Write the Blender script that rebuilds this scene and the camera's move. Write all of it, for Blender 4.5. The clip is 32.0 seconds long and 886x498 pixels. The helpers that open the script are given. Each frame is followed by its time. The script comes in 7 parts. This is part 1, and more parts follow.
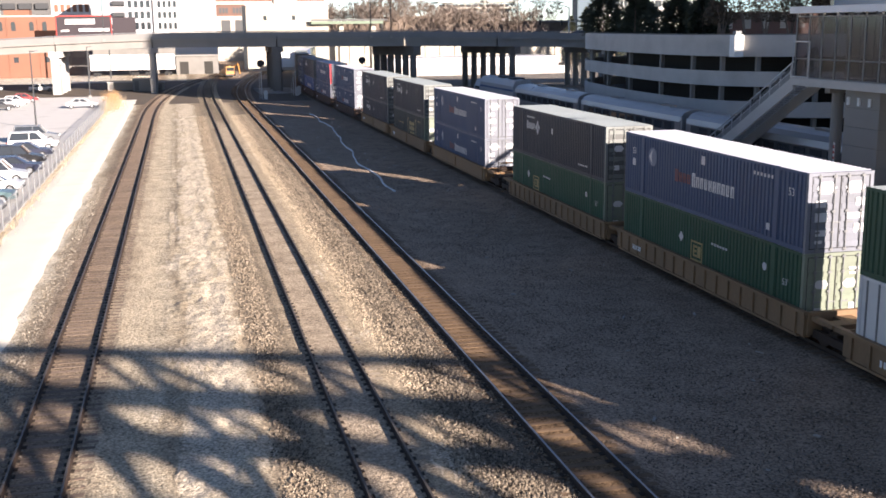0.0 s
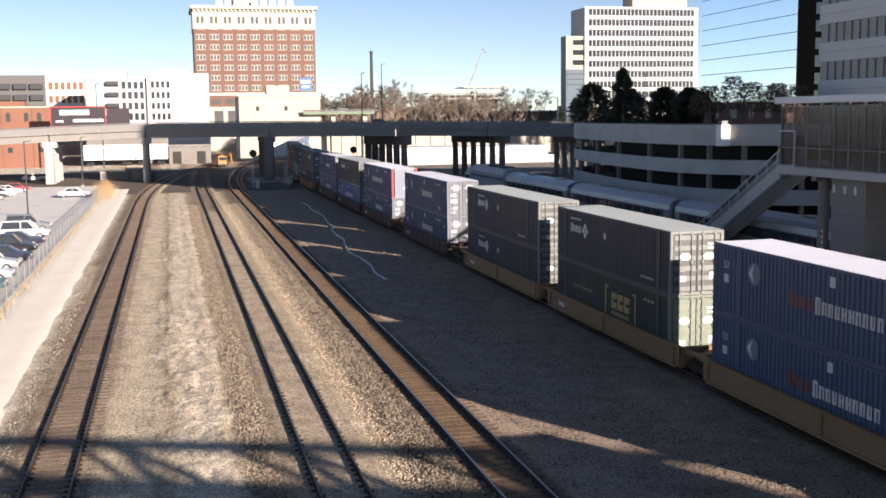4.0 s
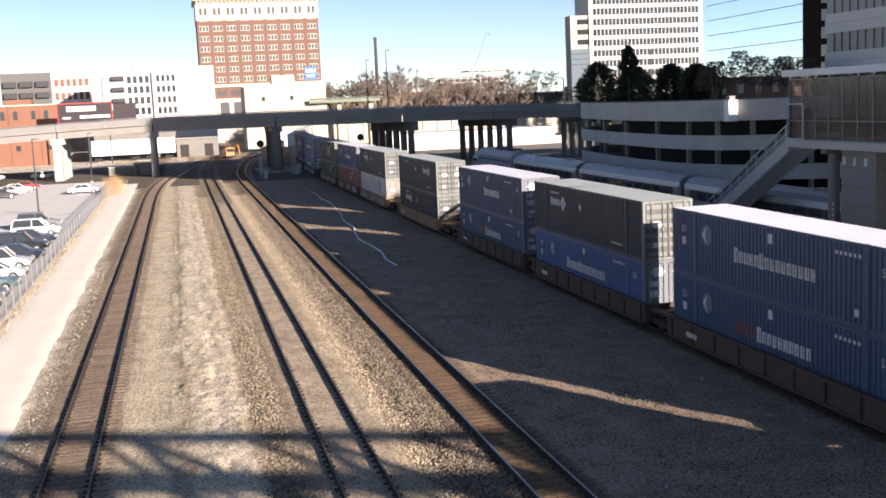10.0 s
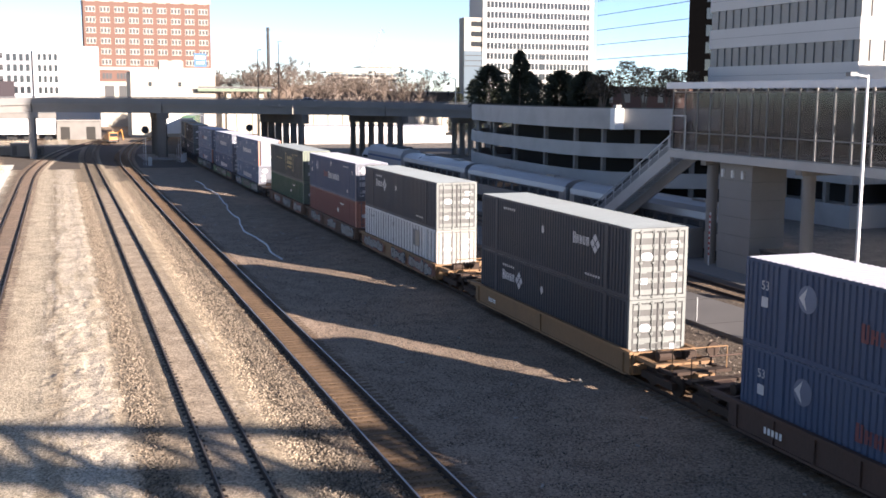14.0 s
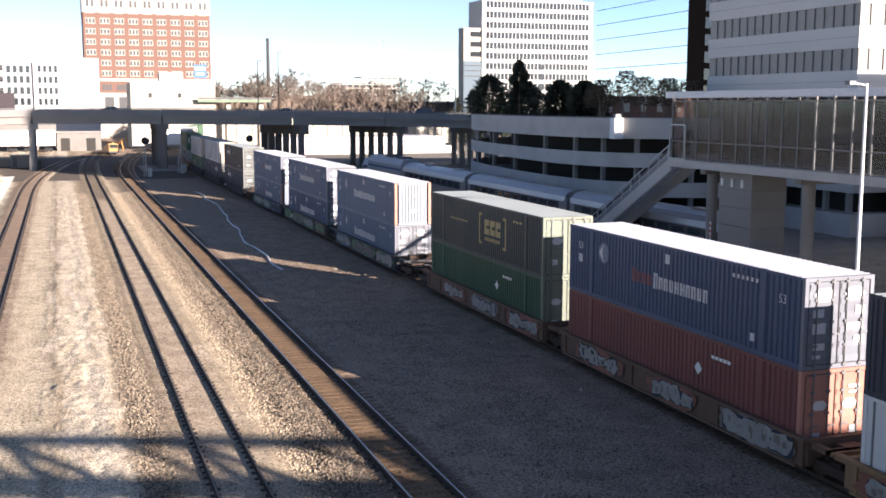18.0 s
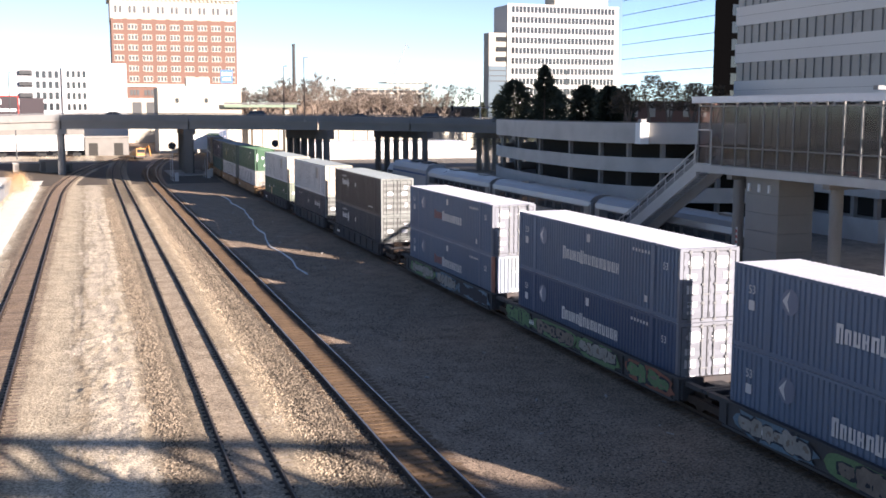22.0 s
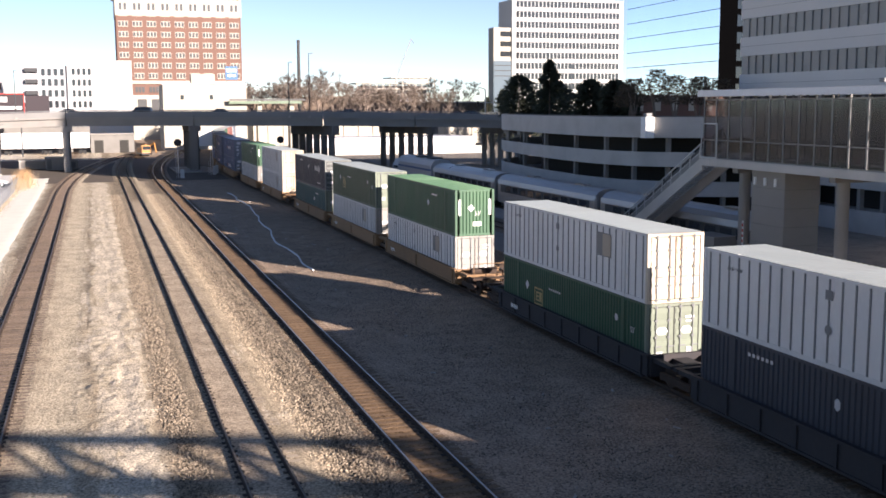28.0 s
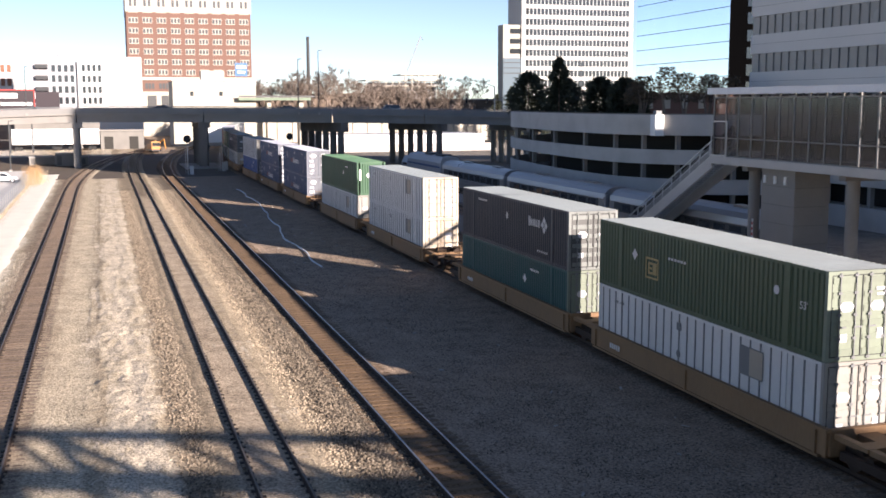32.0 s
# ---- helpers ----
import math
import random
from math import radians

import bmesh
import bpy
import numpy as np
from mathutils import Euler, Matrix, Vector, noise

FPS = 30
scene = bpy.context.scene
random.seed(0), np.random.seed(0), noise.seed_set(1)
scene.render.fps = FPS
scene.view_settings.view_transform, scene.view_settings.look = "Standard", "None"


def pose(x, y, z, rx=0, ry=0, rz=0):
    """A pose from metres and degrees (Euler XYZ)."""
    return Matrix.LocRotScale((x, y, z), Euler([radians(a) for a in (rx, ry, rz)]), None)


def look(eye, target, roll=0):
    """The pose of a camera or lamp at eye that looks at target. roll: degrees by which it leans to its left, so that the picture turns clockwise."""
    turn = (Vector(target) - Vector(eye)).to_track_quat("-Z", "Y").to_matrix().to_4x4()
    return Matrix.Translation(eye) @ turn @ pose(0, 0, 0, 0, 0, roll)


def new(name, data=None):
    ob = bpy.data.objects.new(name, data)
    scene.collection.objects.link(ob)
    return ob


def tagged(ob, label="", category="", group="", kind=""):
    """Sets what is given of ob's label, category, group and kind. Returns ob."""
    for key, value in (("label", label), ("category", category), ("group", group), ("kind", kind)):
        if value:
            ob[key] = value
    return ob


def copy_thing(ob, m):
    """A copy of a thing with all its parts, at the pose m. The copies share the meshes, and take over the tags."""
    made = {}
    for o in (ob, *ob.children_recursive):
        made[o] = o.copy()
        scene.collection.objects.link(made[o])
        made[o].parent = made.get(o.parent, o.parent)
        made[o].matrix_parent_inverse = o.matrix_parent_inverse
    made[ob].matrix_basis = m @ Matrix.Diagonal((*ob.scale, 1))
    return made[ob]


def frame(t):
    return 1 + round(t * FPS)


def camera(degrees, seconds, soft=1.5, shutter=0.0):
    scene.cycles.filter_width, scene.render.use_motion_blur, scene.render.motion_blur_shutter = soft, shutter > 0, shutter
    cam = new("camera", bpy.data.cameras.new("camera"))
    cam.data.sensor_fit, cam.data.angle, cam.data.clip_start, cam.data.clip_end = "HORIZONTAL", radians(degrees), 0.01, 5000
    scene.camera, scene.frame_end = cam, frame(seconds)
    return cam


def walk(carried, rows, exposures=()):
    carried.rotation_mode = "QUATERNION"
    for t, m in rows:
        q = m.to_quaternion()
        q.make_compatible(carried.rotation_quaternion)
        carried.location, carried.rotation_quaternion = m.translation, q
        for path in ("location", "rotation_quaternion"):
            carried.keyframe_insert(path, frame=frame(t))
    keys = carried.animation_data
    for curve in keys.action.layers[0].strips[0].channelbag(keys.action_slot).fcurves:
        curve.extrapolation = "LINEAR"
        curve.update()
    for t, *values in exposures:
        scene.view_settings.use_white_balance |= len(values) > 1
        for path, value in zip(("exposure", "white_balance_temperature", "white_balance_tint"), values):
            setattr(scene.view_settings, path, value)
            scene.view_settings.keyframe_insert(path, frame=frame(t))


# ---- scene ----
SKY, SUN = 0.064, 5.0
EXPOSURES = [(0, 1.6, 7050, 19), (1, 1.55, 7050, 19), (3, 1.28, 7100, 19), (5.5, 1.14, 7200, 19), (9, 1.21, 7200, 19), (13, 1.67, 7000, 20), (20, 1.68, 6950, 20), (27, 1.44, 6950, 20), (32, 1.44, 6950, 20)]
# 11.5 to 20 paler to lift the train's shade, 23.5 to 30 darker
# at 9.0 and 10.8 oily ground, blackened further to widen the rails' shadows
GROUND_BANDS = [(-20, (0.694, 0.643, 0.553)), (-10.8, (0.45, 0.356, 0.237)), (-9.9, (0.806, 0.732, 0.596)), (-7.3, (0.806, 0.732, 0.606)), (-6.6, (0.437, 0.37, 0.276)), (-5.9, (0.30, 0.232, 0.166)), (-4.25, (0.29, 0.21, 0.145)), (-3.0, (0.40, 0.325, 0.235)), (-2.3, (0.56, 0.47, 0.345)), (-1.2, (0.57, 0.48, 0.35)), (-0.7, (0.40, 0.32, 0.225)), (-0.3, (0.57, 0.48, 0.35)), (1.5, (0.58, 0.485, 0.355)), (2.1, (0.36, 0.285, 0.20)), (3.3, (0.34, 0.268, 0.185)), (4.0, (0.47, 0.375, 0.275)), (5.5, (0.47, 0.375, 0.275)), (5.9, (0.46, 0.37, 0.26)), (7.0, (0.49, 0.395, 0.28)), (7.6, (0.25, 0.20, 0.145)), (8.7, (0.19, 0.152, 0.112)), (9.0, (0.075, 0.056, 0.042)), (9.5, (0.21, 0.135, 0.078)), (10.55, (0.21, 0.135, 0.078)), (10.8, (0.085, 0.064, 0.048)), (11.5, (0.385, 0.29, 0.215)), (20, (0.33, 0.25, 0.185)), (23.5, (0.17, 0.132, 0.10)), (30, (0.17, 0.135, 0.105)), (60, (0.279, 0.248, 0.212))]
# how much pale dust lies where
DUST = [(-20, 0.5), (-11, 0.45), (-9.8, 0.62), (-7.2, 0.6), (-6.4, 0.3), (-2.4, 0.25), (-1.4, 0.42), (-0.5, 0.50), (0.2, 0.58), (1.5, 0.57), (2.1, 0.40), (4.0, 0.36), (6.4, 0.44), (7.2, 0.42), (8.0, 0.2), (60, 0.1)]
EYE = (0.0, 0.0, 11.4)
VIEWS = [
    (0, -13.56, -11.75, -0.64), (0.5, -13.79, -11.39, -0.76), (1, -13.36, -9.93, 0.59), (1.5, -12.98, -8.68, -0.02), (2, -12.91, -8.33, -0.28),
    (2.5, -13.04, -8.09, -0.85), (3, -13.60, -7.46, -0.82), (3.5, -14.32, -7.15, -0.52), (5.5, -12.29, -6.86, -1.03), (6, -12.11, -7.06, -0.35),
    (6.5, -12.17, -7.27, -0.26), (7, -12.24, -7.22, -0.26), (7.5, -12.59, -7.21, -0.12), (8, -12.93, -7.28, -0.16), (8.5, -13.15, -7.34, -0.10),
    (9, -13.14, -7.49, -0.02), (9.5, -13.10, -7.81, -0.71), (10, -13.52, -7.87, -2.58), (10.5, -14.30, -8.23, -0.83), (11, -15.52, -8.51, 0.02),
    (11.5, -16.41, -8.59, -0.03), (12, -16.95, -8.81, 0.22), (12.5, -17.70, -8.92, 0.33), (13, -18.69, -8.91, 0.23), (13.5, -19.43, -8.55, 0.29),
    (14, -19.62, -8.14, 0.32), (14.5, -19.36, -7.79, 0.34), (15, -19.34, -7.61, 0.28), (15.5, -19.67, -7.51, 0.13), (17.5, -19.69, -7.59, 0.07),
    (18, -19.61, -7.61, 0.11), (18.5, -19.53, -7.62, 0.10), (19, -19.46, -7.68, 0.03), (19.5, -19.25, -7.72, 0.08), (20, -18.98, -7.61, 0.13),
    (20.5, -18.60, -7.51, 0.14), (21, -18.39, -7.45, 0.08), (21.5, -18.40, -7.45, 0.11), (22, -18.28, -7.35, 0.09), (22.5, -17.98, -7.28, 0.04),
    (23, -17.85, -7.31, -0.03), (23.5, -17.84, -7.29, -0.08), (24, -17.81, -7.22, -0.04), (24.5, -17.62, -7.18, -0.05), (25, -17.51, -7.24, -0.14),
    (25.5, -17.55, -7.39, -0.20), (27.5, -17.71, -7.51, -0.20), (28, -17.97, -7.60, -0.25), (28.5, -18.34, -7.67, -0.30), (29, -18.58, -7.75, -0.25),
    (29.5, -18.51, -7.70, -0.23), (30, -18.25, -7.64, -0.20), (30.5, -17.99, -7.64, -0.14), (31, -17.76, -7.66, -0.08), (31.5, -17.61, -7.67, -0.07),
    (32, -17.50, -7.75, -0.11),
]


cam = camera(44.85, 32.0, soft=1.7)


def aim(yaw, pitch, roll):
    return pose(*EYE, 90 + pitch, 0, yaw) @ pose(0, 0, 0, 0, 0, roll)


walk(cam, [(t, aim(yaw, pitch, roll)) for t, yaw, pitch, roll in VIEWS], EXPOSURES)

# ---- world and sun ----
SUN_AZ, SUN_EL = 150.9, 15.7
sun_dir = Vector((math.sin(radians(SUN_AZ)) * math.cos(radians(SUN_EL)), math.cos(radians(SUN_AZ)) * math.cos(radians(SUN_EL)), math.sin(radians(SUN_EL))))
world = bpy.data.worlds.new("world")
scene.world = world
world.use_nodes = True
wn = world.node_tree
sky = wn.nodes.new("ShaderNodeTexSky")
sky.sky_type, sky.sun_disc = "NISHITA", False
sky.sun_elevation, sky.sun_rotation = radians(SUN_EL), radians(SUN_AZ)
sky.air_density, sky.dust_density, sky.ozone_density = 0.55, 0.0, 1.7
wn.links.new(sky.outputs[0], wn.nodes["Background"].inputs[0])
wn.nodes["Background"].inputs[1].default_value = SKY
sun = new("sun", bpy.data.lights.new("sun", "SUN"))
sun.data.energy, sun.data.angle, sun.data.color = SUN, radians(0.53), (1.0, 0.945, 0.87)
sun.matrix_world = look(sun_dir * 300, (0, 0, 0))


# ---- materials ----
def material(name, colour, rough=0.7, metal=0.0, vary=0.25, scale=1.5, fine=25.0, bump=0.15, dirt=None, spread=0.0, stretch=(1, 1, 1), spec=0.4, where=(0.45, 0.75), island=0.0):
    """Colour with broad and fine variation, optional stains of colour dirt, random per object by spread."""
    m = bpy.data.materials.new(name)
    m.use_nodes = True
    nt = m.node_tree
    bsdf = nt.nodes["Principled BSDF"]
    bsdf.inputs["Metallic"].default_value = metal
    bsdf.inputs["Specular IOR Level"].default_value = spec
    co = nt.nodes.new("ShaderNodeTexCoord")
    mp = nt.nodes.new("ShaderNodeMapping")
    mp.inputs["Scale"].default_value = stretch
    nt.links.new(co.outputs["Object"], mp.inputs["Vector"])

    def noise_at(s, detail=5.0):
        n = nt.nodes.new("ShaderNodeTexNoise")
        n.inputs["Scale"].default_value, n.inputs["Detail"].default_value = s, detail
        nt.links.new(mp.outputs[0], n.inputs["Vector"])
        return n.outputs[0]

    def math_node(op, a, b):
        n = nt.nodes.new("ShaderNodeMath")
        n.operation = op
        for k, v in enumerate((a, b)):
            if isinstance(v, (int, float)):
                n.inputs[k].default_value = v
            else:
                nt.links.new(v, n.inputs[k])
        return n.outputs[0]

    broad, grain = noise_at(scale), noise_at(fine, 3.0)
    val = math_node("ADD", math_node("MULTIPLY", math_node("SUBTRACT", broad, 0.5), 2.2 * vary), math_node("MULTIPLY", math_node("SUBTRACT", grain, 0.5), 1.3 * vary))
    if spread:
        info = nt.nodes.new("ShaderNodeObjectInfo")
        val = math_node("ADD", val, math_node("MULTIPLY", math_node("SUBTRACT", info.outputs["Random"], 0.5), 2 * spread))
    if island:
        geo = nt.nodes.new("ShaderNodeNewGeometry")
        val = math_node("ADD", val, math_node("MULTIPLY", math_node("SUBTRACT", geo.outputs["Random Per Island"], 0.5), 2 * island))
    val = math_node("ADD", val, 1.0)
    mul = nt.nodes.new("ShaderNodeVectorMath")
    mul.operation = "SCALE"
    mul.inputs[0].default_value = colour
    nt.links.new(val, mul.inputs["Scale"])
    out = mul.outputs[0]
    if dirt:
        ramp = nt.nodes.new("ShaderNodeMapRange")
        ramp.inputs[1].default_value, ramp.inputs[2].default_value = where
        nt.links.new(noise_at(scale * 0.6 + 0.1, 8.0), ramp.inputs[0])
        mix = nt.nodes.new("ShaderNodeMix")
        mix.data_type = "RGBA"
        nt.links.new(ramp.outputs[0], mix.inputs[0])
        nt.links.new(out, mix.inputs[6])
        mix.inputs[7].default_value = (*dirt, 1)
        out = mix.outputs[2]
    nt.links.new(out, bsdf.inputs["Base Color"])
    rr = math_node("ADD", math_node("MULTIPLY", math_node("SUBTRACT", broad, 0.5), 0.3), rough)
    nt.links.new(rr, bsdf.inputs["Roughness"])
    if bump:
        b = nt.nodes.new("ShaderNodeBump")
        b.inputs["Strength"].default_value, b.inputs["Distance"].default_value = bump, 0.02
        nt.links.new(grain, b.inputs["Height"])
        nt.links.new(b.outputs[0], bsdf.inputs["Normal"])
    return m


def glass(name, colour, rough=0.05):
    m = bpy.data.materials.new(name)
    m.use_nodes = True
    b = m.node_tree.nodes["Principled BSDF"]
    b.inputs["Base Color"].default_value = (*colour, 1)
    b.inputs["Roughness"].default_value = rough
    b.inputs["Specular IOR Level"].default_value = 0.8
    return m


def clear_glass(name, tint, share):
    """A thin pane: mostly let through, partly mirrored."""
    m = bpy.data.materials.new(name)
    m.use_nodes = True
    nt = m.node_tree
    tr, gl, mx = nt.nodes.new("ShaderNodeBsdfTransparent"), nt.nodes.new("ShaderNodeBsdfGlossy"), nt.nodes.new("ShaderNodeMixShader")
    tr.inputs[0].default_value = (*tint, 1)
    gl.inputs[0].default_value, gl.inputs[1].default_value = (0.8, 0.85, 0.9, 1), 0.08
    mx.inputs[0].default_value = share
    nt.links.new(tr.outputs[0], mx.inputs[1]), nt.links.new(gl.outputs[0], mx.inputs[2])
    nt.links.new(mx.outputs[0], nt.nodes["Material Output"].inputs[0])
    return m


# ---- mesh helpers ----
def box(bm, x0, x1, y0, y1, z0, z1, m=None):
    vs = [bm.verts.new((x, y, z)) for x in (x0, x1) for y in (y0, y1) for z in (z0, z1)]
    if m is not None:
        for v in vs:
            v.co = m @ v.co
    for f in ((0, 1, 3, 2), (4, 6, 7, 5), (0, 4, 5, 1), (2, 3, 7, 6), (0, 2, 6, 4), (1, 5, 7, 3)):
        bm.faces.new([vs[k] for k in f])
    return vs


def rod(bm, a, b, r0, r1=None, n=8):
    """A round bar from a to b."""
    a, b = Vector(a), Vector(b)
    r1 = r0 if r1 is None else r1
    q = (b - a).to_track_quat("Z", "Y")
    rings = []
    for p, r in ((a, r0), (b, r1)):
        rings.append([bm.verts.new(p + q @ Vector((r * math.cos(k * math.tau / n), r * math.sin(k * math.tau / n), 0))) for k in range(n)])
    for k in range(n):
        bm.faces.new((rings[0][k], rings[0][(k + 1) % n], rings[1][(k + 1) % n], rings[1][k]))
    bm.faces.new(rings[0][::-1]), bm.faces.new(rings[1])


def beam(bm, a, b, w, h, up=(0, 0, 1)):
    """A square bar from a to b, w wide and h high."""
    a, b = Vector(a), Vector(b)
    d = (b - a).normalized()
    side = d.cross(Vector(up)).normalized() if abs(d.dot(Vector(up))) < 0.999 else Vector((1, 0, 0))
    top = side.cross(d)
    vs = [bm.verts.new(p + side * (i * w / 2) + top * (j * h / 2)) for p in (a, b) for i, j in ((-1, -1), (1, -1), (1, 1), (-1, 1))]
    for k in range(4):
        bm.faces.new((vs[k], vs[(k + 1) % 4], vs[4 + (k + 1) % 4], vs[4 + k]))
    bm.faces.new(vs[3::-1]), bm.faces.new(vs[4:])


def prism(bm, outline, z0, z1):
    """An upright prism on a plan outline of (x, y)."""
    lo = [bm.verts.new((x, y, z0)) for x, y in outline]
    hi = [bm.verts.new((x, y, z1)) for x, y in outline]
    n = len(outline)
    for k in range(n):
        bm.faces.new((lo[k], lo[(k + 1) % n], hi[(k + 1) % n], hi[k]))
    bm.faces.new(lo[::-1]), bm.faces.new(hi)


def sweep(bm, profile, stations, closed=True, caps=True):
    """A profile of (x, z) carried along stations of (x, y, z, heading in radians to the right of +y)."""
    rings = []
    for x, y, z, h in stations:
        c, s = math.cos(h), math.sin(h)
        rings.append([bm.verts.new((x + px * c, y - px * s, z + pz)) for px, pz in profile])
    n = len(profile)
    for a, b in zip(rings, rings[1:]):
        for k in range(n if closed else n - 1):
            bm.faces.new((a[k], a[(k + 1) % n], b[(k + 1) % n], b[k]))
    if closed and caps:
        bm.faces.new(rings[0][::-1]), bm.faces.new(rings[-1])


def mesh_of(bm, name, mats, smooth=False):
    me = bpy.data.meshes.new(name)
    bmesh.ops.recalc_face_normals(bm, faces=bm.faces)
    bm.to_mesh(me)
    bm.free()
    for m in mats if isinstance(mats, (list, tuple)) else (mats,):
        me.materials.append(m)
    if smooth:
        for p in me.polygons:
            p.use_smooth = True
    return me


def part(name, bm, mat, parent=None, label="", smooth=False):
    ob = new(name, mesh_of(bm, name, mat, smooth))
    if parent is not None:
        ob.parent = parent
    if label:
        ob["label"] = label
    return ob


def boxes(name, mat, parent, *dims, label=""):
    bm = bmesh.new()
    for d in dims:
        box(bm, *d)
    return part(name, bm, mat, parent, label)


def thing(name, label, category, at=(0, 0, 0), turn=0.0, group="", kind=""):
    ob = new(name)
    ob.empty_display_size = 0.2
    ob.matrix_basis = pose(*at, 0, 0, turn)
    return tagged(ob, label, category, group, kind)


# ---- the lie of the tracks ----
CURVES = {"a": (-4.25, 150.0, 620.0), "b": (4.75, 188.0, 900.0), "c": (10.05, 170.0, 600.0), "d": (22.65, 174.0, 600.0)}


def on_track(key, s):
    """Plan place and heading (to the right of +y) at s metres along a track; straight, then an arc to the right."""
    x0, y0, r = CURVES[key]
    if s <= y0:
        return x0, s, 0.0
    a = (s - y0) / r
    return x0 + r * (1 - math.cos(a)), y0 + r * math.sin(a), a


M = {}
M["rail"] = material("rail_steel", (0.060, 0.042, 0.033), 0.75, 0.1, 0.3, 3, 40, 0.2, spec=0.2)
M["rail_top"] = material("worn_rail_head", (0.11, 0.088, 0.072), 0.55, 0.4, 0.2, 2, 30, 0.05)
M["rail_bright"] = material("polished_rail_head", (0.30, 0.29, 0.28), 0.35, 0.9, 0.15, 2, 30, 0.05)
M["tie_old"] = material("rusty_tie_wood", (0.20, 0.145, 0.108), 0.9, 0, 0.4, 2.5, 18, 0.6, spread=0.25, stretch=(0.25, 2.5, 1))
M["tie"] = material("weathered_tie_wood", (0.37, 0.30, 0.225), 0.9, 0, 0.4, 2.5, 18, 0.6, spread=0.2, stretch=(0.25, 2.5, 1))
M["tie_plate"] = material("dark_tie_plate_steel", (0.05, 0.037, 0.029), 0.8, 0.1, 0.3, 4, 30, 0.2, spec=0.2)
M["tie_rust"] = material("oiled_tie_wood", (0.175, 0.112, 0.066), 0.9, 0, 0.45, 2.5, 18, 0.6, spread=0.22, stretch=(0.25, 2.5, 1))
M["stone"] = material("ballast_stone", (0.32, 0.26, 0.20), 0.9, 0, 0.3, 8, 30, 0.3)
M["concrete"] = material("aged_concrete", (0.275, 0.258, 0.236), 0.85, 0, 0.16, 0.35, 14, 0.2, dirt=(0.22, 0.21, 0.2), where=(0.5, 0.85))
M["concrete_light"] = material("pale_concrete", (0.49, 0.47, 0.44), 0.85, 0, 0.14, 0.4, 14, 0.2, dirt=(0.36, 0.34, 0.31), where=(0.5, 0.9))
# a darker grade of the grey concrete
M["concrete_dark"] = material("dark_grey_concrete", (0.15, 0.142, 0.135), 0.85, 0, 0.2, 0.5, 14, 0.2)
# stained concrete, coloured darker for the shade beneath a deck
M["concrete_stained_shade"] = material("stained_shaded_concrete", (0.18, 0.158, 0.138), 0.85, 0, 0.25, 0.6, 14, 0.2, dirt=(0.11, 0.095, 0.085), where=(0.5, 0.8), stretch=(1, 1, 0.3))
M["asphalt"] = material("asphalt", (0.06, 0.06, 0.06), 0.9, 0, 0.2, 0.7, 40, 0.3)
M["steel_grey"] = material("galvanised_steel", (0.42, 0.43, 0.44), 0.45, 0.7, 0.12, 2, 30, 0.05)
M["paint_grey"] = material("grey_paint", (0.17, 0.175, 0.18), 0.55, 0.1, 0.12, 2, 30, 0.05)
M["black"] = material("black_paint", (0.02, 0.02, 0.022), 0.6, 0, 0.2, 2, 20, 0.05)
# near-black that stands for shade inside openings, also used for joints
M["shade_and_joint"] = material("interior_shade_and_joints", (0.035, 0.033, 0.03), 0.9, 0, 0.2, 1, 10, 0.0)
M["rust"] = material("rusty_steel", (0.055, 0.036, 0.027), 0.85, 0.2, 0.4, 4, 30, 0.4)
M["rubber"] = material("tyre_rubber", (0.025, 0.025, 0.025), 0.8, 0, 0.2, 5, 40, 0.1)
M["white_paint"] = material("white_paint", (0.78, 0.78, 0.76), 0.5, 0, 0.06, 1.5, 20, 0.03)
M["mark_white"] = material("white_marking", (0.72, 0.72, 0.70), 0.6, 0, 0.1, 3, 20, 0.0)
M["mark_red"] = material("red_marking", (0.45, 0.05, 0.04), 0.6, 0, 0.1, 3, 20, 0.0)


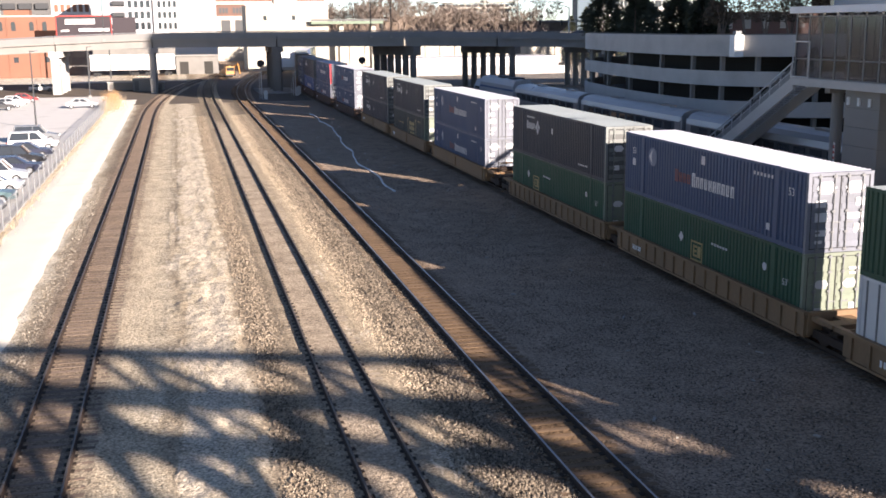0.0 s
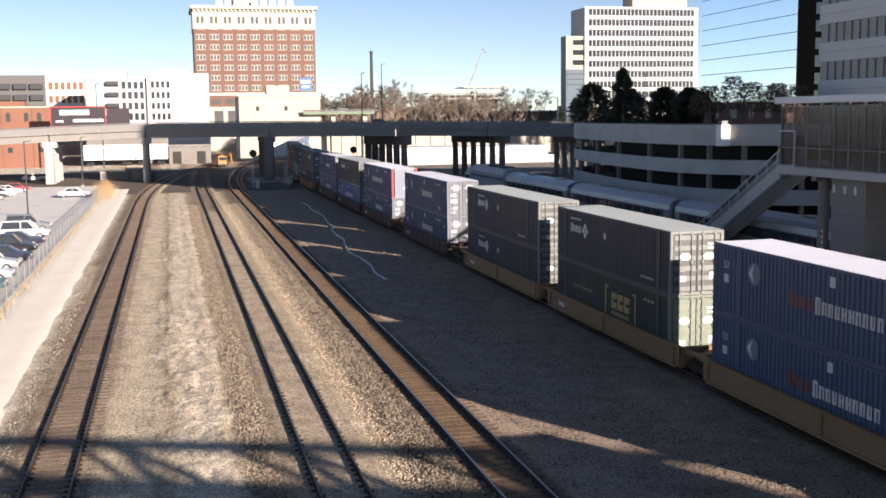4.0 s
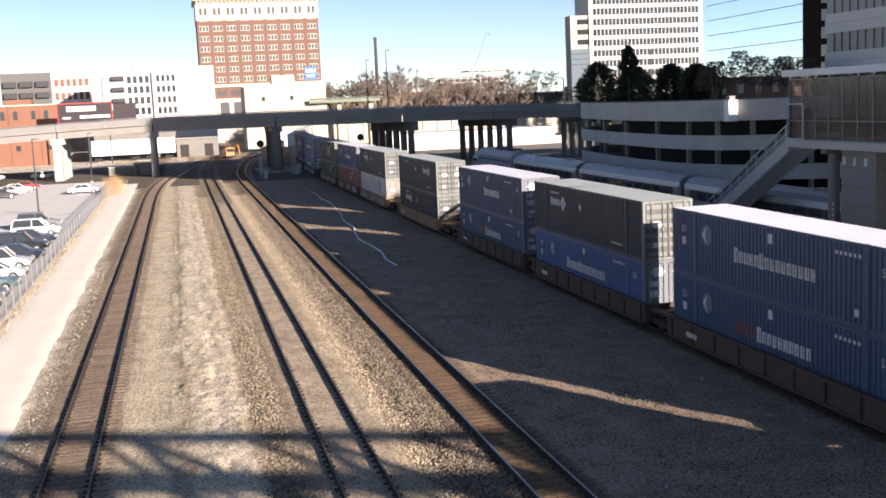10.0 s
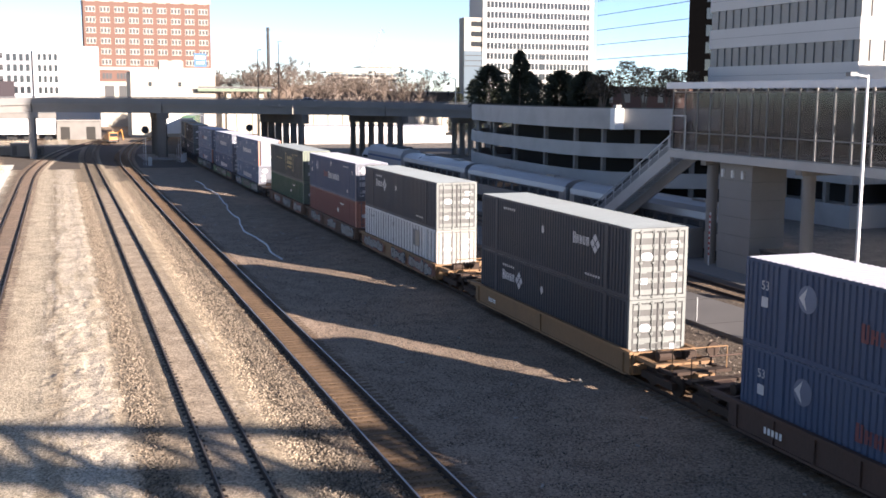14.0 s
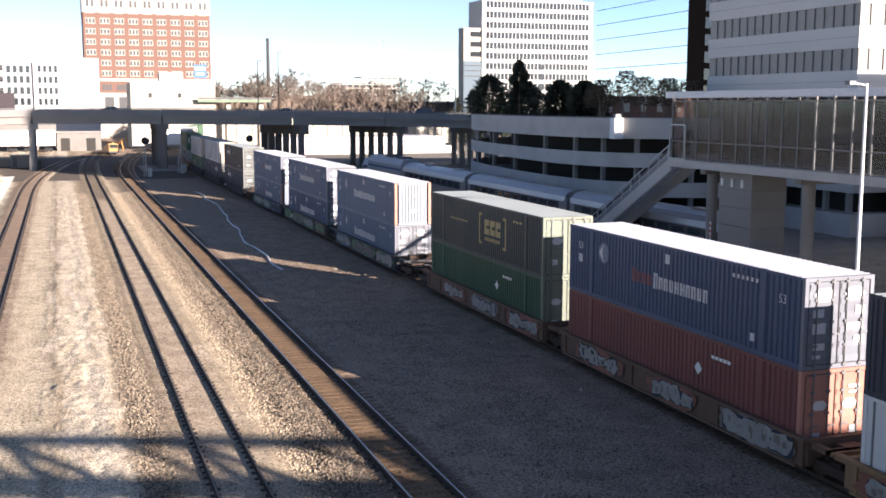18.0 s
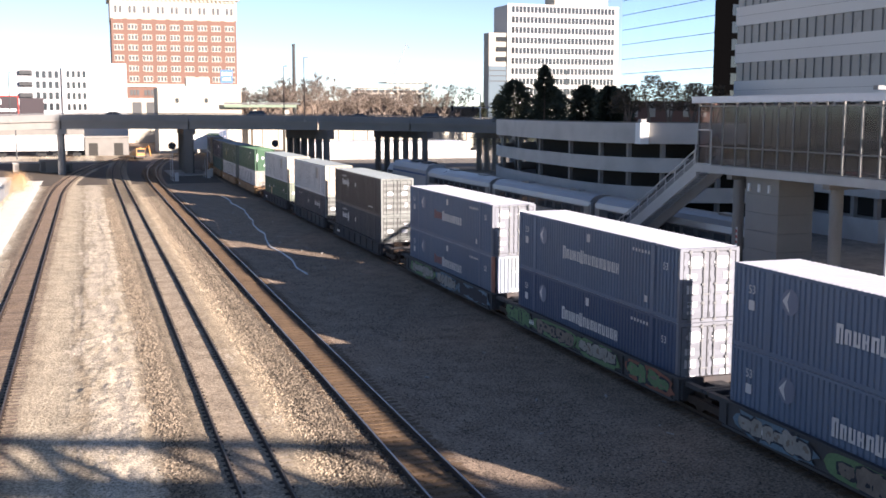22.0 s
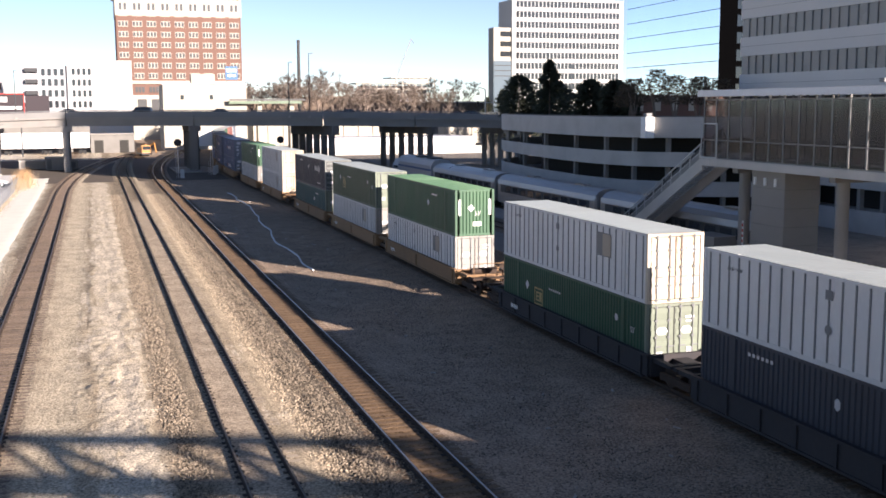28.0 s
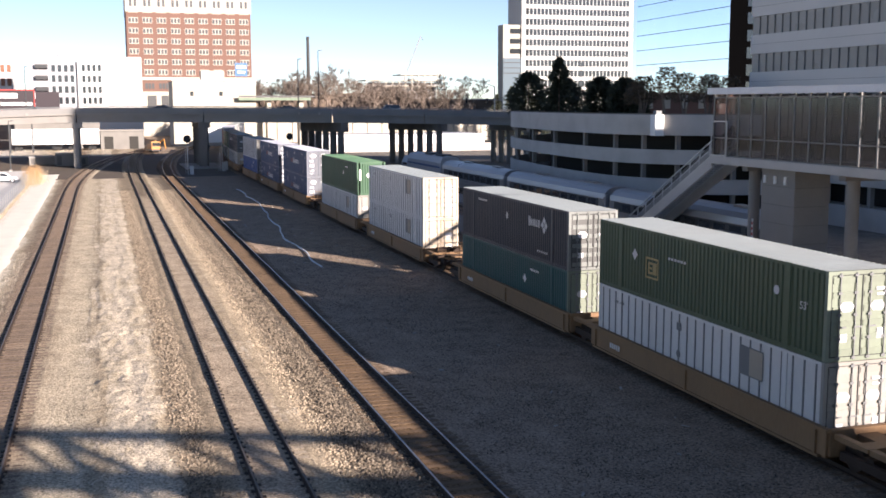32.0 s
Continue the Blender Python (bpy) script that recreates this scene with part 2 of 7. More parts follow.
# ---- ground ----
def ground_material():
    """Gravel, dirt and dust in ragged bands that follow the tracks, some recoloured for shade."""
    m = bpy.data.materials.new("yard_ground")
    m.use_nodes = True
    nt = m.node_tree
    bsdf = nt.nodes["Principled BSDF"]
    bsdf.inputs["Specular IOR Level"].default_value = 0.1
    co = nt.nodes.new("ShaderNodeTexCoord")

    def noise_at(s, detail, stretch=(1, 1, 1)):
        mp = nt.nodes.new("ShaderNodeMapping")
        mp.inputs["Scale"].default_value = stretch
        nt.links.new(co.outputs["Object"], mp.inputs[0])
        n = nt.nodes.new("ShaderNodeTexNoise")
        n.inputs["Scale"].default_value, n.inputs["Detail"].default_value = s, detail
        nt.links.new(mp.outputs[0], n.inputs["Vector"])
        return n.outputs[0]

    def mth(op, a, b):
        n = nt.nodes.new("ShaderNodeMath")
        n.operation = op
        for k, v in enumerate((a, b)):
            if isinstance(v, (int, float)):
                n.inputs[k].default_value = v
            else:
                nt.links.new(v, n.inputs[k])
        return n.outputs[0]

    sep = nt.nodes.new("ShaderNodeSeparateXYZ")
    nt.links.new(co.outputs["Object"], sep.inputs[0])
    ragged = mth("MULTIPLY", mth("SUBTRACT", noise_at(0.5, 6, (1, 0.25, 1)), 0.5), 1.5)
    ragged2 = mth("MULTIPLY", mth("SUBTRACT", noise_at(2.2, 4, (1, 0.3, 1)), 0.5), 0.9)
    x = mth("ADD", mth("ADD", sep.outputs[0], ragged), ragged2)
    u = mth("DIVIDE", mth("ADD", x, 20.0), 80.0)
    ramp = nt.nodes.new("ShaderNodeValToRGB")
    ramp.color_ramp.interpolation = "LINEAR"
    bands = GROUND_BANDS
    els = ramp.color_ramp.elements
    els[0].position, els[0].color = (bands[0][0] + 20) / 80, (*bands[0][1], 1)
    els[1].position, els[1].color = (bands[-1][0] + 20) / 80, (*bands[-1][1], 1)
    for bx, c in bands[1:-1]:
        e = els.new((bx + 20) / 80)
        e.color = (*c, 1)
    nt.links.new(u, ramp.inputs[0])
    dust = nt.nodes.new("ShaderNodeValToRGB")
    de = dust.color_ramp.elements
    for k, (bx, c) in enumerate((DUST[0], DUST[-1])):
        de[k].position, de[k].color = (bx + 20) / 80, (c, c, c, 1)
    for bx, c in DUST[1:-1]:
        de.new((bx + 20) / 80).color = (c, c, c, 1)
    nt.links.new(mth("DIVIDE", mth("ADD", mth("ADD", sep.outputs[0], ragged2), 20.0), 80.0), dust.inputs[0])
    churn = mth("ADD", mth("MULTIPLY", noise_at(1.1, 8, (1, 0.22, 1)), 0.65), mth("MULTIPLY", noise_at(4.5, 6, (1, 0.3, 1)), 0.35))
    pale = nt.nodes.new("ShaderNodeMapRange")
    pale.inputs[1].default_value, pale.inputs[2].default_value = 0.985, 1.08
    pale.clamp = True
    nt.links.new(mth("ADD", churn, dust.outputs[0]), pale.inputs[0])
    dusted = nt.nodes.new("ShaderNodeMix")
    dusted.data_type = "RGBA"
    nt.links.new(pale.outputs[0], dusted.inputs[0])
    nt.links.new(ramp.outputs[0], dusted.inputs[6])
    dusted.inputs[7].default_value = (0.68, 0.58, 0.445, 1)
    grain = noise_at(9.0, 6)
    pebble = nt.nodes.new("ShaderNodeTexVoronoi")
    pebble.inputs["Scale"].default_value = 14.0
    nt.links.new(co.outputs["Object"], pebble.inputs["Vector"])
    blotch = noise_at(0.8, 5)
    val = mth("ADD", mth("MULTIPLY", mth("SUBTRACT", grain, 0.5), 1.9), mth("MULTIPLY", mth("SUBTRACT", blotch, 0.5), 0.8))
    val = mth("ADD", val, mth("MULTIPLY", mth("SUBTRACT", pebble.outputs["Distance"], 0.35), -0.8))
    val = mth("ADD", val, 1.0)
    sc = nt.nodes.new("ShaderNodeVectorMath")
    sc.operation = "SCALE"
    nt.links.new(dusted.outputs[2], sc.inputs[0])
    nt.links.new(val, sc.inputs["Scale"])
    nt.links.new(sc.outputs[0], bsdf.inputs["Base Color"])
    bsdf.inputs["Roughness"].default_value = 0.95
    b = nt.nodes.new("ShaderNodeBump")
    b.inputs["Strength"].default_value, b.inputs["Distance"].default_value = 0.8, 0.05
    nt.links.new(mth("ADD", grain, mth("MULTIPLY", pebble.outputs["Distance"], -0.6)), b.inputs["Height"])
    nt.links.new(b.outputs[0], bsdf.inputs["Normal"])
    return m


bm = bmesh.new()
xs = [-3000, -400, -60, -30] + [-20 + 0.8 * k for k in range(101)] + [80, 140, 400, 3000]
ys = [-3000, -400, -60, 0] + [20 + 1.6 * k for k in range(88)] + [180, 220, 300, 420, 700, 3000]
grid = []
for y in ys:
    row = []
    for x in xs:
        z = -0.24
        if -20 < x < 60 and 18 < y < 165:
            z += 0.10 * (noise.noise((x * 0.45, y * 0.2, 0)) + 0.6 * noise.noise((x * 1.3, y * 0.9, 3)))
            if -7.0 < x < 12.0:
                z = -0.275 + 0.3 * (z + 0.24)
            if x < -6.8:
                z = -0.24
        row.append(bm.verts.new((x, y, z)))
    grid.append(row)
for a, b in zip(grid, grid[1:]):
    for k in range(len(xs) - 1):
        bm.faces.new((a[k], a[k + 1], b[k + 1], b[k]))
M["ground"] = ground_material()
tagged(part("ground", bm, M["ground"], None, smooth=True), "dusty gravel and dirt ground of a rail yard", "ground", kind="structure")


# ---- tracks ----
RAIL_PROFILE = [(-0.07, -0.17), (0.07, -0.17), (0.07, -0.15), (0.012, -0.13), (0.012, -0.045), (0.036, -0.035), (0.036, -0.004), (-0.036, -0.004), (-0.036, -0.035), (-0.012, -0.045), (-0.012, -0.13), (-0.07, -0.15)]


def stations(key, s0, s1, side=0.0, step_curve=6.0, z=0.0):
    out, s = [], s0
    y0 = CURVES[key][1]
    marks = [s0] + ([y0] if s0 < y0 < s1 else []) + [m for m in np.arange(max(s0, y0) + step_curve, s1, step_curve)] + [s1]
    for m in marks:
        x, y, h = on_track(key, float(m))
        out.append((x + side * math.cos(h), y - side * math.sin(h), z, h))
    return out


BED_TOP = {"b": -0.168}


def track(key, label, tie_mat, s_end, singles):
    root = thing("track", label, "railway track", kind="structure")
    bm = bmesh.new()
    sweep(bm, [(-3.3, -0.42), (3.3, -0.42), (1.4, BED_TOP.get(key, -0.176)), (-1.4, BED_TOP.get(key, -0.176))], stations(key, -60, s_end))
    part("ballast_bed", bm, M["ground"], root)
    for side in (-0.7525, 0.7525):
        bm = bmesh.new()
        sweep(bm, RAIL_PROFILE, stations(key, -60, s_end, side))
        part("rail", bm, M["rail"], root)
        bm = bmesh.new()
        sweep(bm, [(-0.034, -0.004), (0.034, -0.004), (0.03, 0.0), (-0.03, 0.0)], stations(key, -60, s_end, side))
        part("rail_head", bm, M["rail_bright"] if key == "c" else M["rail_top"], root, "rail head worn bright by wheels")
    return root


def add_ties(root, key, tie_mat, first, last, singles):
    shapes = []
    for k in range(5):
        bm = bmesh.new()
        w, l = 0.115 + 0.012 * random.uniform(-1, 1), 1.3 + 0.05 * random.uniform(-1, 1)
        vs = box(bm, -l, l, -w, w, -0.34, -0.168)
        for v in vs:
            v.co += Vector((random.uniform(-0.03, 0.03), random.uniform(-0.012, 0.012), random.uniform(-0.012, 0.006)))
        n0 = len(bm.faces)
        # wide dark plates give a toothed edge beside each rail
        for x in (-0.7525, 0.7525):
            box(bm, x - 0.17, x + 0.15, -0.1, 0.1, -0.172, -0.15)
        for f in list(bm.faces)[n0:]:
            f.material_index = 1
        shapes.append(mesh_of(bm, "tie", (tie_mat, M["tie_plate"])))
    s, n = first, 0
    rest = bmesh.new()
    while s < last:
        x, y, h = on_track(key, s)
        m = pose(x + random.uniform(-0.05, 0.05), y, 0, 0, 0, -math.degrees(h) + random.uniform(-0.8, 0.8))
        if n < singles:
            ob = new("tie", random.choice(shapes))
            ob.parent, ob.matrix_basis = root, m
        else:
            box(rest, -1.3, 1.3, -0.115, 0.115, -0.34, -0.168, m)
        s += 0.535 + random.uniform(-0.03, 0.03)
        n += 1
    if len(rest.verts):
        tagged(part("far_ties", rest, tie_mat, root), kind="stuff")
    else:
        rest.free()


tracks = {
    "a": track("a", "rusty siding track with weathered wooden ties", M["tie_old"], 300, 300),
    "b": track("b", "dusty main track with wooden ties level with the ballast", M["tie"], 330, 300),
    "c": track("c", "main track with bright rail heads and oil-brown ties", M["tie_rust"], 420, 300),
    "d": track("d", "main track carrying a long container train", M["tie_rust"], 470, 0),
}
M["parapet"] = material("weathered_parapet_concrete", (0.24, 0.235, 0.225), 0.85, 0, 0.15, 0.35, 14, 0.2)
M["soil"] = material("planting_soil", (0.10, 0.08, 0.06), 0.95, 0, 0.3, 1, 12, 0.5)
M["roof_edge"] = material("pale_sheet_metal", (0.62, 0.62, 0.63), 0.5, 0.2, 0.1, 0.6, 10, 0.03)
M["pane"] = clear_glass("dusty_pane", (0.44, 0.46, 0.50), 0.04)
M["paint_dark"] = material("dark_paint", (0.045, 0.047, 0.05), 0.6, 0, 0.2, 1, 15, 0.05)
M["stainless"] = material("stainless_steel", (0.30, 0.29, 0.28), 0.34, 0.45, 0.1, 0.4, 12, 0.03)
M["loco_grey"] = material("loco_grey_paint", (0.40, 0.40, 0.40), 0.5, 0.1, 0.12, 0.5, 12, 0.03)
M["loco_blue"] = material("loco_blue_paint", (0.05, 0.10, 0.22), 0.5, 0.1, 0.12, 0.5, 12, 0.03)
M["dark_glass"] = glass("window_glass", (0.035, 0.04, 0.045))
M["pane_hotel"] = glass("hotel_window_glass", (0.10, 0.10, 0.10), 0.15)
M["glass_black"] = glass("black_glass", (0.012, 0.014, 0.016))
M["glass_mirror"] = material("mirror_glass", (0.62, 0.70, 0.76), 0.04, 1.0, 0.03, 0.1, 3, 0.0)
M["brick_brown"] = material("brown_brick", (0.165, 0.094, 0.074), 0.9, 0, 0.15, 0.15, 6, 0.1)
M["brick_red"] = material("red_brick", (0.22, 0.105, 0.07), 0.9, 0, 0.2, 0.2, 6, 0.1)
M["brick_orange"] = material("orange_brick", (0.27, 0.13, 0.085), 0.9, 0, 0.15, 0.15, 6, 0.1)
M["terracotta"] = material("white_terracotta", (0.42, 0.385, 0.325), 0.7, 0, 0.1, 0.2, 5, 0.05)
M["white_wall"] = material("white_wall_paint", (0.56, 0.55, 0.535), 0.8, 0, 0.05, 0.2, 5, 0.03)
M["white_grey"] = material("grey_white_wall_paint", (0.42, 0.42, 0.435), 0.8, 0, 0.08, 0.2, 5, 0.03)
M["cream"] = material("cream_render", (0.41, 0.375, 0.315), 0.85, 0, 0.1, 0.2, 5, 0.05)
M["grey_render"] = material("grey_render", (0.12, 0.117, 0.114), 0.85, 0, 0.1, 0.2, 5, 0.05)
M["sign_blue"] = material("sign_blue", (0.06, 0.15, 0.30), 0.5, 0, 0.1, 0.5, 5, 0.0)
M["board_dark"] = material("billboard_dark", (0.035, 0.025, 0.03), 0.6, 0, 0.2, 0.3, 5, 0.0)
M["office_grey"] = material("precast_panel", (0.66, 0.64, 0.605), 0.8, 0, 0.07, 0.15, 10, 0.05)
M["mach"] = material("orange_yellow_paint", (0.46, 0.20, 0.045), 0.5, 0, 0.12, 1, 10, 0.03)
M["over_green"] = material("green_steel_paint", (0.15, 0.20, 0.14), 0.6, 0, 0.1, 0.5, 8, 0.03)
M["hose"] = material("pale_hose", (0.62, 0.63, 0.63), 0.6, 0, 0.15, 2, 10, 0.02)
M["litter"] = material("pale_scraps", (0.38, 0.35, 0.31), 0.8, 0, 0.3, 3, 12, 0.0)
M["bark"] = material("tree_bark", (0.20, 0.155, 0.125), 0.9, 0, 0.25, 2, 14, 0.3)
M["twigs"] = material("winter_twigs", (0.205, 0.165, 0.138), 0.9, 0, 0.3, 0.4, 6, 0.0, spread=0.35)
M["needles"] = material("conifer_needles", (0.062, 0.070, 0.046), 0.8, 0, 0.35, 0.8, 8, 0.0, spread=0.2)
M["russet"] = material("russet_leaves", (0.10, 0.075, 0.05), 0.85, 0, 0.35, 0.8, 8, 0.0, spread=0.2)
M["hill"] = material("brown_slope", (0.13, 0.10, 0.075), 0.95, 0, 0.3, 0.3, 5, 0.3)
M["weeds"] = material("dry_weeds", (0.40, 0.32, 0.22), 0.9, 0, 0.3, 0.8, 8, 0.0)
for nm, c in (("stone", (0.19, 0.152, 0.112)), ("stone_warm", (0.34, 0.275, 0.20)), ("stone_brown", (0.235, 0.188, 0.138)), ("stone_grey", (0.29, 0.25, 0.20)), ("stone_dark", (0.19, 0.158, 0.128))):
    M[nm] = material(nm.replace("_", "_ballast_") + "_chips", c, 0.95, 0, 0.2, 3.0, 25, 0.2, island=0.75)
M["pane_frost"] = clear_glass("frosted_roof_pane", (0.30, 0.32, 0.33), 0.35)
M["office_glass"] = material("office_strip_glass", (0.31, 0.292, 0.265), 0.3, 0, 0.1, 0.3, 8, 0.0, spec=0.25)
M["chimney_brick"] = material("sooty_brick", (0.055, 0.055, 0.055), 0.9, 0, 0.2, 0.3, 6, 0.1)
M["tower_panel"] = material("pale_tower_panel", (0.50, 0.49, 0.465), 0.8, 0, 0.06, 0.2, 5, 0.03)
M["brush"] = material("brown_brush", (0.15, 0.112, 0.085), 0.95, 0, 0.5, 0.25, 3, 0.5)
M["cladding"] = material("black_cladding", (0.0018, 0.0018, 0.002), 0.9, 0, 0.1, 1, 10, 0.0, spec=0.0)
M["blue_glaze"] = glass("blue_grey_glazing", (0.13, 0.17, 0.20), 0.1)
M["twigs_grey"] = material("grey_winter_twigs", (0.14, 0.118, 0.104), 0.9, 0, 0.3, 0.4, 6, 0.0, spread=0.3)
M["dry_bush"] = material("dry_orange_bush", (0.42, 0.25, 0.12), 0.9, 0, 0.3, 0.8, 8, 0.0)
M["shed_wall"] = material("weathered_shed_cladding", (0.19, 0.18, 0.165), 0.85, 0, 0.25, 0.4, 6, 0.05)
M["pale_road"] = material("packed_pale_gravel", (0.80, 0.745, 0.645), 0.95, 0, 0.1, 0.5, 22, 0.25, dirt=(0.62, 0.55, 0.45), where=(0.6, 1.0), spec=0.1)
# dark ballast, with the depth of the shade put into its colour
M["yard_shade"] = material("shade_darkened_ballast", (0.135, 0.112, 0.092), 0.95, 0, 0.3, 0.6, 14, 0.6, spec=0.1)
M["lot"] = material("bleached_lot_paving", (0.66, 0.635, 0.60), 0.95, 0, 0.08, 0.25, 22, 0.15, dirt=(0.40, 0.385, 0.36), where=(0.55, 0.9), spec=0.1)
M["bronze"] = material("grey_bronze_frame", (0.20, 0.195, 0.185), 0.6, 0.1, 0.12, 2, 30, 0.03)

# ---- container train ----
L2, HC = 8.075, 2.9


def paint(name, c, dirt=None, vary=0.16, rough=0.5):
    return material(name, c, rough, 0, vary, 0.5, 12, 0.08, dirt=dirt, where=(0.52, 0.95), spread=0.08, stretch=(1, 1, 0.35))


# name: side paint, door or end paint, roof paint, corrugated or posts, rods on near end, extra
P = {
    "blue": paint("navy_blue_paint", (0.045, 0.078, 0.148), (0.075, 0.10, 0.15)),
    "blue_faded": paint("faded_blue_paint", (0.095, 0.142, 0.218), (0.15, 0.185, 0.235)),
    "blue_light": paint("mid_blue_paint", (0.055, 0.11, 0.26), (0.12, 0.16, 0.25)),
    "dark": paint("charcoal_paint", (0.028, 0.036, 0.052), (0.05, 0.061, 0.078)),
    "brown_dark": paint("brown_black_paint", (0.050, 0.040, 0.040), (0.08, 0.07, 0.07)),
    "green": paint("dark_green_paint", (0.018, 0.072, 0.042), (0.05, 0.10, 0.07)),
    "green_bright": paint("grass_green_paint", (0.042, 0.105, 0.06), (0.07, 0.16, 0.08)),
    "green_roof": paint("bright_green_roof_paint", (0.10, 0.195, 0.11), (0.25, 0.38, 0.22)),
    "csx": paint("blackish_green_paint", (0.030, 0.046, 0.048), (0.07, 0.09, 0.08)),
    "olive": paint("olive_green_paint", (0.06, 0.095, 0.055), (0.10, 0.12, 0.09)),
    "teal": paint("teal_green_paint", (0.020, 0.085, 0.085), (0.05, 0.09, 0.09)),
    "white": paint("dull_white_paint", (0.62, 0.62, 0.61), (0.40, 0.37, 0.33), 0.1),
    "red": paint("rust_red_paint", (0.17, 0.055, 0.05), (0.12, 0.06, 0.05)),
    "roof": paint("pale_grey_roof_paint", (0.25, 0.282, 0.288), (0.20, 0.212, 0.208), 0.16),
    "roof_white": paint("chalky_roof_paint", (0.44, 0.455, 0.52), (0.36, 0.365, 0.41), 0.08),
    "door_white": paint("white_door_paint", (0.16, 0.172, 0.205), (0.11, 0.115, 0.125), 0.2),
    "door_cream": paint("cream_white_door_paint", (0.28, 0.268, 0.245), (0.20, 0.185, 0.165), 0.18),
    "door_silver": paint("grey_white_door_paint", (0.175, 0.188, 0.178), (0.10, 0.106, 0.10), 0.35),
    "door_green": paint("pale_green_door_paint", (0.175, 0.205, 0.155), (0.14, 0.15, 0.12), 0.25),
    "door_rust": paint("stained_cream_door_paint", (0.52, 0.44, 0.34), (0.40, 0.24, 0.13), 0.2),
    "door_red": paint("sunned_red_door_paint", (0.42, 0.19, 0.14), (0.30, 0.12, 0.09), 0.2),
    "trim_faded": paint("sun_faded_red_post_paint", (0.42, 0.20, 0.15)),
    "trim_red": paint("red_post_paint", (0.62, 0.06, 0.07)),
    "tan": paint("dusty_yellow_car_paint", (0.25, 0.145, 0.072), (0.10, 0.06, 0.045), 0.25, 0.75),
    "tan_ribbed": paint("ochre_car_paint", (0.23, 0.14, 0.075), (0.10, 0.065, 0.045), 0.25, 0.75),
    "car_brown": paint("brown_car_paint", (0.085, 0.05, 0.038), (0.05, 0.035, 0.03), 0.3, 0.8),
    "car_rust": paint("rust_brown_car_paint", (0.135, 0.078, 0.052), (0.075, 0.05, 0.04), 0.35, 0.85),
    "car_black": paint("soot_black_car_paint", (0.030, 0.029, 0.033), (0.06, 0.045, 0.04), 0.3, 0.8),
    "car_grey": paint("weathered_grey_car_paint", (0.052, 0.052, 0.056), (0.09, 0.055, 0.04), 0.35, 0.8),
}
G = [material("spray_paint", c, 0.7, 0, 0.45, 1.2, 10, 0.0) for c in ((0.24, 0.232, 0.215), (0.09, 0.17, 0.08), (0.09, 0.15, 0.20), (0.20, 0.075, 0.05), (0.02, 0.02, 0.03), (0.48, 0.36, 0.10), (0.16, 0.13, 0.11))]

KINDS = {
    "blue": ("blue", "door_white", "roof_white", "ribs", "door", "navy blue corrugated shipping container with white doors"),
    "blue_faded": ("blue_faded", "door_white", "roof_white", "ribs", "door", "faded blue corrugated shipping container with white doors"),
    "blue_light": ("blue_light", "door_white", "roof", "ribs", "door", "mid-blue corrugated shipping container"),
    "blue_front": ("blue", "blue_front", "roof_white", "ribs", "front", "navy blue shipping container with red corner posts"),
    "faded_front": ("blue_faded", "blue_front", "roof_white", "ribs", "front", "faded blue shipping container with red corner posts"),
    "dark": ("dark", "door_silver", "roof", "ribs", "door", "charcoal grey shipping container with silver-white doors"),
    "dark_brown": ("brown_dark", "door_silver", "roof", "ribs", "door", "brown-black shipping container with silver-white doors"),
    "green": ("green", "door_green", "roof", "ribs", "door", "dark green shipping container with pale green doors"),
    "csx": ("csx", "door_green", "roof", "ribs", "door", "blackish green shipping container with yellow marks"),
    "olive": ("olive", "door_green", "roof", "ribs", "door", "olive green shipping container with pale green doors"),
    "teal": ("teal", "door_green", "roof", "ribs", "door", "teal green corrugated shipping container"),
    "green_front": ("green_bright", "green_bright", "green_roof", "ribs", "front", "bright green shipping container with a white diamond"),
    "white": ("white", "door_rust", "roof", "posts", "door", "white shipping container with dark vertical posts"),
    "white_clean": ("white", "door_cream", "roof", "posts", "door", "white shipping container with plain white doors"),
    "red": ("red", "door_red", "roof", "ribs", "door", "rust red corrugated shipping container"),
}
P["mark_gold"] = paint("dull_gold_paint", (0.36, 0.28, 0.12))
P["letter"] = paint("faded_letter_paint", (0.54, 0.54, 0.55))
# door panels painted darker, for the shade between the ribs
P["door_recess_shade"] = paint("recess_shade_door_paint", (0.085, 0.086, 0.083), (0.06, 0.06, 0.058), 0.3)
P["letter_red"] = paint("faded_red_letter_paint", (0.17, 0.055, 0.06))
P["mark_beige"] = paint("beige_panel_paint", (0.36, 0.31, 0.25))
P["emblem"] = paint("pale_emblem_paint", (0.13, 0.16, 0.23))
P["blue_front"] = paint("pale_blue_grey_end_paint", (0.235, 0.275, 0.34), (0.28, 0.27, 0.22), 0.12)


def slat_word(bm, side, y0, y1, z0, height, tall):
    """Plain upright bars of the size of a painted word, from y0 to y1 as read; tall: which of them are taller."""
    x = side * 1.301
    a, b = sorted((x, x + side * 0.006))
    count = max(4, int(abs(y1 - y0) / (0.8 * height)))
    rng = random.Random(count * 7 + int(height * 100))
    step = (y1 - y0) / count
    for k in range(count):
        h, base = height * (1.34 if k in tall else 1.0), z0 - (0.08 * height if k in tall else 0.0)
        y = y0 + step * k
        w = step * (0.80 if k in tall else rng.uniform(0.7, 0.84))
        lift = rng.choice((0.0, 0.4, 0.8))
        bars = ((0.0, 0.46, 0.0, 1.0), (0.46, 0.68, lift, lift + 0.2), (0.68, 1.0, 0.0, 1.0))
        for f0, f1, g0, g1 in bars:
            box(bm, a, b, *sorted((y + f0 * w, y + f1 * w)), base + g0 * h, base + g1 * h)
    return bm


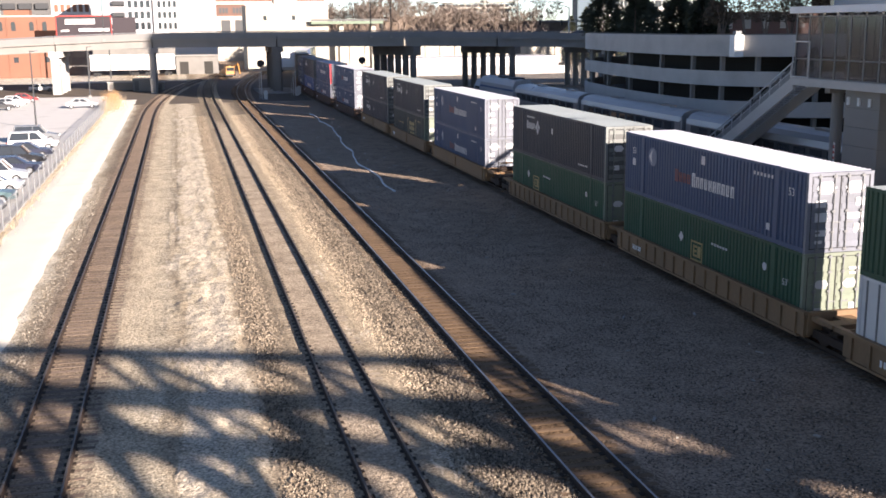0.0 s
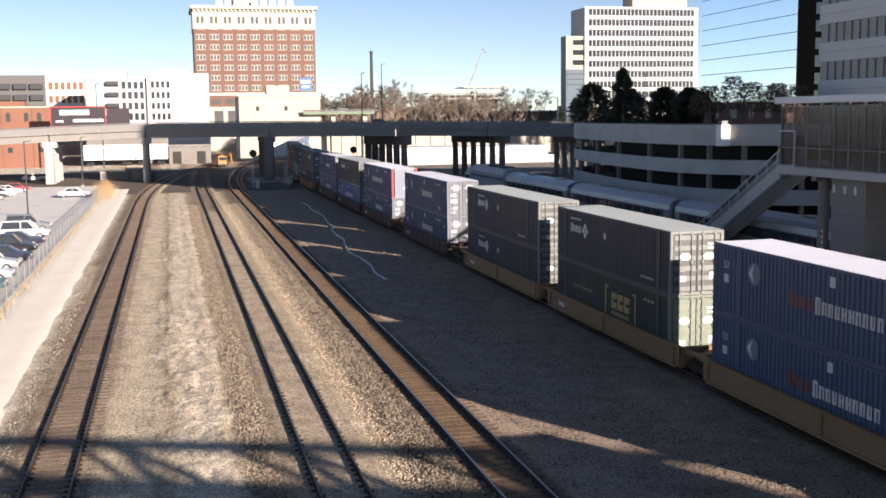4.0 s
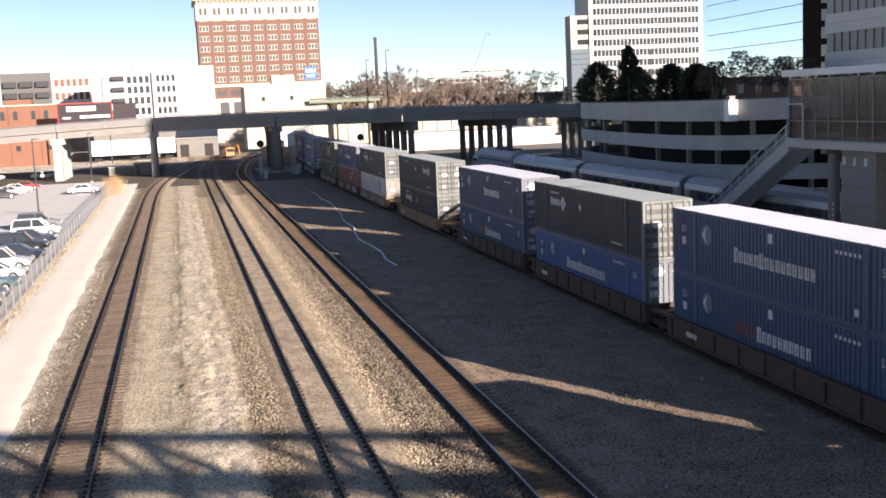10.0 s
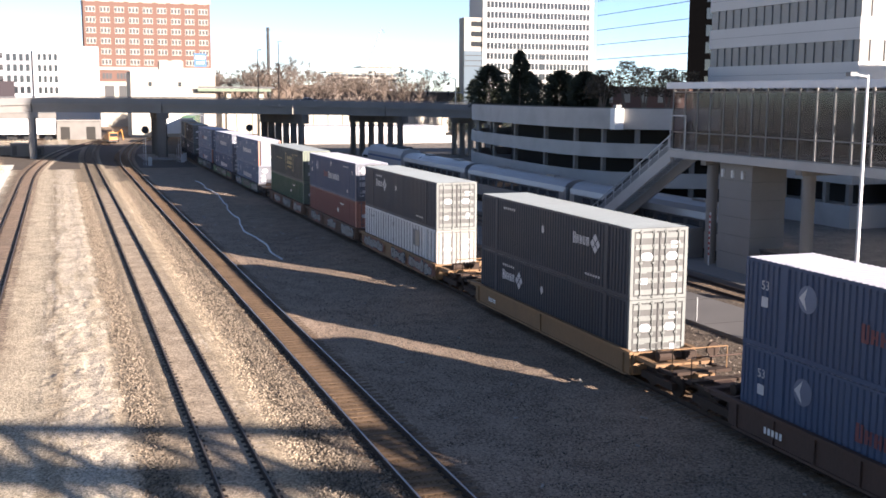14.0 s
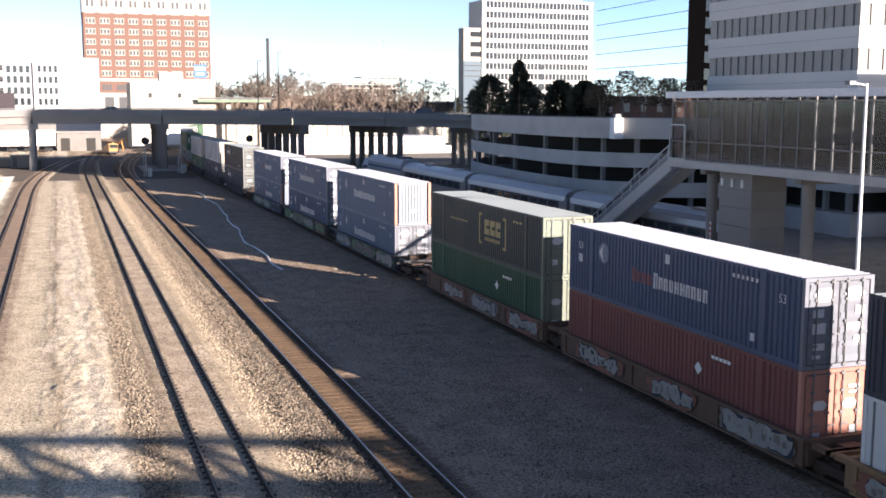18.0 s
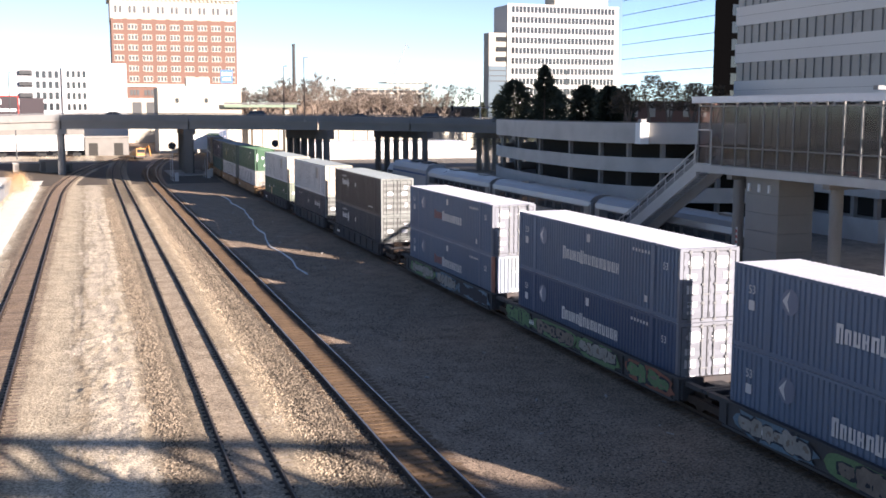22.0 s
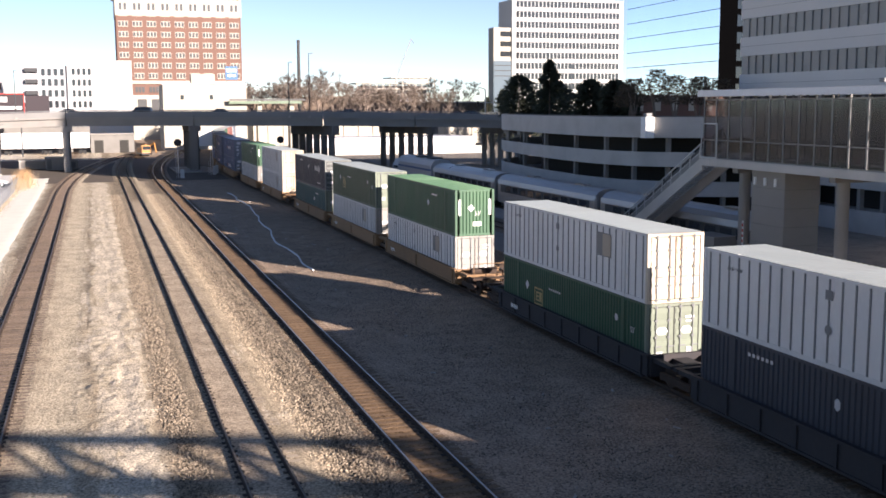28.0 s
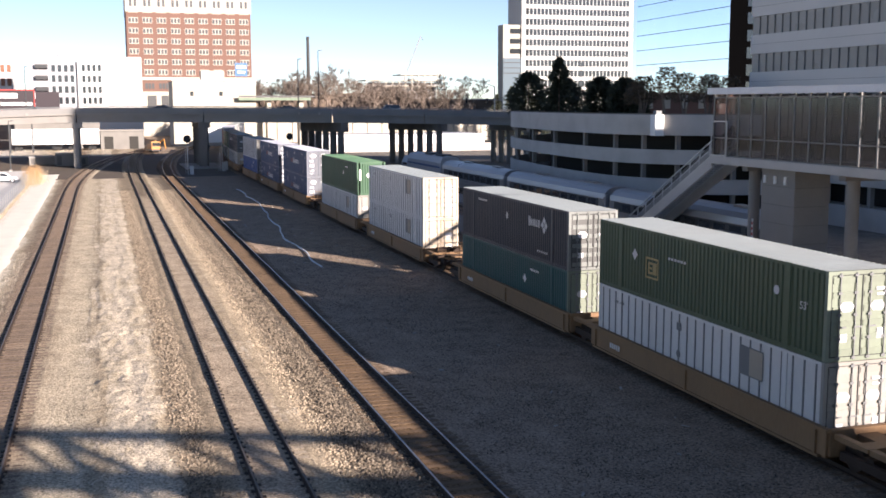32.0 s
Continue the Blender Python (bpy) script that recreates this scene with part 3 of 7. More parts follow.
def patch(bm, side, y, z, w, h, corners=4, turn=0.0):
    """A small flat sticker or emblem on one long side."""
    x = side * 1.301
    lo, hi = [], []
    for k in range(corners):
        a = turn + (k + 0.5) * math.tau / corners
        c = 1 / math.cos(math.pi / corners)
        lo.append(bm.verts.new((x, y + w / 2 * math.cos(a) * c, z + h / 2 * math.sin(a) * c)))
        hi.append(bm.verts.new((x + side * 0.006, y + w / 2 * math.cos(a) * c, z + h / 2 * math.sin(a) * c)))
    bm.faces.new(lo), bm.faces.new(hi)
    for k in range(corners):
        bm.faces.new((lo[k], lo[(k + 1) % corners], hi[(k + 1) % corners], hi[k]))


def text_plate(words, size, mat, parent, m, name="number"):
    cu = bpy.data.curves.new(name, "FONT")
    cu.body, cu.size, cu.extrude, cu.align_x = words, size, 0.003, "CENTER"
    tmp = bpy.data.objects.new(name, cu)
    dg = bpy.context.evaluated_depsgraph_get()
    me = bpy.data.meshes.new_from_object(tmp.evaluated_get(dg))
    bpy.data.objects.remove(tmp)
    me.materials.clear()
    me.materials.append(mat)
    ob = new(name, me)
    ob.parent, ob.matrix_basis = parent, m
    return ob


def corrugated(y0, y1, x, side, z0, z1, depth, period):
    bm = bmesh.new()
    n = int(round((y1 - y0) / period))
    p = (y1 - y0) / n
    pts = [(x - side * depth, y0)]
    for k in range(n):
        a = y0 + k * p
        pts += [(x - side * depth, a + 0.28 * p), (x, a + 0.42 * p), (x, a + 0.86 * p), (x - side * depth, a + p)]
    lo = [bm.verts.new((px, py, z0)) for px, py in pts]
    hi = [bm.verts.new((px, py, z1)) for px, py in pts]
    for k in range(len(pts) - 1):
        bm.faces.new((lo[k], lo[k + 1], hi[k + 1], hi[k]))
    ins = [bm.verts.new((x - side * 0.12, y, z)) for y, z in ((y0, z0), (y1, z0), (y1, z1), (y0, z1))]
    bm.faces.new(ins)
    return bm


def build_container(kind, logo, half=L2):
    """A container of 53 feet, or with half its length given, in metres."""
    L2 = float(half)
    side_m, end_m, roof_m, style, near, label = KINDS[kind]
    root = thing("shipping_container", label, "container", group="containers of the train")
    S, E, R = P[side_m], P[end_m], P[roof_m]
    W = 1.295
    dark_rib = M["paint_grey"]
    for side in (-1, 1):
        if style == "ribs":
            bm = corrugated(-L2 + 0.14, L2 - 0.14, side * (W - 0.012), side, 0.16, HC - 0.10, 0.045, 0.275)
            part("side_panel", bm, S, root)
        else:
            bm = bmesh.new()
            box(bm, *sorted((side * (W - 0.05), side * (W - 0.022))), -L2 + 0.14, L2 - 0.14, 0.16, HC - 0.10)
            part("side_panel", bm, S, root)
            bm = bmesh.new()
            for k in range(26):
                y = -L2 + 0.42 + k * (2 * L2 - 0.84) / 25
                box(bm, *sorted((side * (W - 0.022), side * (W + 0.002))), y - 0.035, y + 0.035, 0.16, HC - 0.10)
            tagged(part("panel_ribbing", bm, dark_rib, root, "grey side ribbing"), kind="stuff")
        bm = bmesh.new()
        box(bm, *sorted((side * (W - 0.11), side * (W + 0.004))), -L2, L2, 0.0, 0.16)
        part("bottom_rail", bm, S, root)
        bm = bmesh.new()
        box(bm, *sorted((side * (W - 0.10), side * (W + 0.004))), -L2, L2, HC - 0.10, HC - 0.001)
        part("top_rail", bm, S, root)
        for y in (-6.0, 6.0):
            bm = bmesh.new()
            box(bm, *sorted((side * (W - 0.09), side * (W + 0.012))), y - 0.13, y + 0.13, 0.003, HC + 0.012)
            part("lift_post", bm, S, root)
        for y, mm in ((-L2, {"blue_front": P["trim_red"], "faded_front": P["trim_faded"]}.get(kind, E)), (L2, S)):
            bm = bmesh.new()
            d = 0.15 if y < 0 else -0.15
            w = 0.18 if y < 0 and mm is not E else 0.14
            box(bm, *sorted((side * (W - w), side * (W + 0.006))), *sorted((y - d * 0.02, y + d)), 0.001, HC)
            part("corner_post", bm, mm, root)
    # roof with shallow cross corrugations
    bm = bmesh.new()
    ys, zs, n = [], [], 58
    for k in range(n):
        a = -L2 + 0.08 + k * (2 * L2 - 0.16) / n
        p = (2 * L2 - 0.16) / n
        ys += [a, a + 0.4 * p, a + 0.55 * p, a + 0.85 * p]
        zs += [HC, HC, HC + 0.022, HC + 0.022]
    lo = [bm.verts.new((-W + 0.004, y, z)) for y, z in zip(ys, zs)]
    hi = [bm.verts.new((W - 0.004, y, z)) for y, z in zip(ys, zs)]
    for k in range(len(ys) - 1):
        bm.faces.new((lo[k], lo[k + 1], hi[k + 1], hi[k]))
    bm.faces.new([bm.verts.new((x, y, HC - 0.05)) for x, y in ((-W + 0.01, -L2 + 0.05), (W - 0.01, -L2 + 0.05), (W - 0.01, L2 - 0.05), (-W + 0.01, L2 - 0.05))])
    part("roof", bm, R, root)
    boxes("floor", M["rust"], root, (-W + 0.1, W - 0.1, -L2 + 0.1, L2 - 0.1, 0.02, 0.1))
    boxes("front_panel", S, root, (-W + 0.14, W - 0.14, L2 - 0.10, L2 - 0.02, 0.003, HC - 0.003))
    # near end
    if near == "door":
        boxes("door_header", E, root, (-W + 0.14, W - 0.14, -L2 - 0.002, -L2 + 0.12, HC - 0.13, HC - 0.002))
        boxes("door_sill", E, root, (-W + 0.14, W - 0.14, -L2 - 0.002, -L2 + 0.12, 0.002, 0.15))
        for side in (-1, 1):
            bm = bmesh.new()
            x0, x1 = sorted((side * 0.012, side * (W - 0.145)))
            box(bm, x0, x1, -L2 + 0.02, -L2 + 0.09, 0.16, HC - 0.14)
            leaf = part("door", bm, P["door_recess_shade"] if end_m == "door_silver" else E, root)
            bm = bmesh.new()
            for z in (0.20, 0.66, 1.12, 1.58, 2.04, 2.5):
                box(bm, x0 + 0.05, x1 - 0.05, -L2 + 0.0, -L2 + 0.019, z, z + 0.2)
            tagged(part("door_ribbing", bm, E, leaf), kind="stuff")
            for x in (0.27, 0.86):
                bm = bmesh.new()
                rod(bm, (side * x, -L2 - 0.03, 0.06), (side * x, -L2 - 0.03, HC - 0.06), 0.024, n=6)
                for z in (0.12, 0.75, 1.5, 2.2, HC - 0.14):
                    box(bm, side * x - 0.07, side * x + 0.07, -L2 - 0.045, -L2 + 0.01, z - 0.04, z + 0.04)
                box(bm, side * x - 0.03, side * x + 0.26, -L2 - 0.05, -L2 - 0.02, 1.08, 1.13)
                part("lock_rod", bm, E if end_m == "door_silver" else M["paint_grey"], leaf)
        # black seal lines, in place of the shadows the door gaps lack
        bm = bmesh.new()
        for x in (-W + 0.142, 0.0, W - 0.142):
            box(bm, x - 0.014, x + 0.014, -L2 - 0.004, -L2 + 0.02, 0.15, HC - 0.13)
        for z in (0.155, HC - 0.137):
            box(bm, -W + 0.16, W - 0.16, -L2 - 0.0035, -L2 + 0.02, z - 0.012, z + 0.012)
        part("door_gasket", bm, M["black"], root, "black seal lines that also stand for shade in the door gaps")
        blue_doors = end_m == "door_white"
        bm = bmesh.new()
        for x in (-0.58, 0.58):
            z, g = (2.35, 1.35) if blue_doors else (1.75, 1.0)
            lo = [bm.verts.new((x + 0.25 * cx * g, -L2 - 0.008, z + 0.16 * cz * g)) for cx, cz in ((-1.2, 0), (-0.6, 1), (0.6, 1), (1.2, 0), (0.6, -1), (-0.6, -1))]
            bm.faces.new(lo)
        panels = ((-0.78, 1.78, 0.42, 0.26), (-0.74, 1.3, 0.5, 0.34), (-0.72, 0.72, 0.44, 0.22), (0.8, 1.82, 0.36, 0.28), (0.62, 1.32, 0.66, 0.2), (0.8, 0.86, 0.4, 0.3), (-0.8, 0.4, 0.3, 0.12)) if blue_doors else ((-0.7, 0.75, 0.34, 0.26), (0.75, 0.85, 0.3, 0.34), (0.72, 2.3, 0.42, 0.10), (0.72, 2.12, 0.36, 0.08))
        for x, z, w, h in panels:
            bm.faces.new([bm.verts.new((x + a * w / 2, -L2 - 0.009, z + b * h / 2)) for a, b in ((-1, -1), (1, -1), (1, 1), (-1, 1))])
        tagged(part("placarding", bm, P["letter"], root, "white placards and data panels"), kind="stuff")
    else:
        bm = bmesh.new()
        n = 9
        w = (2 * W - 0.56) / n
        for k in range(n):
            a = -W + 0.28 + k * w
            pts = [(a, -L2 + 0.07), (a + 0.2 * w, -L2 + 0.015), (a + 0.8 * w, -L2 + 0.015), (a + w, -L2 + 0.07)]
            for (xa, ya), (xb, yb) in zip(pts, pts[1:]):
                bm.faces.new([bm.verts.new(c) for c in ((xa, ya, 0.15), (xb, yb, 0.15), (xb, yb, HC - 0.13), (xa, ya, HC - 0.13))])
        part("end_panel", bm, E, root)
        boxes("end_header", E, root, (-W + 0.26, W - 0.26, -L2, -L2 + 0.1, HC - 0.13, HC - 0.002))
        boxes("end_sill", E, root, (-W + 0.26, W - 0.26, -L2, -L2 + 0.1, 0.002, 0.15))
        if "green" in kind:
            bm = bmesh.new()
            bm.faces.new([bm.verts.new((-0.25 + a, -L2 - 0.004, 1.75 + b)) for a, b in ((-0.24, 0), (0, -0.24), (0.24, 0), (0, 0.24))])
            bm.faces.new([bm.verts.new((0.15 + a, -L2 - 0.004, 0.75 + b)) for a, b in ((-0.28, -0.14), (0.28, -0.14), (0.28, 0.14), (-0.28, 0.14))])
            for sx in (-1, 1):
                bm.faces.new([bm.verts.new((sx * 1.0 + a, -L2 - 0.004, z)) for a, z in ((-0.08, 1.3), (0.08, 1.3), (0.08, 2.3), (-0.08, 2.3))])
            tagged(part("end_placards", bm, M["mark_white"], root, "white diamond and data panels"), kind="stuff")
            text_plate("53'", 0.36, M["mark_white"], root, pose(0.2, -L2 - 0.006, 1.28, 90, 0, 0))
        else:
            text_plate("53", 0.42, M["mark_white"], root, pose(0.1, -L2 - 0.006, 1.95, 90, 0, 0))
            boxes("end_placard", M["mark_white"], root, (0.72, 0.80, -L2 - 0.002, -L2 + 0.012, 1.7, 2.3))
            boxes("end_placard", M["mark_white"], root, (-0.12, 0.28, -L2 - 0.002, -L2 + 0.012, 0.85, 1.05))
    # painted marks on the long sides
    white = M["mark_white"]
    for side in (-1, 1):
        d = 1 if side < 0 else -1  # the way the words read
        if logo in ("word", "word_big"):
            bm = bmesh.new()
            if logo == "word":
                slat_word(bm, side, 0.85 * d, -2.92 * d, 1.2, 0.46, (0,))
                faint = slat_word(bmesh.new(), side, 2.5 * d, 0.95 * d, 1.24, 0.42, (0,))
                tagged(part("faded_lettering", faint, P["letter_red"], root, "faded red bars of a firm's name"), kind="stuff")
            else:
                slat_word(bm, side, 2.6 * d, -3.2 * d, 1.2, 0.46, (0, 5))
            tagged(part("lettering", bm, P["letter"], root, "row of white bars where a firm's name is painted"), kind="stuff")
            bm = bmesh.new()
            patch(bm, side, 4.9 * d, 2.0, 0.86, 0.86, 14)
            disc = part("emblem", bm, P["emblem"], root, "round pale emblem")
            bm = bmesh.new()
            xx = side * 1.31
            bm.faces.new([bm.verts.new((xx, (4.9 + py) * d, 2.0 + pz)) for py, pz in ((0.40, 0.0), (0.02, 0.36), (0.14, 0.0), (0.02, -0.36))])
            part("emblem_arrow", bm, P["letter"], disc, "pale arrowhead in the emblem")
            bm = bmesh.new()
            patch(bm, side, -0.12 * d, 2.42, 0.32, 0.36)
            patch(bm, side, -5.5 * d, 0.55, 0.24, 0.26)
            patch(bm, side, 7.0 * d, 1.55, 0.34, 0.34)
            for k in range(6):
                patch(bm, side, (-4.35 - 0.26 * k) * d, 2.46, 0.13, 0.13)
            tagged(part("data_panel", bm, P["letter"], root), kind="stuff")
            for y in (7.0, -7.0):
                text_plate("53", 0.42, P["letter"], root, pose(side * 1.304, y * d, 1.95, 90, 0, 90 * side))
        elif logo in ("mark", "mark_near"):
            y0 = 5.1 if logo == "mark" else -2.9
            bm = bmesh.new()
            slat_word(bm, side, y0 * d, (y0 - 1.6) * d, 1.72, 0.38, (0,))
            tagged(part("lettering", bm, P["letter"], root, "row of white bars where a firm's name is painted"), kind="stuff")
            bm = bmesh.new()
            for dy, dz in ((0, 0.24), (0, -0.24), (0.24, 0), (-0.24, 0)):
                patch(bm, side, (y0 - 2.1) * d + dy, 1.9 + dz, 0.28, 0.28, 4, math.pi / 4)
            part("emblem", bm, P["letter"], root, "white emblem of four diamonds")
            bm = bmesh.new()
            patch(bm, side, 0.3 * d, 1.9, 0.26, 0.36, 6)
            for k in range(6):
                patch(bm, side, (-4.2 - 0.24 * k) * d, 0.5, 0.15, 0.10)
                patch(bm, side, (5.0 - 0.26 * k) * d, 2.45, 0.15, 0.12)
            tagged(part("data_panel", bm, P["letter"], root), kind="stuff")
        elif logo == "brackets":
            bm = bmesh.new()
            sx = sorted((side * 1.301, side * 1.307))
            for k in range(3):
                yy = (-0.95 - 0.78 * k) * d
                box(bm, *sx, yy - 0.33, yy + 0.33, 1.3, 1.62)
                box(bm, *sx, yy - 0.33, yy + 0.33, 1.78, 2.1)
                box(bm, *sx, *sorted((yy + 0.33 * d, yy + 0.08 * d)), 1.62, 1.78)
            for y, e in ((0.1, -1), (-3.5, 1)):
                box(bm, *sx, y * d - 0.07, y * d + 0.07, 0.72, 2.4)
                for z in (0.72, 2.26):
                    box(bm, *sx, *sorted((y * d + 0.07 * e * d, y * d + 0.32 * e * d)), z, z + 0.14)
            for k in range(9):
                patch(bm, side, (-0.75 - 0.24 * k) * d, 1.06, 0.16, 0.2)
            tagged(part("lettering", bm, P["mark_gold"], root, "yellow bars and brackets of a firm's mark"), kind="stuff")
            bm = bmesh.new()
            for k in range(9):
                patch(bm, side, (4.6 - 0.32 * k) * d, 1.7, 0.14, 0.12)
            for k in range(3):
                patch(bm, side, (-4.6 - 0.4 * k) * d, 2.35, 0.26, 0.12)
            tagged(part("data_panel", bm, P["mark_gold"], root, "row of small dull yellow marks"), kind="stuff")
        elif logo in ("square", "square_mid"):
            c = 3.2 if logo == "square" else 0.2
            bm = bmesh.new()
            for y, z, w, h in ((0, 1.75, 1.05, 0.08), (0, 0.95, 1.05, 0.08), (-0.5, 1.35, 0.08, 0.88), (0.5, 1.35, 0.08, 0.88), (0.26, 1.35, 0.12, 0.5), (0.08, 1.55, 0.3, 0.1), (0.1, 1.35, 0.24, 0.1), (0.08, 1.15, 0.3, 0.1), (-0.25, 1.35, 0.3, 0.5)):
                patch(bm, side, (c + y) * d, z, w, h)
            part("emblem", bm, P["mark_gold"], root, "square yellow frame mark")
            bm = bmesh.new()
            patch(bm, side, (c + 1.5) * d, 1.75, 0.34, 0.34, 4, math.pi / 4)
            patch(bm, side, -5.4 * d, 1.9, 0.3, 0.3, 8)
            for k in range(6):
                patch(bm, side, (c - 1.4 - 0.24 * k) * d, 1.95, 0.16, 0.10)
            tagged(part("data_panel", bm, P["letter"], root), kind="stuff")
            text_plate("53'", 0.36, P["letter"], root, pose(side * 1.304, -6.9 * d, 1.5, 90, 0, 90 * side))
        elif logo == "panel":
            bm = bmesh.new()
            patch(bm, side, -4.1 * d, 2.0, 1.4, 1.05)
            pane_ = part("emblem", bm, M["paint_grey"], root, "square grey picture panel")
            bm = bmesh.new()
            xx = side * 1.31
            bm.faces.new([bm.verts.new((xx, (-4.1 + py) * d, 2.0 + pz)) for py, pz in ((-0.66, -0.48), (0.12, -0.48), (0.12, 0.48), (-0.66, 0.48))])
            part("emblem_field", bm, P["mark_beige"], pane_, "beige half of the picture panel")
            bm = bmesh.new()
            for k in range(4):
                patch(bm, side, (6.4 - 0.24 * k) * d, 2.35, 0.18, 0.12)
            patch(bm, side, 0.9 * d, 2.3, 0.36, 0.3)
            patch(bm, side, 0.9 * d, 1.2, 0.3, 0.3, 8)
            tagged(part("data_panel", bm, M["paint_grey"], root), kind="stuff")
        else:
            bm = bmesh.new()
            patch(bm, side, -2.4, 1.7, 0.34, 0.34, 4, math.pi / 4)
            for k in range(5):
                patch(bm, side, -3.3 - 0.24 * k, 2.3, 0.18, 0.12)
            tagged(part("data_panel", bm, white, root), kind="stuff")
    return root


def truck(parent, y):
    t = boxes("bogie", M["rust"], parent, (-1.15, -0.98, y - 1.15, y + 1.15, 0.34, 0.62), (0.98, 1.15, y - 1.15, y + 1.15, 0.34, 0.62), (-1.0, 1.0, y - 0.22, y + 0.22, 0.45, 0.72))
    for dy in (-0.9, 0.9):
        bm = bmesh.new()
        rod(bm, (-0.9, y + dy, 0.46), (0.9, y + dy, 0.46), 0.08, n=8)
        for x in (-0.80, 0.68):
            rod(bm, (x, y + dy, 0.46), (x + 0.12, y + dy, 0.46), 0.46, n=18)
        part("wheelset", bm, M["rust"], t)


def blob(bm, x, cy, cz, w, h, rng, n=16, rough=0.16):
    """A rounded uneven patch on a car's side."""
    ring = []
    for k in range(n):
        a = k * math.tau / n
        c, q = math.cos(a), math.sin(a)
        f = 1 + rng.uniform(-rough, rough)
        ring.append(bm.verts.new((x, cy + w / 2 * f * math.copysign(abs(c) ** 0.6, c), cz + h / 2 * f * math.copysign(abs(q) ** 0.6, q))))
    bm.faces.new(ring)


def spray(root, side, tag):
    """Spray-painted grounds and rows of fat rounded shapes with dark outlines on one side sill."""
    rng = random.Random(tag * 13 + side)
    x = side * 1.533
    y = -7.9
    while y < 7.0:
        n, w = rng.randint(4, 6), rng.uniform(0.62, 0.92)
        span = n * w
        bm = bmesh.new()
        blob(bm, x, y + span / 2, 0.76, span * 1.18, 0.84, rng, 22, 0.12)
        if tag >= 6:
            blob(bm, x + side * 0.0006, y + span * 0.3, 0.72, span * 0.5, 0.7, rng)
        tagged(part("spray_ground", bm, rng.choice(G[1:5] if tag >= 6 else (G[6], G[6], G[3])), root, "sprayed patch of colour"), kind="stuff")
        rim, fill, core = bmesh.new(), bmesh.new(), bmesh.new()
        for q in range(n):
            cy, cz = y + (q + 0.5) * w + rng.uniform(-0.05, 0.05), 0.76 + rng.uniform(-0.05, 0.05)
            ww, hh = w * rng.uniform(0.8, 1.35), rng.uniform(0.36, 0.74)
            step = 0.0004 * q
            blob(rim, x + side * (0.0014 + step), cy, cz, ww + 0.1, hh + 0.1, rng, 14, 0.16)
            blob(fill, x + side * (0.0044 + step), cy, cz, ww, hh, rng, 14, 0.24)
            for e in range(rng.randint(1, 3)):
                blob(core, x + side * (0.0076 + 0.0003 * e + step), cy + rng.uniform(-0.25, 0.25) * ww, cz + rng.uniform(-0.26, 0.26) * hh, rng.uniform(0.05, 0.3) * ww, rng.uniform(0.12, 0.5) * hh, rng, 9, 0.25)
        tagged(part("scrawl_rim", rim, G[4], root, "dark sprayed outlines"), kind="stuff")
        tagged(part("scrawl_fill", fill, G[0] if rng.random() < 0.6 or tag < 6 else rng.choice(G), root, "pale sprayed shapes"), kind="stuff")
        tagged(part("scrawl_core", core, rng.choice((G[4], G[6])), root, "dark sprayed gaps"), kind="stuff")
        y += span * 1.12 + rng.uniform(0.3, 2.4 if tag < 6 else 0.8)


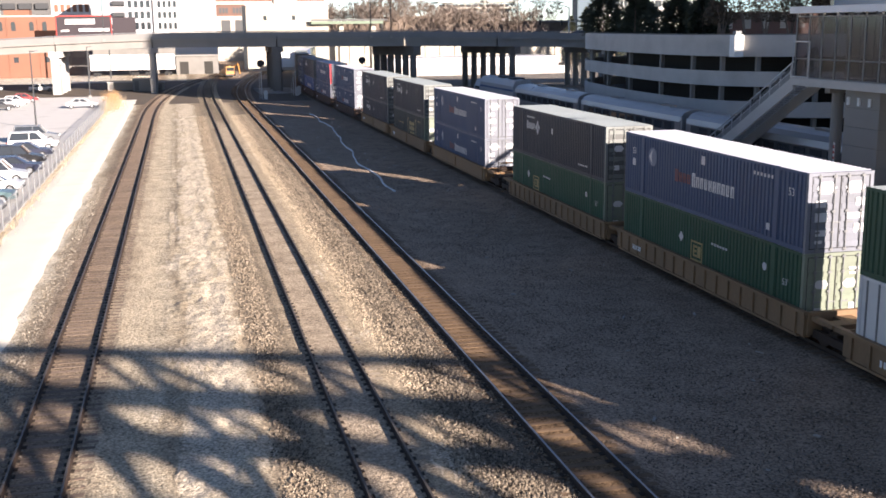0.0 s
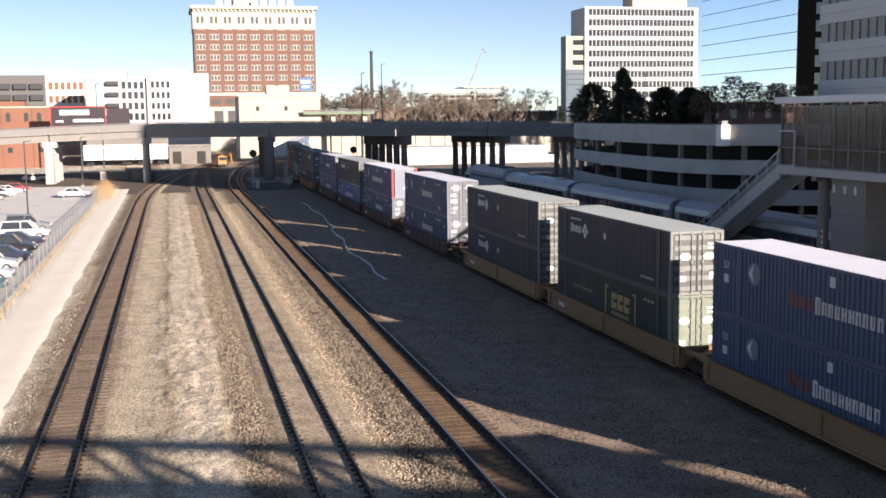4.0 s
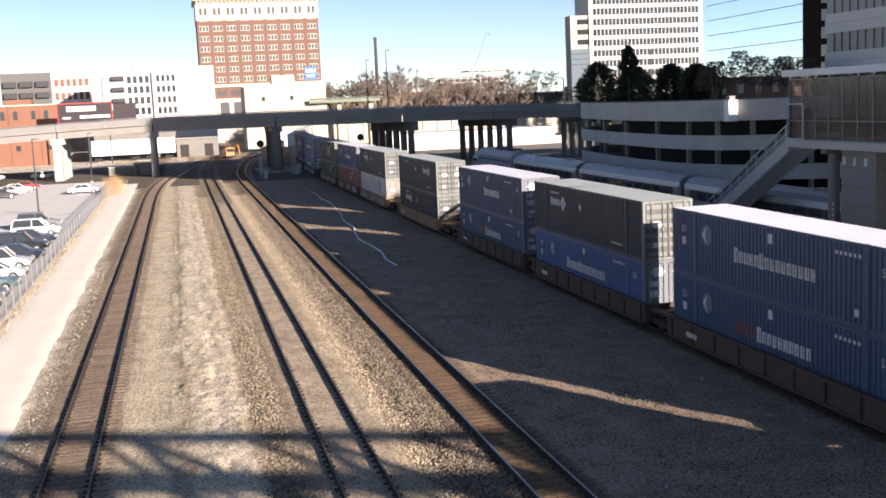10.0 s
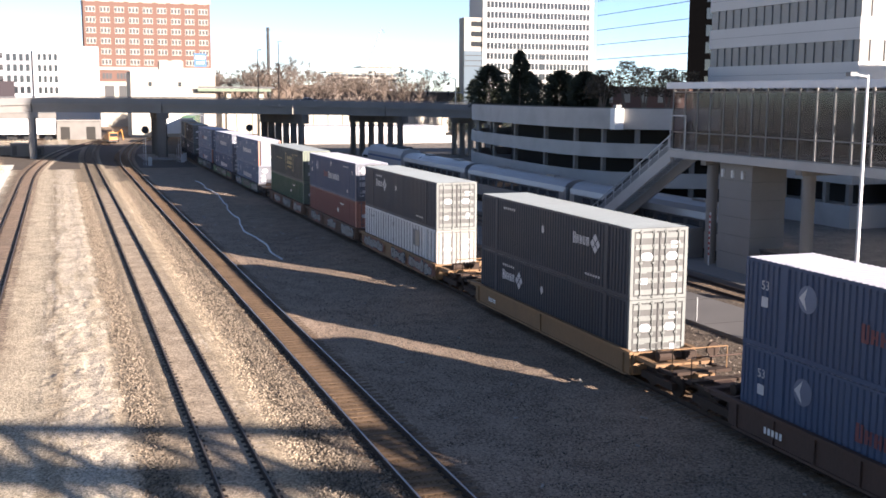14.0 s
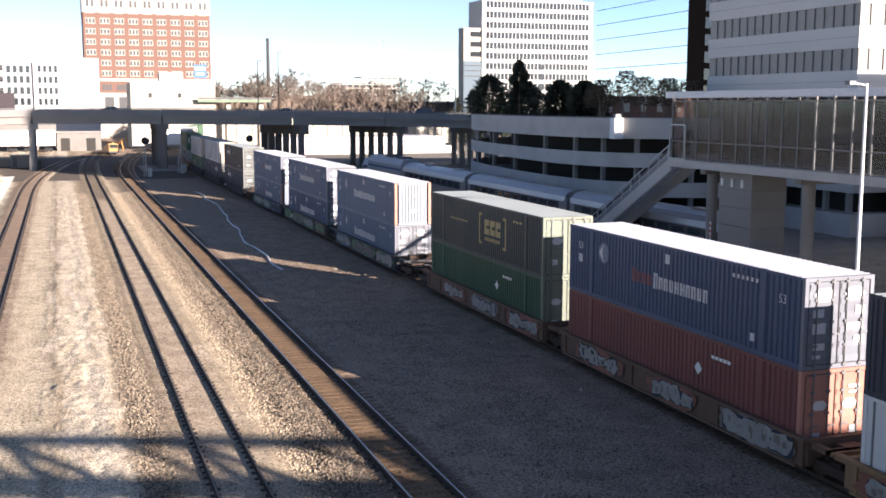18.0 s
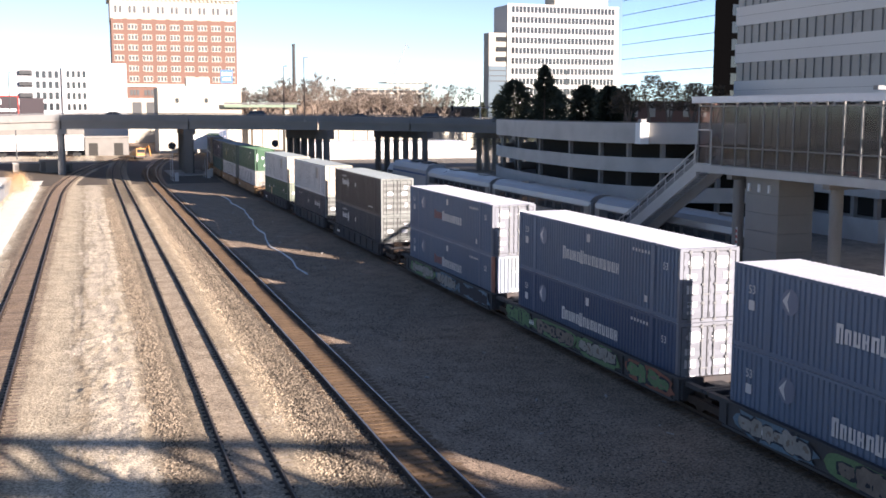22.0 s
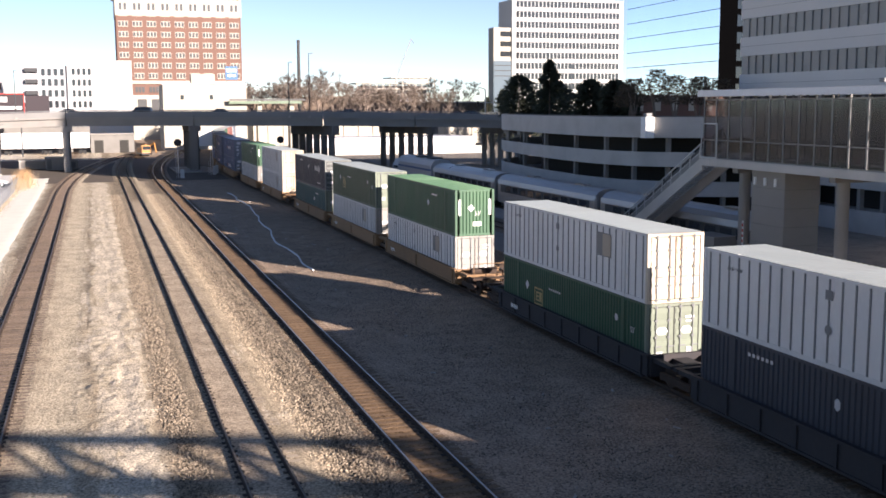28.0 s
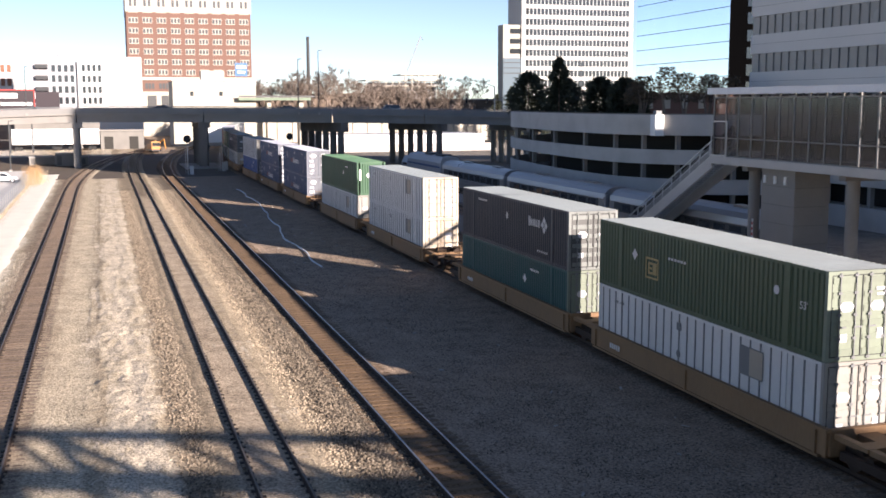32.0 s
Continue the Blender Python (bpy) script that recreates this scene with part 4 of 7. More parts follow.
def build_well(car, front, back, tag):
    """One well of a container car. front, back: length of its end platform; over 3 m it is a coupled end with its own bogie."""
    C = P[car]
    word = {"tan": "dusty yellow", "tan_ribbed": "ribbed ochre", "car_brown": "dark brown", "car_grey": "weathered grey", "car_rust": "rust brown", "car_black": "soot black"}[car]
    root = thing("well_car", f"{word} double-stack well car" + (" with spray-painted sides" if tag else "") + " loaded with containers", "rail car", group="well cars of the train")
    for side in (-1, 1):
        bm = bmesh.new()
        a, b = sorted((side * 1.38, side * 1.46))
        box(bm, a, b, -8.5, 8.5, 0.36, 1.16)
        part("side_sill", bm, C, root)
        bm = bmesh.new()
        box(bm, *sorted((side * 1.34, side * 1.53)), -8.6, 8.6, 1.161, 1.27)
        part("top_chord", bm, C, root)
        bm = bmesh.new()
        box(bm, *sorted((side * 1.34, side * 1.53)), -8.2, 8.2, 0.27, 0.359)
        part("bottom_chord", bm, C, root)
        for k in range(17):
            bm = bmesh.new()
            y = -8.0 + k
            box(bm, *sorted((side * 1.461, side * 1.53)), y - 0.05, y + 0.05, 0.362, 1.158)
            if (k % 2 and car != "tan_ribbed") or (car == "tan" and k % 8):
                bm.free()
                continue
            part("rib", bm, C, root)
        if tag:
            spray(root, side, tag)
        if rngs.random() < 0.8:
            bm = bmesh.new()
            for k in range(5):
                box(bm, *sorted((side * 1.531, side * 1.537)), 6.3 - 0.2 * k, 6.42 - 0.2 * k, 0.62, 0.84)
            part("car_number", bm, M["mark_white"], root, "row of white bars where a number is painted")
    for ya, yb in ((-8.4, -7.2), (-0.5, 0.5), (7.2, 8.4)):
        boxes("well_floor", C, root, (-1.36, 1.36, ya, yb, 0.27, 0.345))
    for end, e in ((-1, front), (1, back)):
        y0, y1 = end * 8.45, end * (8.45 + e)
        bm = bmesh.new()
        ya, yb = sorted((y0, y1))
        box(bm, -1.36, 1.36, *sorted((end * 8.42, end * 8.62)), 0.4, 1.24)
        box(bm, -0.36, 0.36, *sorted((end * 8.62, y1)), 0.70, 1.05)
        part("end_sill", bm, C, root)
        bm = bmesh.new()
        for x in (-1.25, 1.0):
            box(bm, x, x + 0.25, *sorted((end * 8.62, y0 + end * min(1.5, e * 0.8))), 0.95, 1.12)
        box(bm, -1.3, 1.3, *sorted((y0 + end * min(1.5, e * 0.8), y0 + end * (min(1.5, e * 0.8) + 0.3))), 1.0, 1.13)
        part("end_platform", bm, C, root)
        if e > 3.0:
            truck(root, y0 + end * 1.6)
            bm = bmesh.new()
            box(bm, -1.3, 1.3, *sorted((y0 + end * 2.6, y0 + end * 3.0)), 0.98, 1.10)
            for x in (-1.2, 1.1):
                box(bm, x, x + 0.1, *sorted((y0 + end * 0.2, y0 + end * 2.9)), 0.93, 1.05)
            part("walk_grating", bm, M["rust"], root, "rusty grating step")
            bm = bmesh.new()
            for x in (-1.2, 1.2):
                rod(bm, (x, y0 + end * 2.8, 1.0), (x, y0 + end * 2.8, 1.95), 0.025, n=6)
            rod(bm, (-1.2, y0 + end * 2.8, 1.95), (1.2, y0 + end * 2.8, 1.95), 0.025, n=6)
            part("handrail", bm, C, root)
            bm = bmesh.new()
            rod(bm, (0.9, y0 + end * 2.2, 1.05), (0.9, y0 + end * 2.2, 1.75), 0.05, n=6)
            rod(bm, (0.9, y0 + end * 2.24, 1.72), (0.9, y0 + end * 2.34, 1.72), 0.28, n=14)
            part("brake_wheel", bm, M["rust"], root)
            bm = bmesh.new()
            box(bm, -0.17, 0.17, *sorted((y1, y1 + end * 0.55)), 0.66, 0.98)
            box(bm, -0.3, 0.24, *sorted((y1 + end * 0.35, y1 + end * 0.6)), 0.62, 1.0)
            part("coupler", bm, M["rust"], root)
            bm = bmesh.new()
            rod(bm, (-0.7, y0 + end * 0.9, 1.22), (0.3, y0 + end * 0.9, 1.22), 0.2, n=10)
            box(bm, 0.4, 0.9, *sorted((y0 + end * 0.7, y0 + end * 1.2)), 1.06, 1.4)
            part("brake_reservoir", bm, M["rust"], root)
        elif end < 0:
            truck(root, y1)
    return root


rngs = random.Random(5)
# place along the train of each well's near end at the start, upper and lower load, car paint, marks on the car
TRAIN = [
    (-31.0, "dark mark", "dark mark", "tan_ribbed", 0), (-11.0, "blue word", "green square", "tan_ribbed", 0), (13.2, "green square", "white_clean panel", "tan_ribbed", 0),
    (32.6, "blue word", "green square_mid", "tan_ribbed", 0), (51.35, "dark mark", "green square", "tan_ribbed", 0), (74.3, "blue word", "blue word", "tan", 0),
    (93.5, "dark mark 7.2", "csx brackets 7.2", "tan", 0), (112.1, "dark mark", "dark mark", "tan", 0), (134.3, "blue word", "blue word", "car_brown", 0),
    (156.6, "blue_front word_big", "blue word", "car_brown", 0), (176.0, "dark mark", "blue_light word_big", "car_brown", 0), (194.7, "blue word", "blue word", "car_brown", 0),
    (218.5, "dark mark_near", "dark mark", "tan", 0), (242.1, "dark mark", "white_clean panel", "tan", 3), (261.0, "blue word", "red plain", "car_rust", 4),
    (280.0, "csx brackets", "green plain", "car_rust", 5), (303.9, "faded_front word_big", "blue_faded word_big", "car_grey", 6), (323.7, "blue_faded word_big", "blue word_big", "car_grey", 7),
    (343.8, "blue_faded word", "faded_front word", "car_grey", 8), (367.8, "dark_brown mark", "dark mark", "car_black", 0), (388.2, "white panel", "dark mark_near", "car_black", 0),
    (408.6, "white panel", "green square", "car_black", 0), (433.2, "green_front plain", "white_clean panel", "tan", 0), (453.1, "olive square", "white_clean panel", "tan", 0),
    (472.7, "dark mark_near", "teal plain", "tan", 0), (497.6, "white panel", "white panel", "tan", 0), (518.3, "green_front plain", "white_clean panel", "tan", 0),
    (542.9, "blue word", "blue word", "tan", 0), (563.0, "blue word", "blue word", "tan", 0), (583.0, "white_clean panel", "blue_light plain", "tan", 0),
    (607.0, "dark mark", "white panel", "tan", 0), (627.0, "green square", "white panel", "car_brown", 0), (647.0, "red plain", "green square", "tan", 0),
    (671.0, "blue word", "dark mark", "tan", 0), (691.0, "white panel", "green square", "tan", 0), (711.0, "dark mark", "blue_light plain", "car_brown", 0), (735.0, "green square", "red plain", "tan", 0),
]
containers, wells = {}, {}
moving = []  # thing, place of its middle along the train, height


def place_copy(store, key, build, s, z):
    if key not in store:
        store[key] = build()
        ob = store[key]
    else:
        ob = copy_thing(store[key], pose(0, 0, 0))
    moving.append((ob, s, z))


for i, (s, top, low, car, tag) in enumerate(TRAIN):
    gap_front = (s - TRAIN[i - 1][0] - 2 * L2) if i else 8.0
    gap_back = (TRAIN[i + 1][0] - s - 2 * L2) if i + 1 < len(TRAIN) else 8.0
    front = 3.3 if gap_front > 6 else gap_front / 2 - 0.42
    back = 3.3 if gap_back > 6 else gap_back / 2 - 0.42
    place_copy(wells, (car, round(front, 1), round(back, 1), tag), lambda: build_well(car, round(front, 1), round(back, 1), tag), s + L2, 0.0)
    place_copy(containers, low, lambda: build_container(*low.split()), s + L2, 0.35)
    place_copy(containers, top, lambda: build_container(*top.split()), s + L2, 3.27)


def train_way(t):
    return 12.65 * t + 0.02 * t * t - 0.8 * max(0.0, 1.0 - t)

# ---- viaduct ----
VO, VR, VF = Vector((41.9, 195.6, 0)), Vector((0.978, -0.2097, 0)), Vector((0.2097, 0.978, 0))
PROFILE = [(-260, 5.0), (-140, 7.6), (-82, 9.65), (-61, 10.5), (-47, 10.9), (-25, 10.82), (0, 10.65), (23, 10.28), (31, 10.05), (60, 9.4), (120, 8.6)]


def crown(u):
    return float(np.interp(u, [p[0] for p in PROFILE], [p[1] for p in PROFILE]))


def via(u, d, z):
    p = VO + VR * u + VF * d
    return (p.x, p.y, z)


def via_sweep(bm, profile, u0, u1, step=6.0):
    """Profile of (depth, height under the parapet's top)."""
    rings = []
    for u in np.linspace(u0, u1, max(2, int((u1 - u0) / step) + 1)):
        rings.append([bm.verts.new(via(float(u), d, crown(float(u)) + z)) for d, z in profile])
    n = len(profile)
    for a, b in zip(rings, rings[1:]):
        for k in range(n):
            bm.faces.new((a[k], a[(k + 1) % n], b[(k + 1) % n], b[k]))
    bm.faces.new(rings[0][::-1]), bm.faces.new(rings[-1])


viaduct = thing("viaduct", "long grey concrete road viaduct on column bents over the tracks", "bridge", kind="structure")
SPANS = [-260, -200, -150, -110, -85, -65, -47.4, -24.8, -1.5, 15.5, 34, 58, 90, 120]
for a, b in zip(SPANS, SPANS[1:]):
    bm = bmesh.new()
    via_sweep(bm, [(0.0, -1.55), (13.0, -1.55), (13.0, -1.25), (0.0, -1.25)], a + 0.04, b - 0.04)
    part("deck_slab", bm, M["concrete"], viaduct)
    for d in (0.7, 4.3, 8.2, 12.0):
        bm = bmesh.new()
        via_sweep(bm, [(d - 0.3, -2.85), (d + 0.3, -2.85), (d + 0.3, -1.551), (d - 0.3, -1.551)], a + 0.12, b - 0.12)
        part("girder", bm, M["concrete"], viaduct)
    for d in (0.02, 12.7):
        bm = bmesh.new()
        via_sweep(bm, [(d, -1.249), (d + 0.28, -1.249), (d + 0.2, -0.25), (d + 0.04, -0.25)], a + 0.03, b - 0.03)
        part("parapet", bm, M["parapet"], viaduct)
        bm = bmesh.new()
        via_sweep(bm, [(d + 0.05, -0.12), (d + 0.19, -0.12), (d + 0.19, 0.0), (d + 0.05, 0.0)], a + 0.03, b - 0.03)
        part("rail", bm, M["paint_grey"], viaduct)
bm = bmesh.new()
via_sweep(bm, [(0.32, -1.249), (12.66, -1.249), (12.66, -1.2), (0.32, -1.2)], -260, 120)
part("roadway", bm, M["asphalt"], viaduct)


def bent(u, cols, width, slope, first=0.9, cap=1.0, mat=None, face=1.0):
    """A row of columns under a cap; slope: how far the row runs sideways per metre of depth."""
    mat = mat or M["concrete"]
    z = crown(u) - 2.851
    root = thing("bent", "concrete bridge bent with columns and a deep cap", "bridge pier", group="bents of the viaduct")
    bm = bmesh.new()
    a, b = Vector(via(u + 0.9 * slope * -0.4, 0.2, 0)), Vector(via(u + slope * 12.6, 12.8, 0))
    beam(bm, (a.x, a.y, z - cap / 2), (b.x, b.y, z - cap / 2), width * 1.25, cap)
    part("cap", bm, mat, root)
    for k in range(cols):
        d = first + k * (11.4 / max(1, cols - 1))
        p = Vector(via(u + slope * d, d, 0))
        bm = bmesh.new()
        if width > 1.4:
            beam(bm, (p.x, p.y, -0.4), (p.x, p.y, z - cap), face, width, up=VF)
        else:
            rod(bm, (p.x, p.y, -0.4), (p.x, p.y, z - cap), width / 2, n=12)
        part("column", bm, mat, root)


bent(-85, 3, 2.0, -0.2)
bent(-65, 3, 2.0, -0.2, mat=M["concrete_light"], face=1.3)
bent(-47.4, 3, 1.5, -0.23)
# darker concrete on these three: the deck's shade is in the colour
bent(-24.8, 3, 1.7, -0.22, face=1.6, mat=M["concrete_stained_shade"])
bent(0.6, 6, 1.25, -0.62, cap=1.7, mat=M["concrete_stained_shade"])
bent(19.0, 6, 1.2, -0.72, cap=1.25, mat=M["concrete_stained_shade"])
bent(37.0, 6, 1.15, -0.55)
bent(-110, 3, 2.0, 0.0)
p = via(-25.2, 4, 0)
boxes("island", M["concrete"], viaduct, (p[0] - 4.2, p[0] + 2.6, p[1] - 9, p[1] + 8, -0.4, -0.02), label="low concrete island round the pier")

# ---- parking garage ----
garage = thing("parking_garage", "grey concrete parking garage with open decks and a rounded end", "garage", kind="structure")


GARAGE_PLAN = [(72.0, 86.5), (66.0, 88.2), (58.0, 90.4), (52.7, 94.2), (50.5, 98.2), (49.6, 104.5), (50.0, 115.5), (51.2, 126.5), (53.0, 137.0), (56.5, 144.5), (62.0, 148.0), (68.0, 149.5), (75.0, 150.0), (80.0, 149.0)]


def garage_line(off):
    """Smooth plan line of the facade, off metres inside it."""
    pts = [Vector((x, y, 0)) for x, y in GARAGE_PLAN]
    line = []
    for a, b, c, d in zip(pts, pts[1:], pts[2:], pts[3:]):
        for k in range(6):
            f = k / 6
            line.append(0.5 * (2 * b + (c - a) * f + (2 * a - 5 * b + 4 * c - d) * f * f + (3 * b - a - 3 * c + d) * f ** 3))
    out = []
    for k, p in enumerate(line):
        t = (line[min(k + 1, len(line) - 1)] - line[max(k - 1, 0)]).normalized()
        out.append((p.x + t.y * off, p.y - t.x * off))
    return out


def band(z0, z1, off0, off1, mat, name, parent=garage):
    outer, inner = garage_line(off0), garage_line(off1)
    bm = bmesh.new()
    rings = [[bm.verts.new((x, y, z)) for x, y, z in ((*o, z0), (*i, z0), (*i, z1), (*o, z1))] for o, i in zip(outer, inner)]
    for a, b in zip(rings, rings[1:]):
        for k in range(4):
            bm.faces.new((a[k], a[(k + 1) % 4], b[(k + 1) % 4], b[k]))
    bm.faces.new(rings[0][::-1]), bm.faces.new(rings[-1])
    return part(name, bm, mat, parent)


for z0, z1 in ((8.20, 10.21), (5.37, 6.79), (2.5, 3.95), (-0.35, 1.1)):
    band(z0, z1, 0.0, 0.3, M["concrete_light"], "facade_band")
band(10.0, 10.32, 0.302, 0.8, M["concrete_dark"], "planter_edge")
for z in (8.21, 5.38, 2.51):
    band(z, z + 0.3, 0.304, 5.5, M["concrete"], "deck_slab")
# dark sheet that stands for the shade deep inside the decks
band(-0.4, 9.4, 5.6, 5.9, M["shade_and_joint"], "inner_wall")
for k, (x, y) in enumerate(garage_line(0.75)):
    if k % 5 == 1:
        boxes("column", M["concrete"], garage, (x - 0.2, x + 0.2, y - 0.2, y + 0.2, -0.4, 8.2))
for k in (37, 43):
    (x, y) = garage_line(1.2)[k]
    boxes("corbel", M["concrete"], garage, (x - 0.8, x + 0.8, y - 0.5, y + 0.5, 7.7, 8.19))
# added pier; its white paint brightens the sunlit strip on the parapet
boxes("pier", M["white_paint"], garage, (51.3, 52.25, 94.0, 95.0, 8.18, 10.23), label="added pier, painted white to stand for a strip of sunlight")
boxes("pier_cap", M["paint_grey"], garage, (51.5, 52.1, 94.2, 94.8, 10.23, 10.6))
bm = bmesh.new()
plan = garage_line(0.85)
bm.faces.new([bm.verts.new((x, y, 9.62)) for x, y in plan] )
part("roof_garden_soil", bm, M["soil"], garage)

# ---- raised glazed walkway and its stairs ----
WX0, WX1, WY1, WZ0, WZ1 = 40.6, 44.6, 66.1, 7.64, 12.05
walkway = thing("walkway", "glazed grey steel pedestrian walkway raised over a platform", "walkway", kind="structure")
boxes("floor_slab", M["concrete"], walkway, (WX0, WX1, 34, WY1, WZ0 - 0.4, WZ0))
for x0, x1 in ((WX0 - 0.14, WX0 - 0.003), (WX1 + 0.003, WX1 + 0.14)):
    boxes("edge_beam", M["concrete_light"], walkway, (x0, x1, 34, WY1 + 0.1, WZ0 - 0.45, WZ0 + 0.06))
for k in range(9):
    y = WY1 + 0.25 - 3.6 * k
    boxes("roof_rib", M["paint_grey"], walkway, (WX0 - 0.29, WX1 + 0.29, y - 0.08, y, WZ1, WZ1 + 0.14))
    ob = boxes("roof_pane", M["pane_frost"], walkway, (WX0 - 0.29, WX1 + 0.29, y - 3.59, y - 0.09, WZ1 + 0.1, WZ1 + 0.13))
    ob.visible_shadow = False
for d in ((WX0 - 0.36, WX0 - 0.303, 34, WY1 + 0.3, WZ1 - 0.1, WZ1 + 0.33), (WX1 + 0.303, WX1 + 0.36, 34, WY1 + 0.3, WZ1 - 0.1, WZ1 + 0.33), (WX0 - 0.3, WX1 + 0.3, WY1 + 0.303, WY1 + 0.35, WZ1 - 0.1, WZ1 + 0.33)):
    boxes("roof_edge", M["roof_edge"], walkway, d)
for x in (WX0 + 0.03, WX1 - 0.08):
    for k in range(22):
        y = WY1 - 0.05 - 1.52 * k
        boxes("mullion", M["bronze"], walkway, (x - 0.03, x + 0.06, y - 0.06, y + 0.06, WZ0 + 0.002, WZ1 - 0.002))
    for z in (WZ0 + 0.06, WZ0 + 1.3, WZ1 - 0.36):
        boxes("transom", M["bronze"], walkway, (x - 0.015, x + 0.04, 34, WY1, z, z + 0.08))
    for k in range(21):
        y = WY1 - 0.1 - 1.52 * k
        ob = boxes("pane", M["pane"], walkway, (x, x + 0.012, y - 1.41, y - 0.01, WZ0 + 0.15, WZ1 - 0.37))
        ob.visible_shadow = False
for y in (62.5, 52.5, 42.5):
    bm = bmesh.new()
    rod(bm, (41.7, y, 0.1), (41.7, y, WZ0 - 0.8), 0.38, n=18)
    part("column", bm, M["concrete"], walkway)
    boxes("cross_beam", M["concrete"], walkway, (40.9, 44.5, y - 0.3, y + 0.3, WZ0 - 0.8, WZ0 - 0.402))
shaft = thing("elevator_shaft", "square concrete elevator shaft under the walkway", "shaft", kind="structure")
for z in range(6):
    boxes("shaft_panel", M["concrete"], shaft, (41.2, 43.8, 57.4, 60.95, 0.1 + 1.19 * z, 0.1 + 1.19 * z + 1.165))
boxes("shaft_core", M["concrete_dark"], shaft, (41.25, 43.75, 57.45, 60.9, 0.1, WZ0 - 0.41))
for k in range(3):
    boxes("lamp_box", M["mark_white"], shaft, (41.08, 41.19, 58.2 + 1.1 * k, 58.42 + 1.1 * k, 6.2, 6.7))
tagged(boxes("utility_cabinet", M["concrete"], None, (41.0, 42.8, 65.0, 68.2, 0.11, 2.2)), "grey concrete utility enclosure on the platform", "enclosure")
bin_ = thing("dumpster", "black steel dumpster standing on a platform", "dumpster")
boxes("body", M["black"], bin_, (41.0, 42.9, 54.1, 55.9, 0.25, 1.9))
boxes("lid", M["paint_dark"], bin_, (40.95, 42.95, 54.05, 55.95, 1.9, 1.98))
for x in (41.1, 42.7):
    boxes("caster", M["rubber"], bin_, (x, x + 0.12, 54.2, 54.4, 0.12, 0.25))

stairs = thing("stairs", "open grey steel staircase down from the walkway to a platform", "stairs", kind="structure")
SY0, SZ0, SLOPE, SY1 = 66.2, WZ0 - 0.02, 0.535, 79.8
for x in (40.62, 42.6):
    bm = bmesh.new()
    beam(bm, (x, SY0, SZ0 - 0.34), (x, SY1, SZ0 - 0.34 - SLOPE * (SY1 - SY0)), 0.14, 0.82)
    part("stringer", bm, M["concrete_light"], stairs)
    for off, w in ((1.15, 0.07), (0.6, 0.05)):
        bm = bmesh.new()
        beam(bm, (x, SY0, SZ0 + off), (x, SY1, SZ0 + off - SLOPE * (SY1 - SY0)), w, w)
        part("handrail", bm, M["steel_grey"], stairs)
    for k in range(11):
        y = SY0 + 0.3 + 1.3 * k
        z = SZ0 - SLOPE * (y - SY0)
        boxes("baluster", M["steel_grey"], stairs, (x - 0.03, x + 0.03, y - 0.03, y + 0.03, z, z + 1.14))
for x in (40.62, 42.6):
    bm = bmesh.new()
    beam(bm, (x, SY0, SZ0 + 0.34), (x, SY1, SZ0 + 0.34 - SLOPE * (SY1 - SY0)), 0.03, 0.42)
    part("infill_panel", bm, M["paint_grey"], stairs)
for k in range(40):
    y = SY0 + 0.34 * k
    z = SZ0 - SLOPE * (y - SY0)
    boxes("tread", M["concrete"], stairs, (40.7, 42.52, y, y + 0.33, z - 0.06, z))
bm = bmesh.new()
beam(bm, (42.8, SY0 + 0.6, SZ0 + 1.75), (42.8, SY1, SZ0 + 1.75 - SLOPE * (SY1 - SY0 - 0.6)), 0.05, 1.0)
part("side_screen", bm, M["paint_dark"], stairs, "dark mesh screen")
for k in range(10):
    y = SY0 + 0.8 + 1.4 * k
    z = SZ0 + 2.2 - SLOPE * (y - SY0 - 0.6)
    boxes("screen_post", M["steel_grey"], stairs, (42.72, 42.77, y, y + 0.06, z - 1.8, z + 0.1))
for d in ((40.44, 40.5, 64.2, 66.06, WZ0 + 0.1, WZ0 + 0.17), (40.44, 40.5, 64.14, 64.2, WZ0 + 0.07, WZ0 + 2.5), (40.44, 40.5, 66.06, 66.12, WZ0 + 0.07, WZ0 + 2.5), (40.44, 40.5, 64.2, 66.06, WZ0 + 2.43, WZ0 + 2.5)):
    boxes("landing_frame", M["steel_grey"], stairs, d)
bm = bmesh.new()
rod(bm, (41.6, 75.5, 0.1), (41.6, 75.5, 2.3), 0.38, n=12)
part("support", bm, M["concrete"], stairs)

platform = tagged(boxes("platform", M["concrete"], None, (38.9, 42.6, -60, 150, -0.35, 0.12)), "worn pale concrete passenger platform", "platform", kind="structure")
boxes("platform_edge", M["concrete_dark"], platform, (38.6, 38.897, -60, 150, -0.35, 0.13))
apron = tagged(boxes("apron", M["concrete_dark"], None, (30.4, 34.9, -60, 120, -0.35, -0.06)), "smooth grey concrete apron beside a track", "apron", kind="structure")
for k in range(20):
    boxes("apron_joint", M["shade_and_joint"], apron, (30.5, 34.8, -20 + 6 * k, -19.96 + 6 * k, -0.059, -0.054))
for k in range(30):
    rail_post = thing("marker_post", "thin pale steel post at the edge of an apron", "post", (30.6, 16 + 4.4 * k, -0.06), group="apron posts")
    bm = bmesh.new()
    rod(bm, (0, 0, 0), (0, 0, 1.25), 0.03, n=6)
    part("shaft", bm, M["steel_grey"], rail_post)

# ---- silver passenger train ----


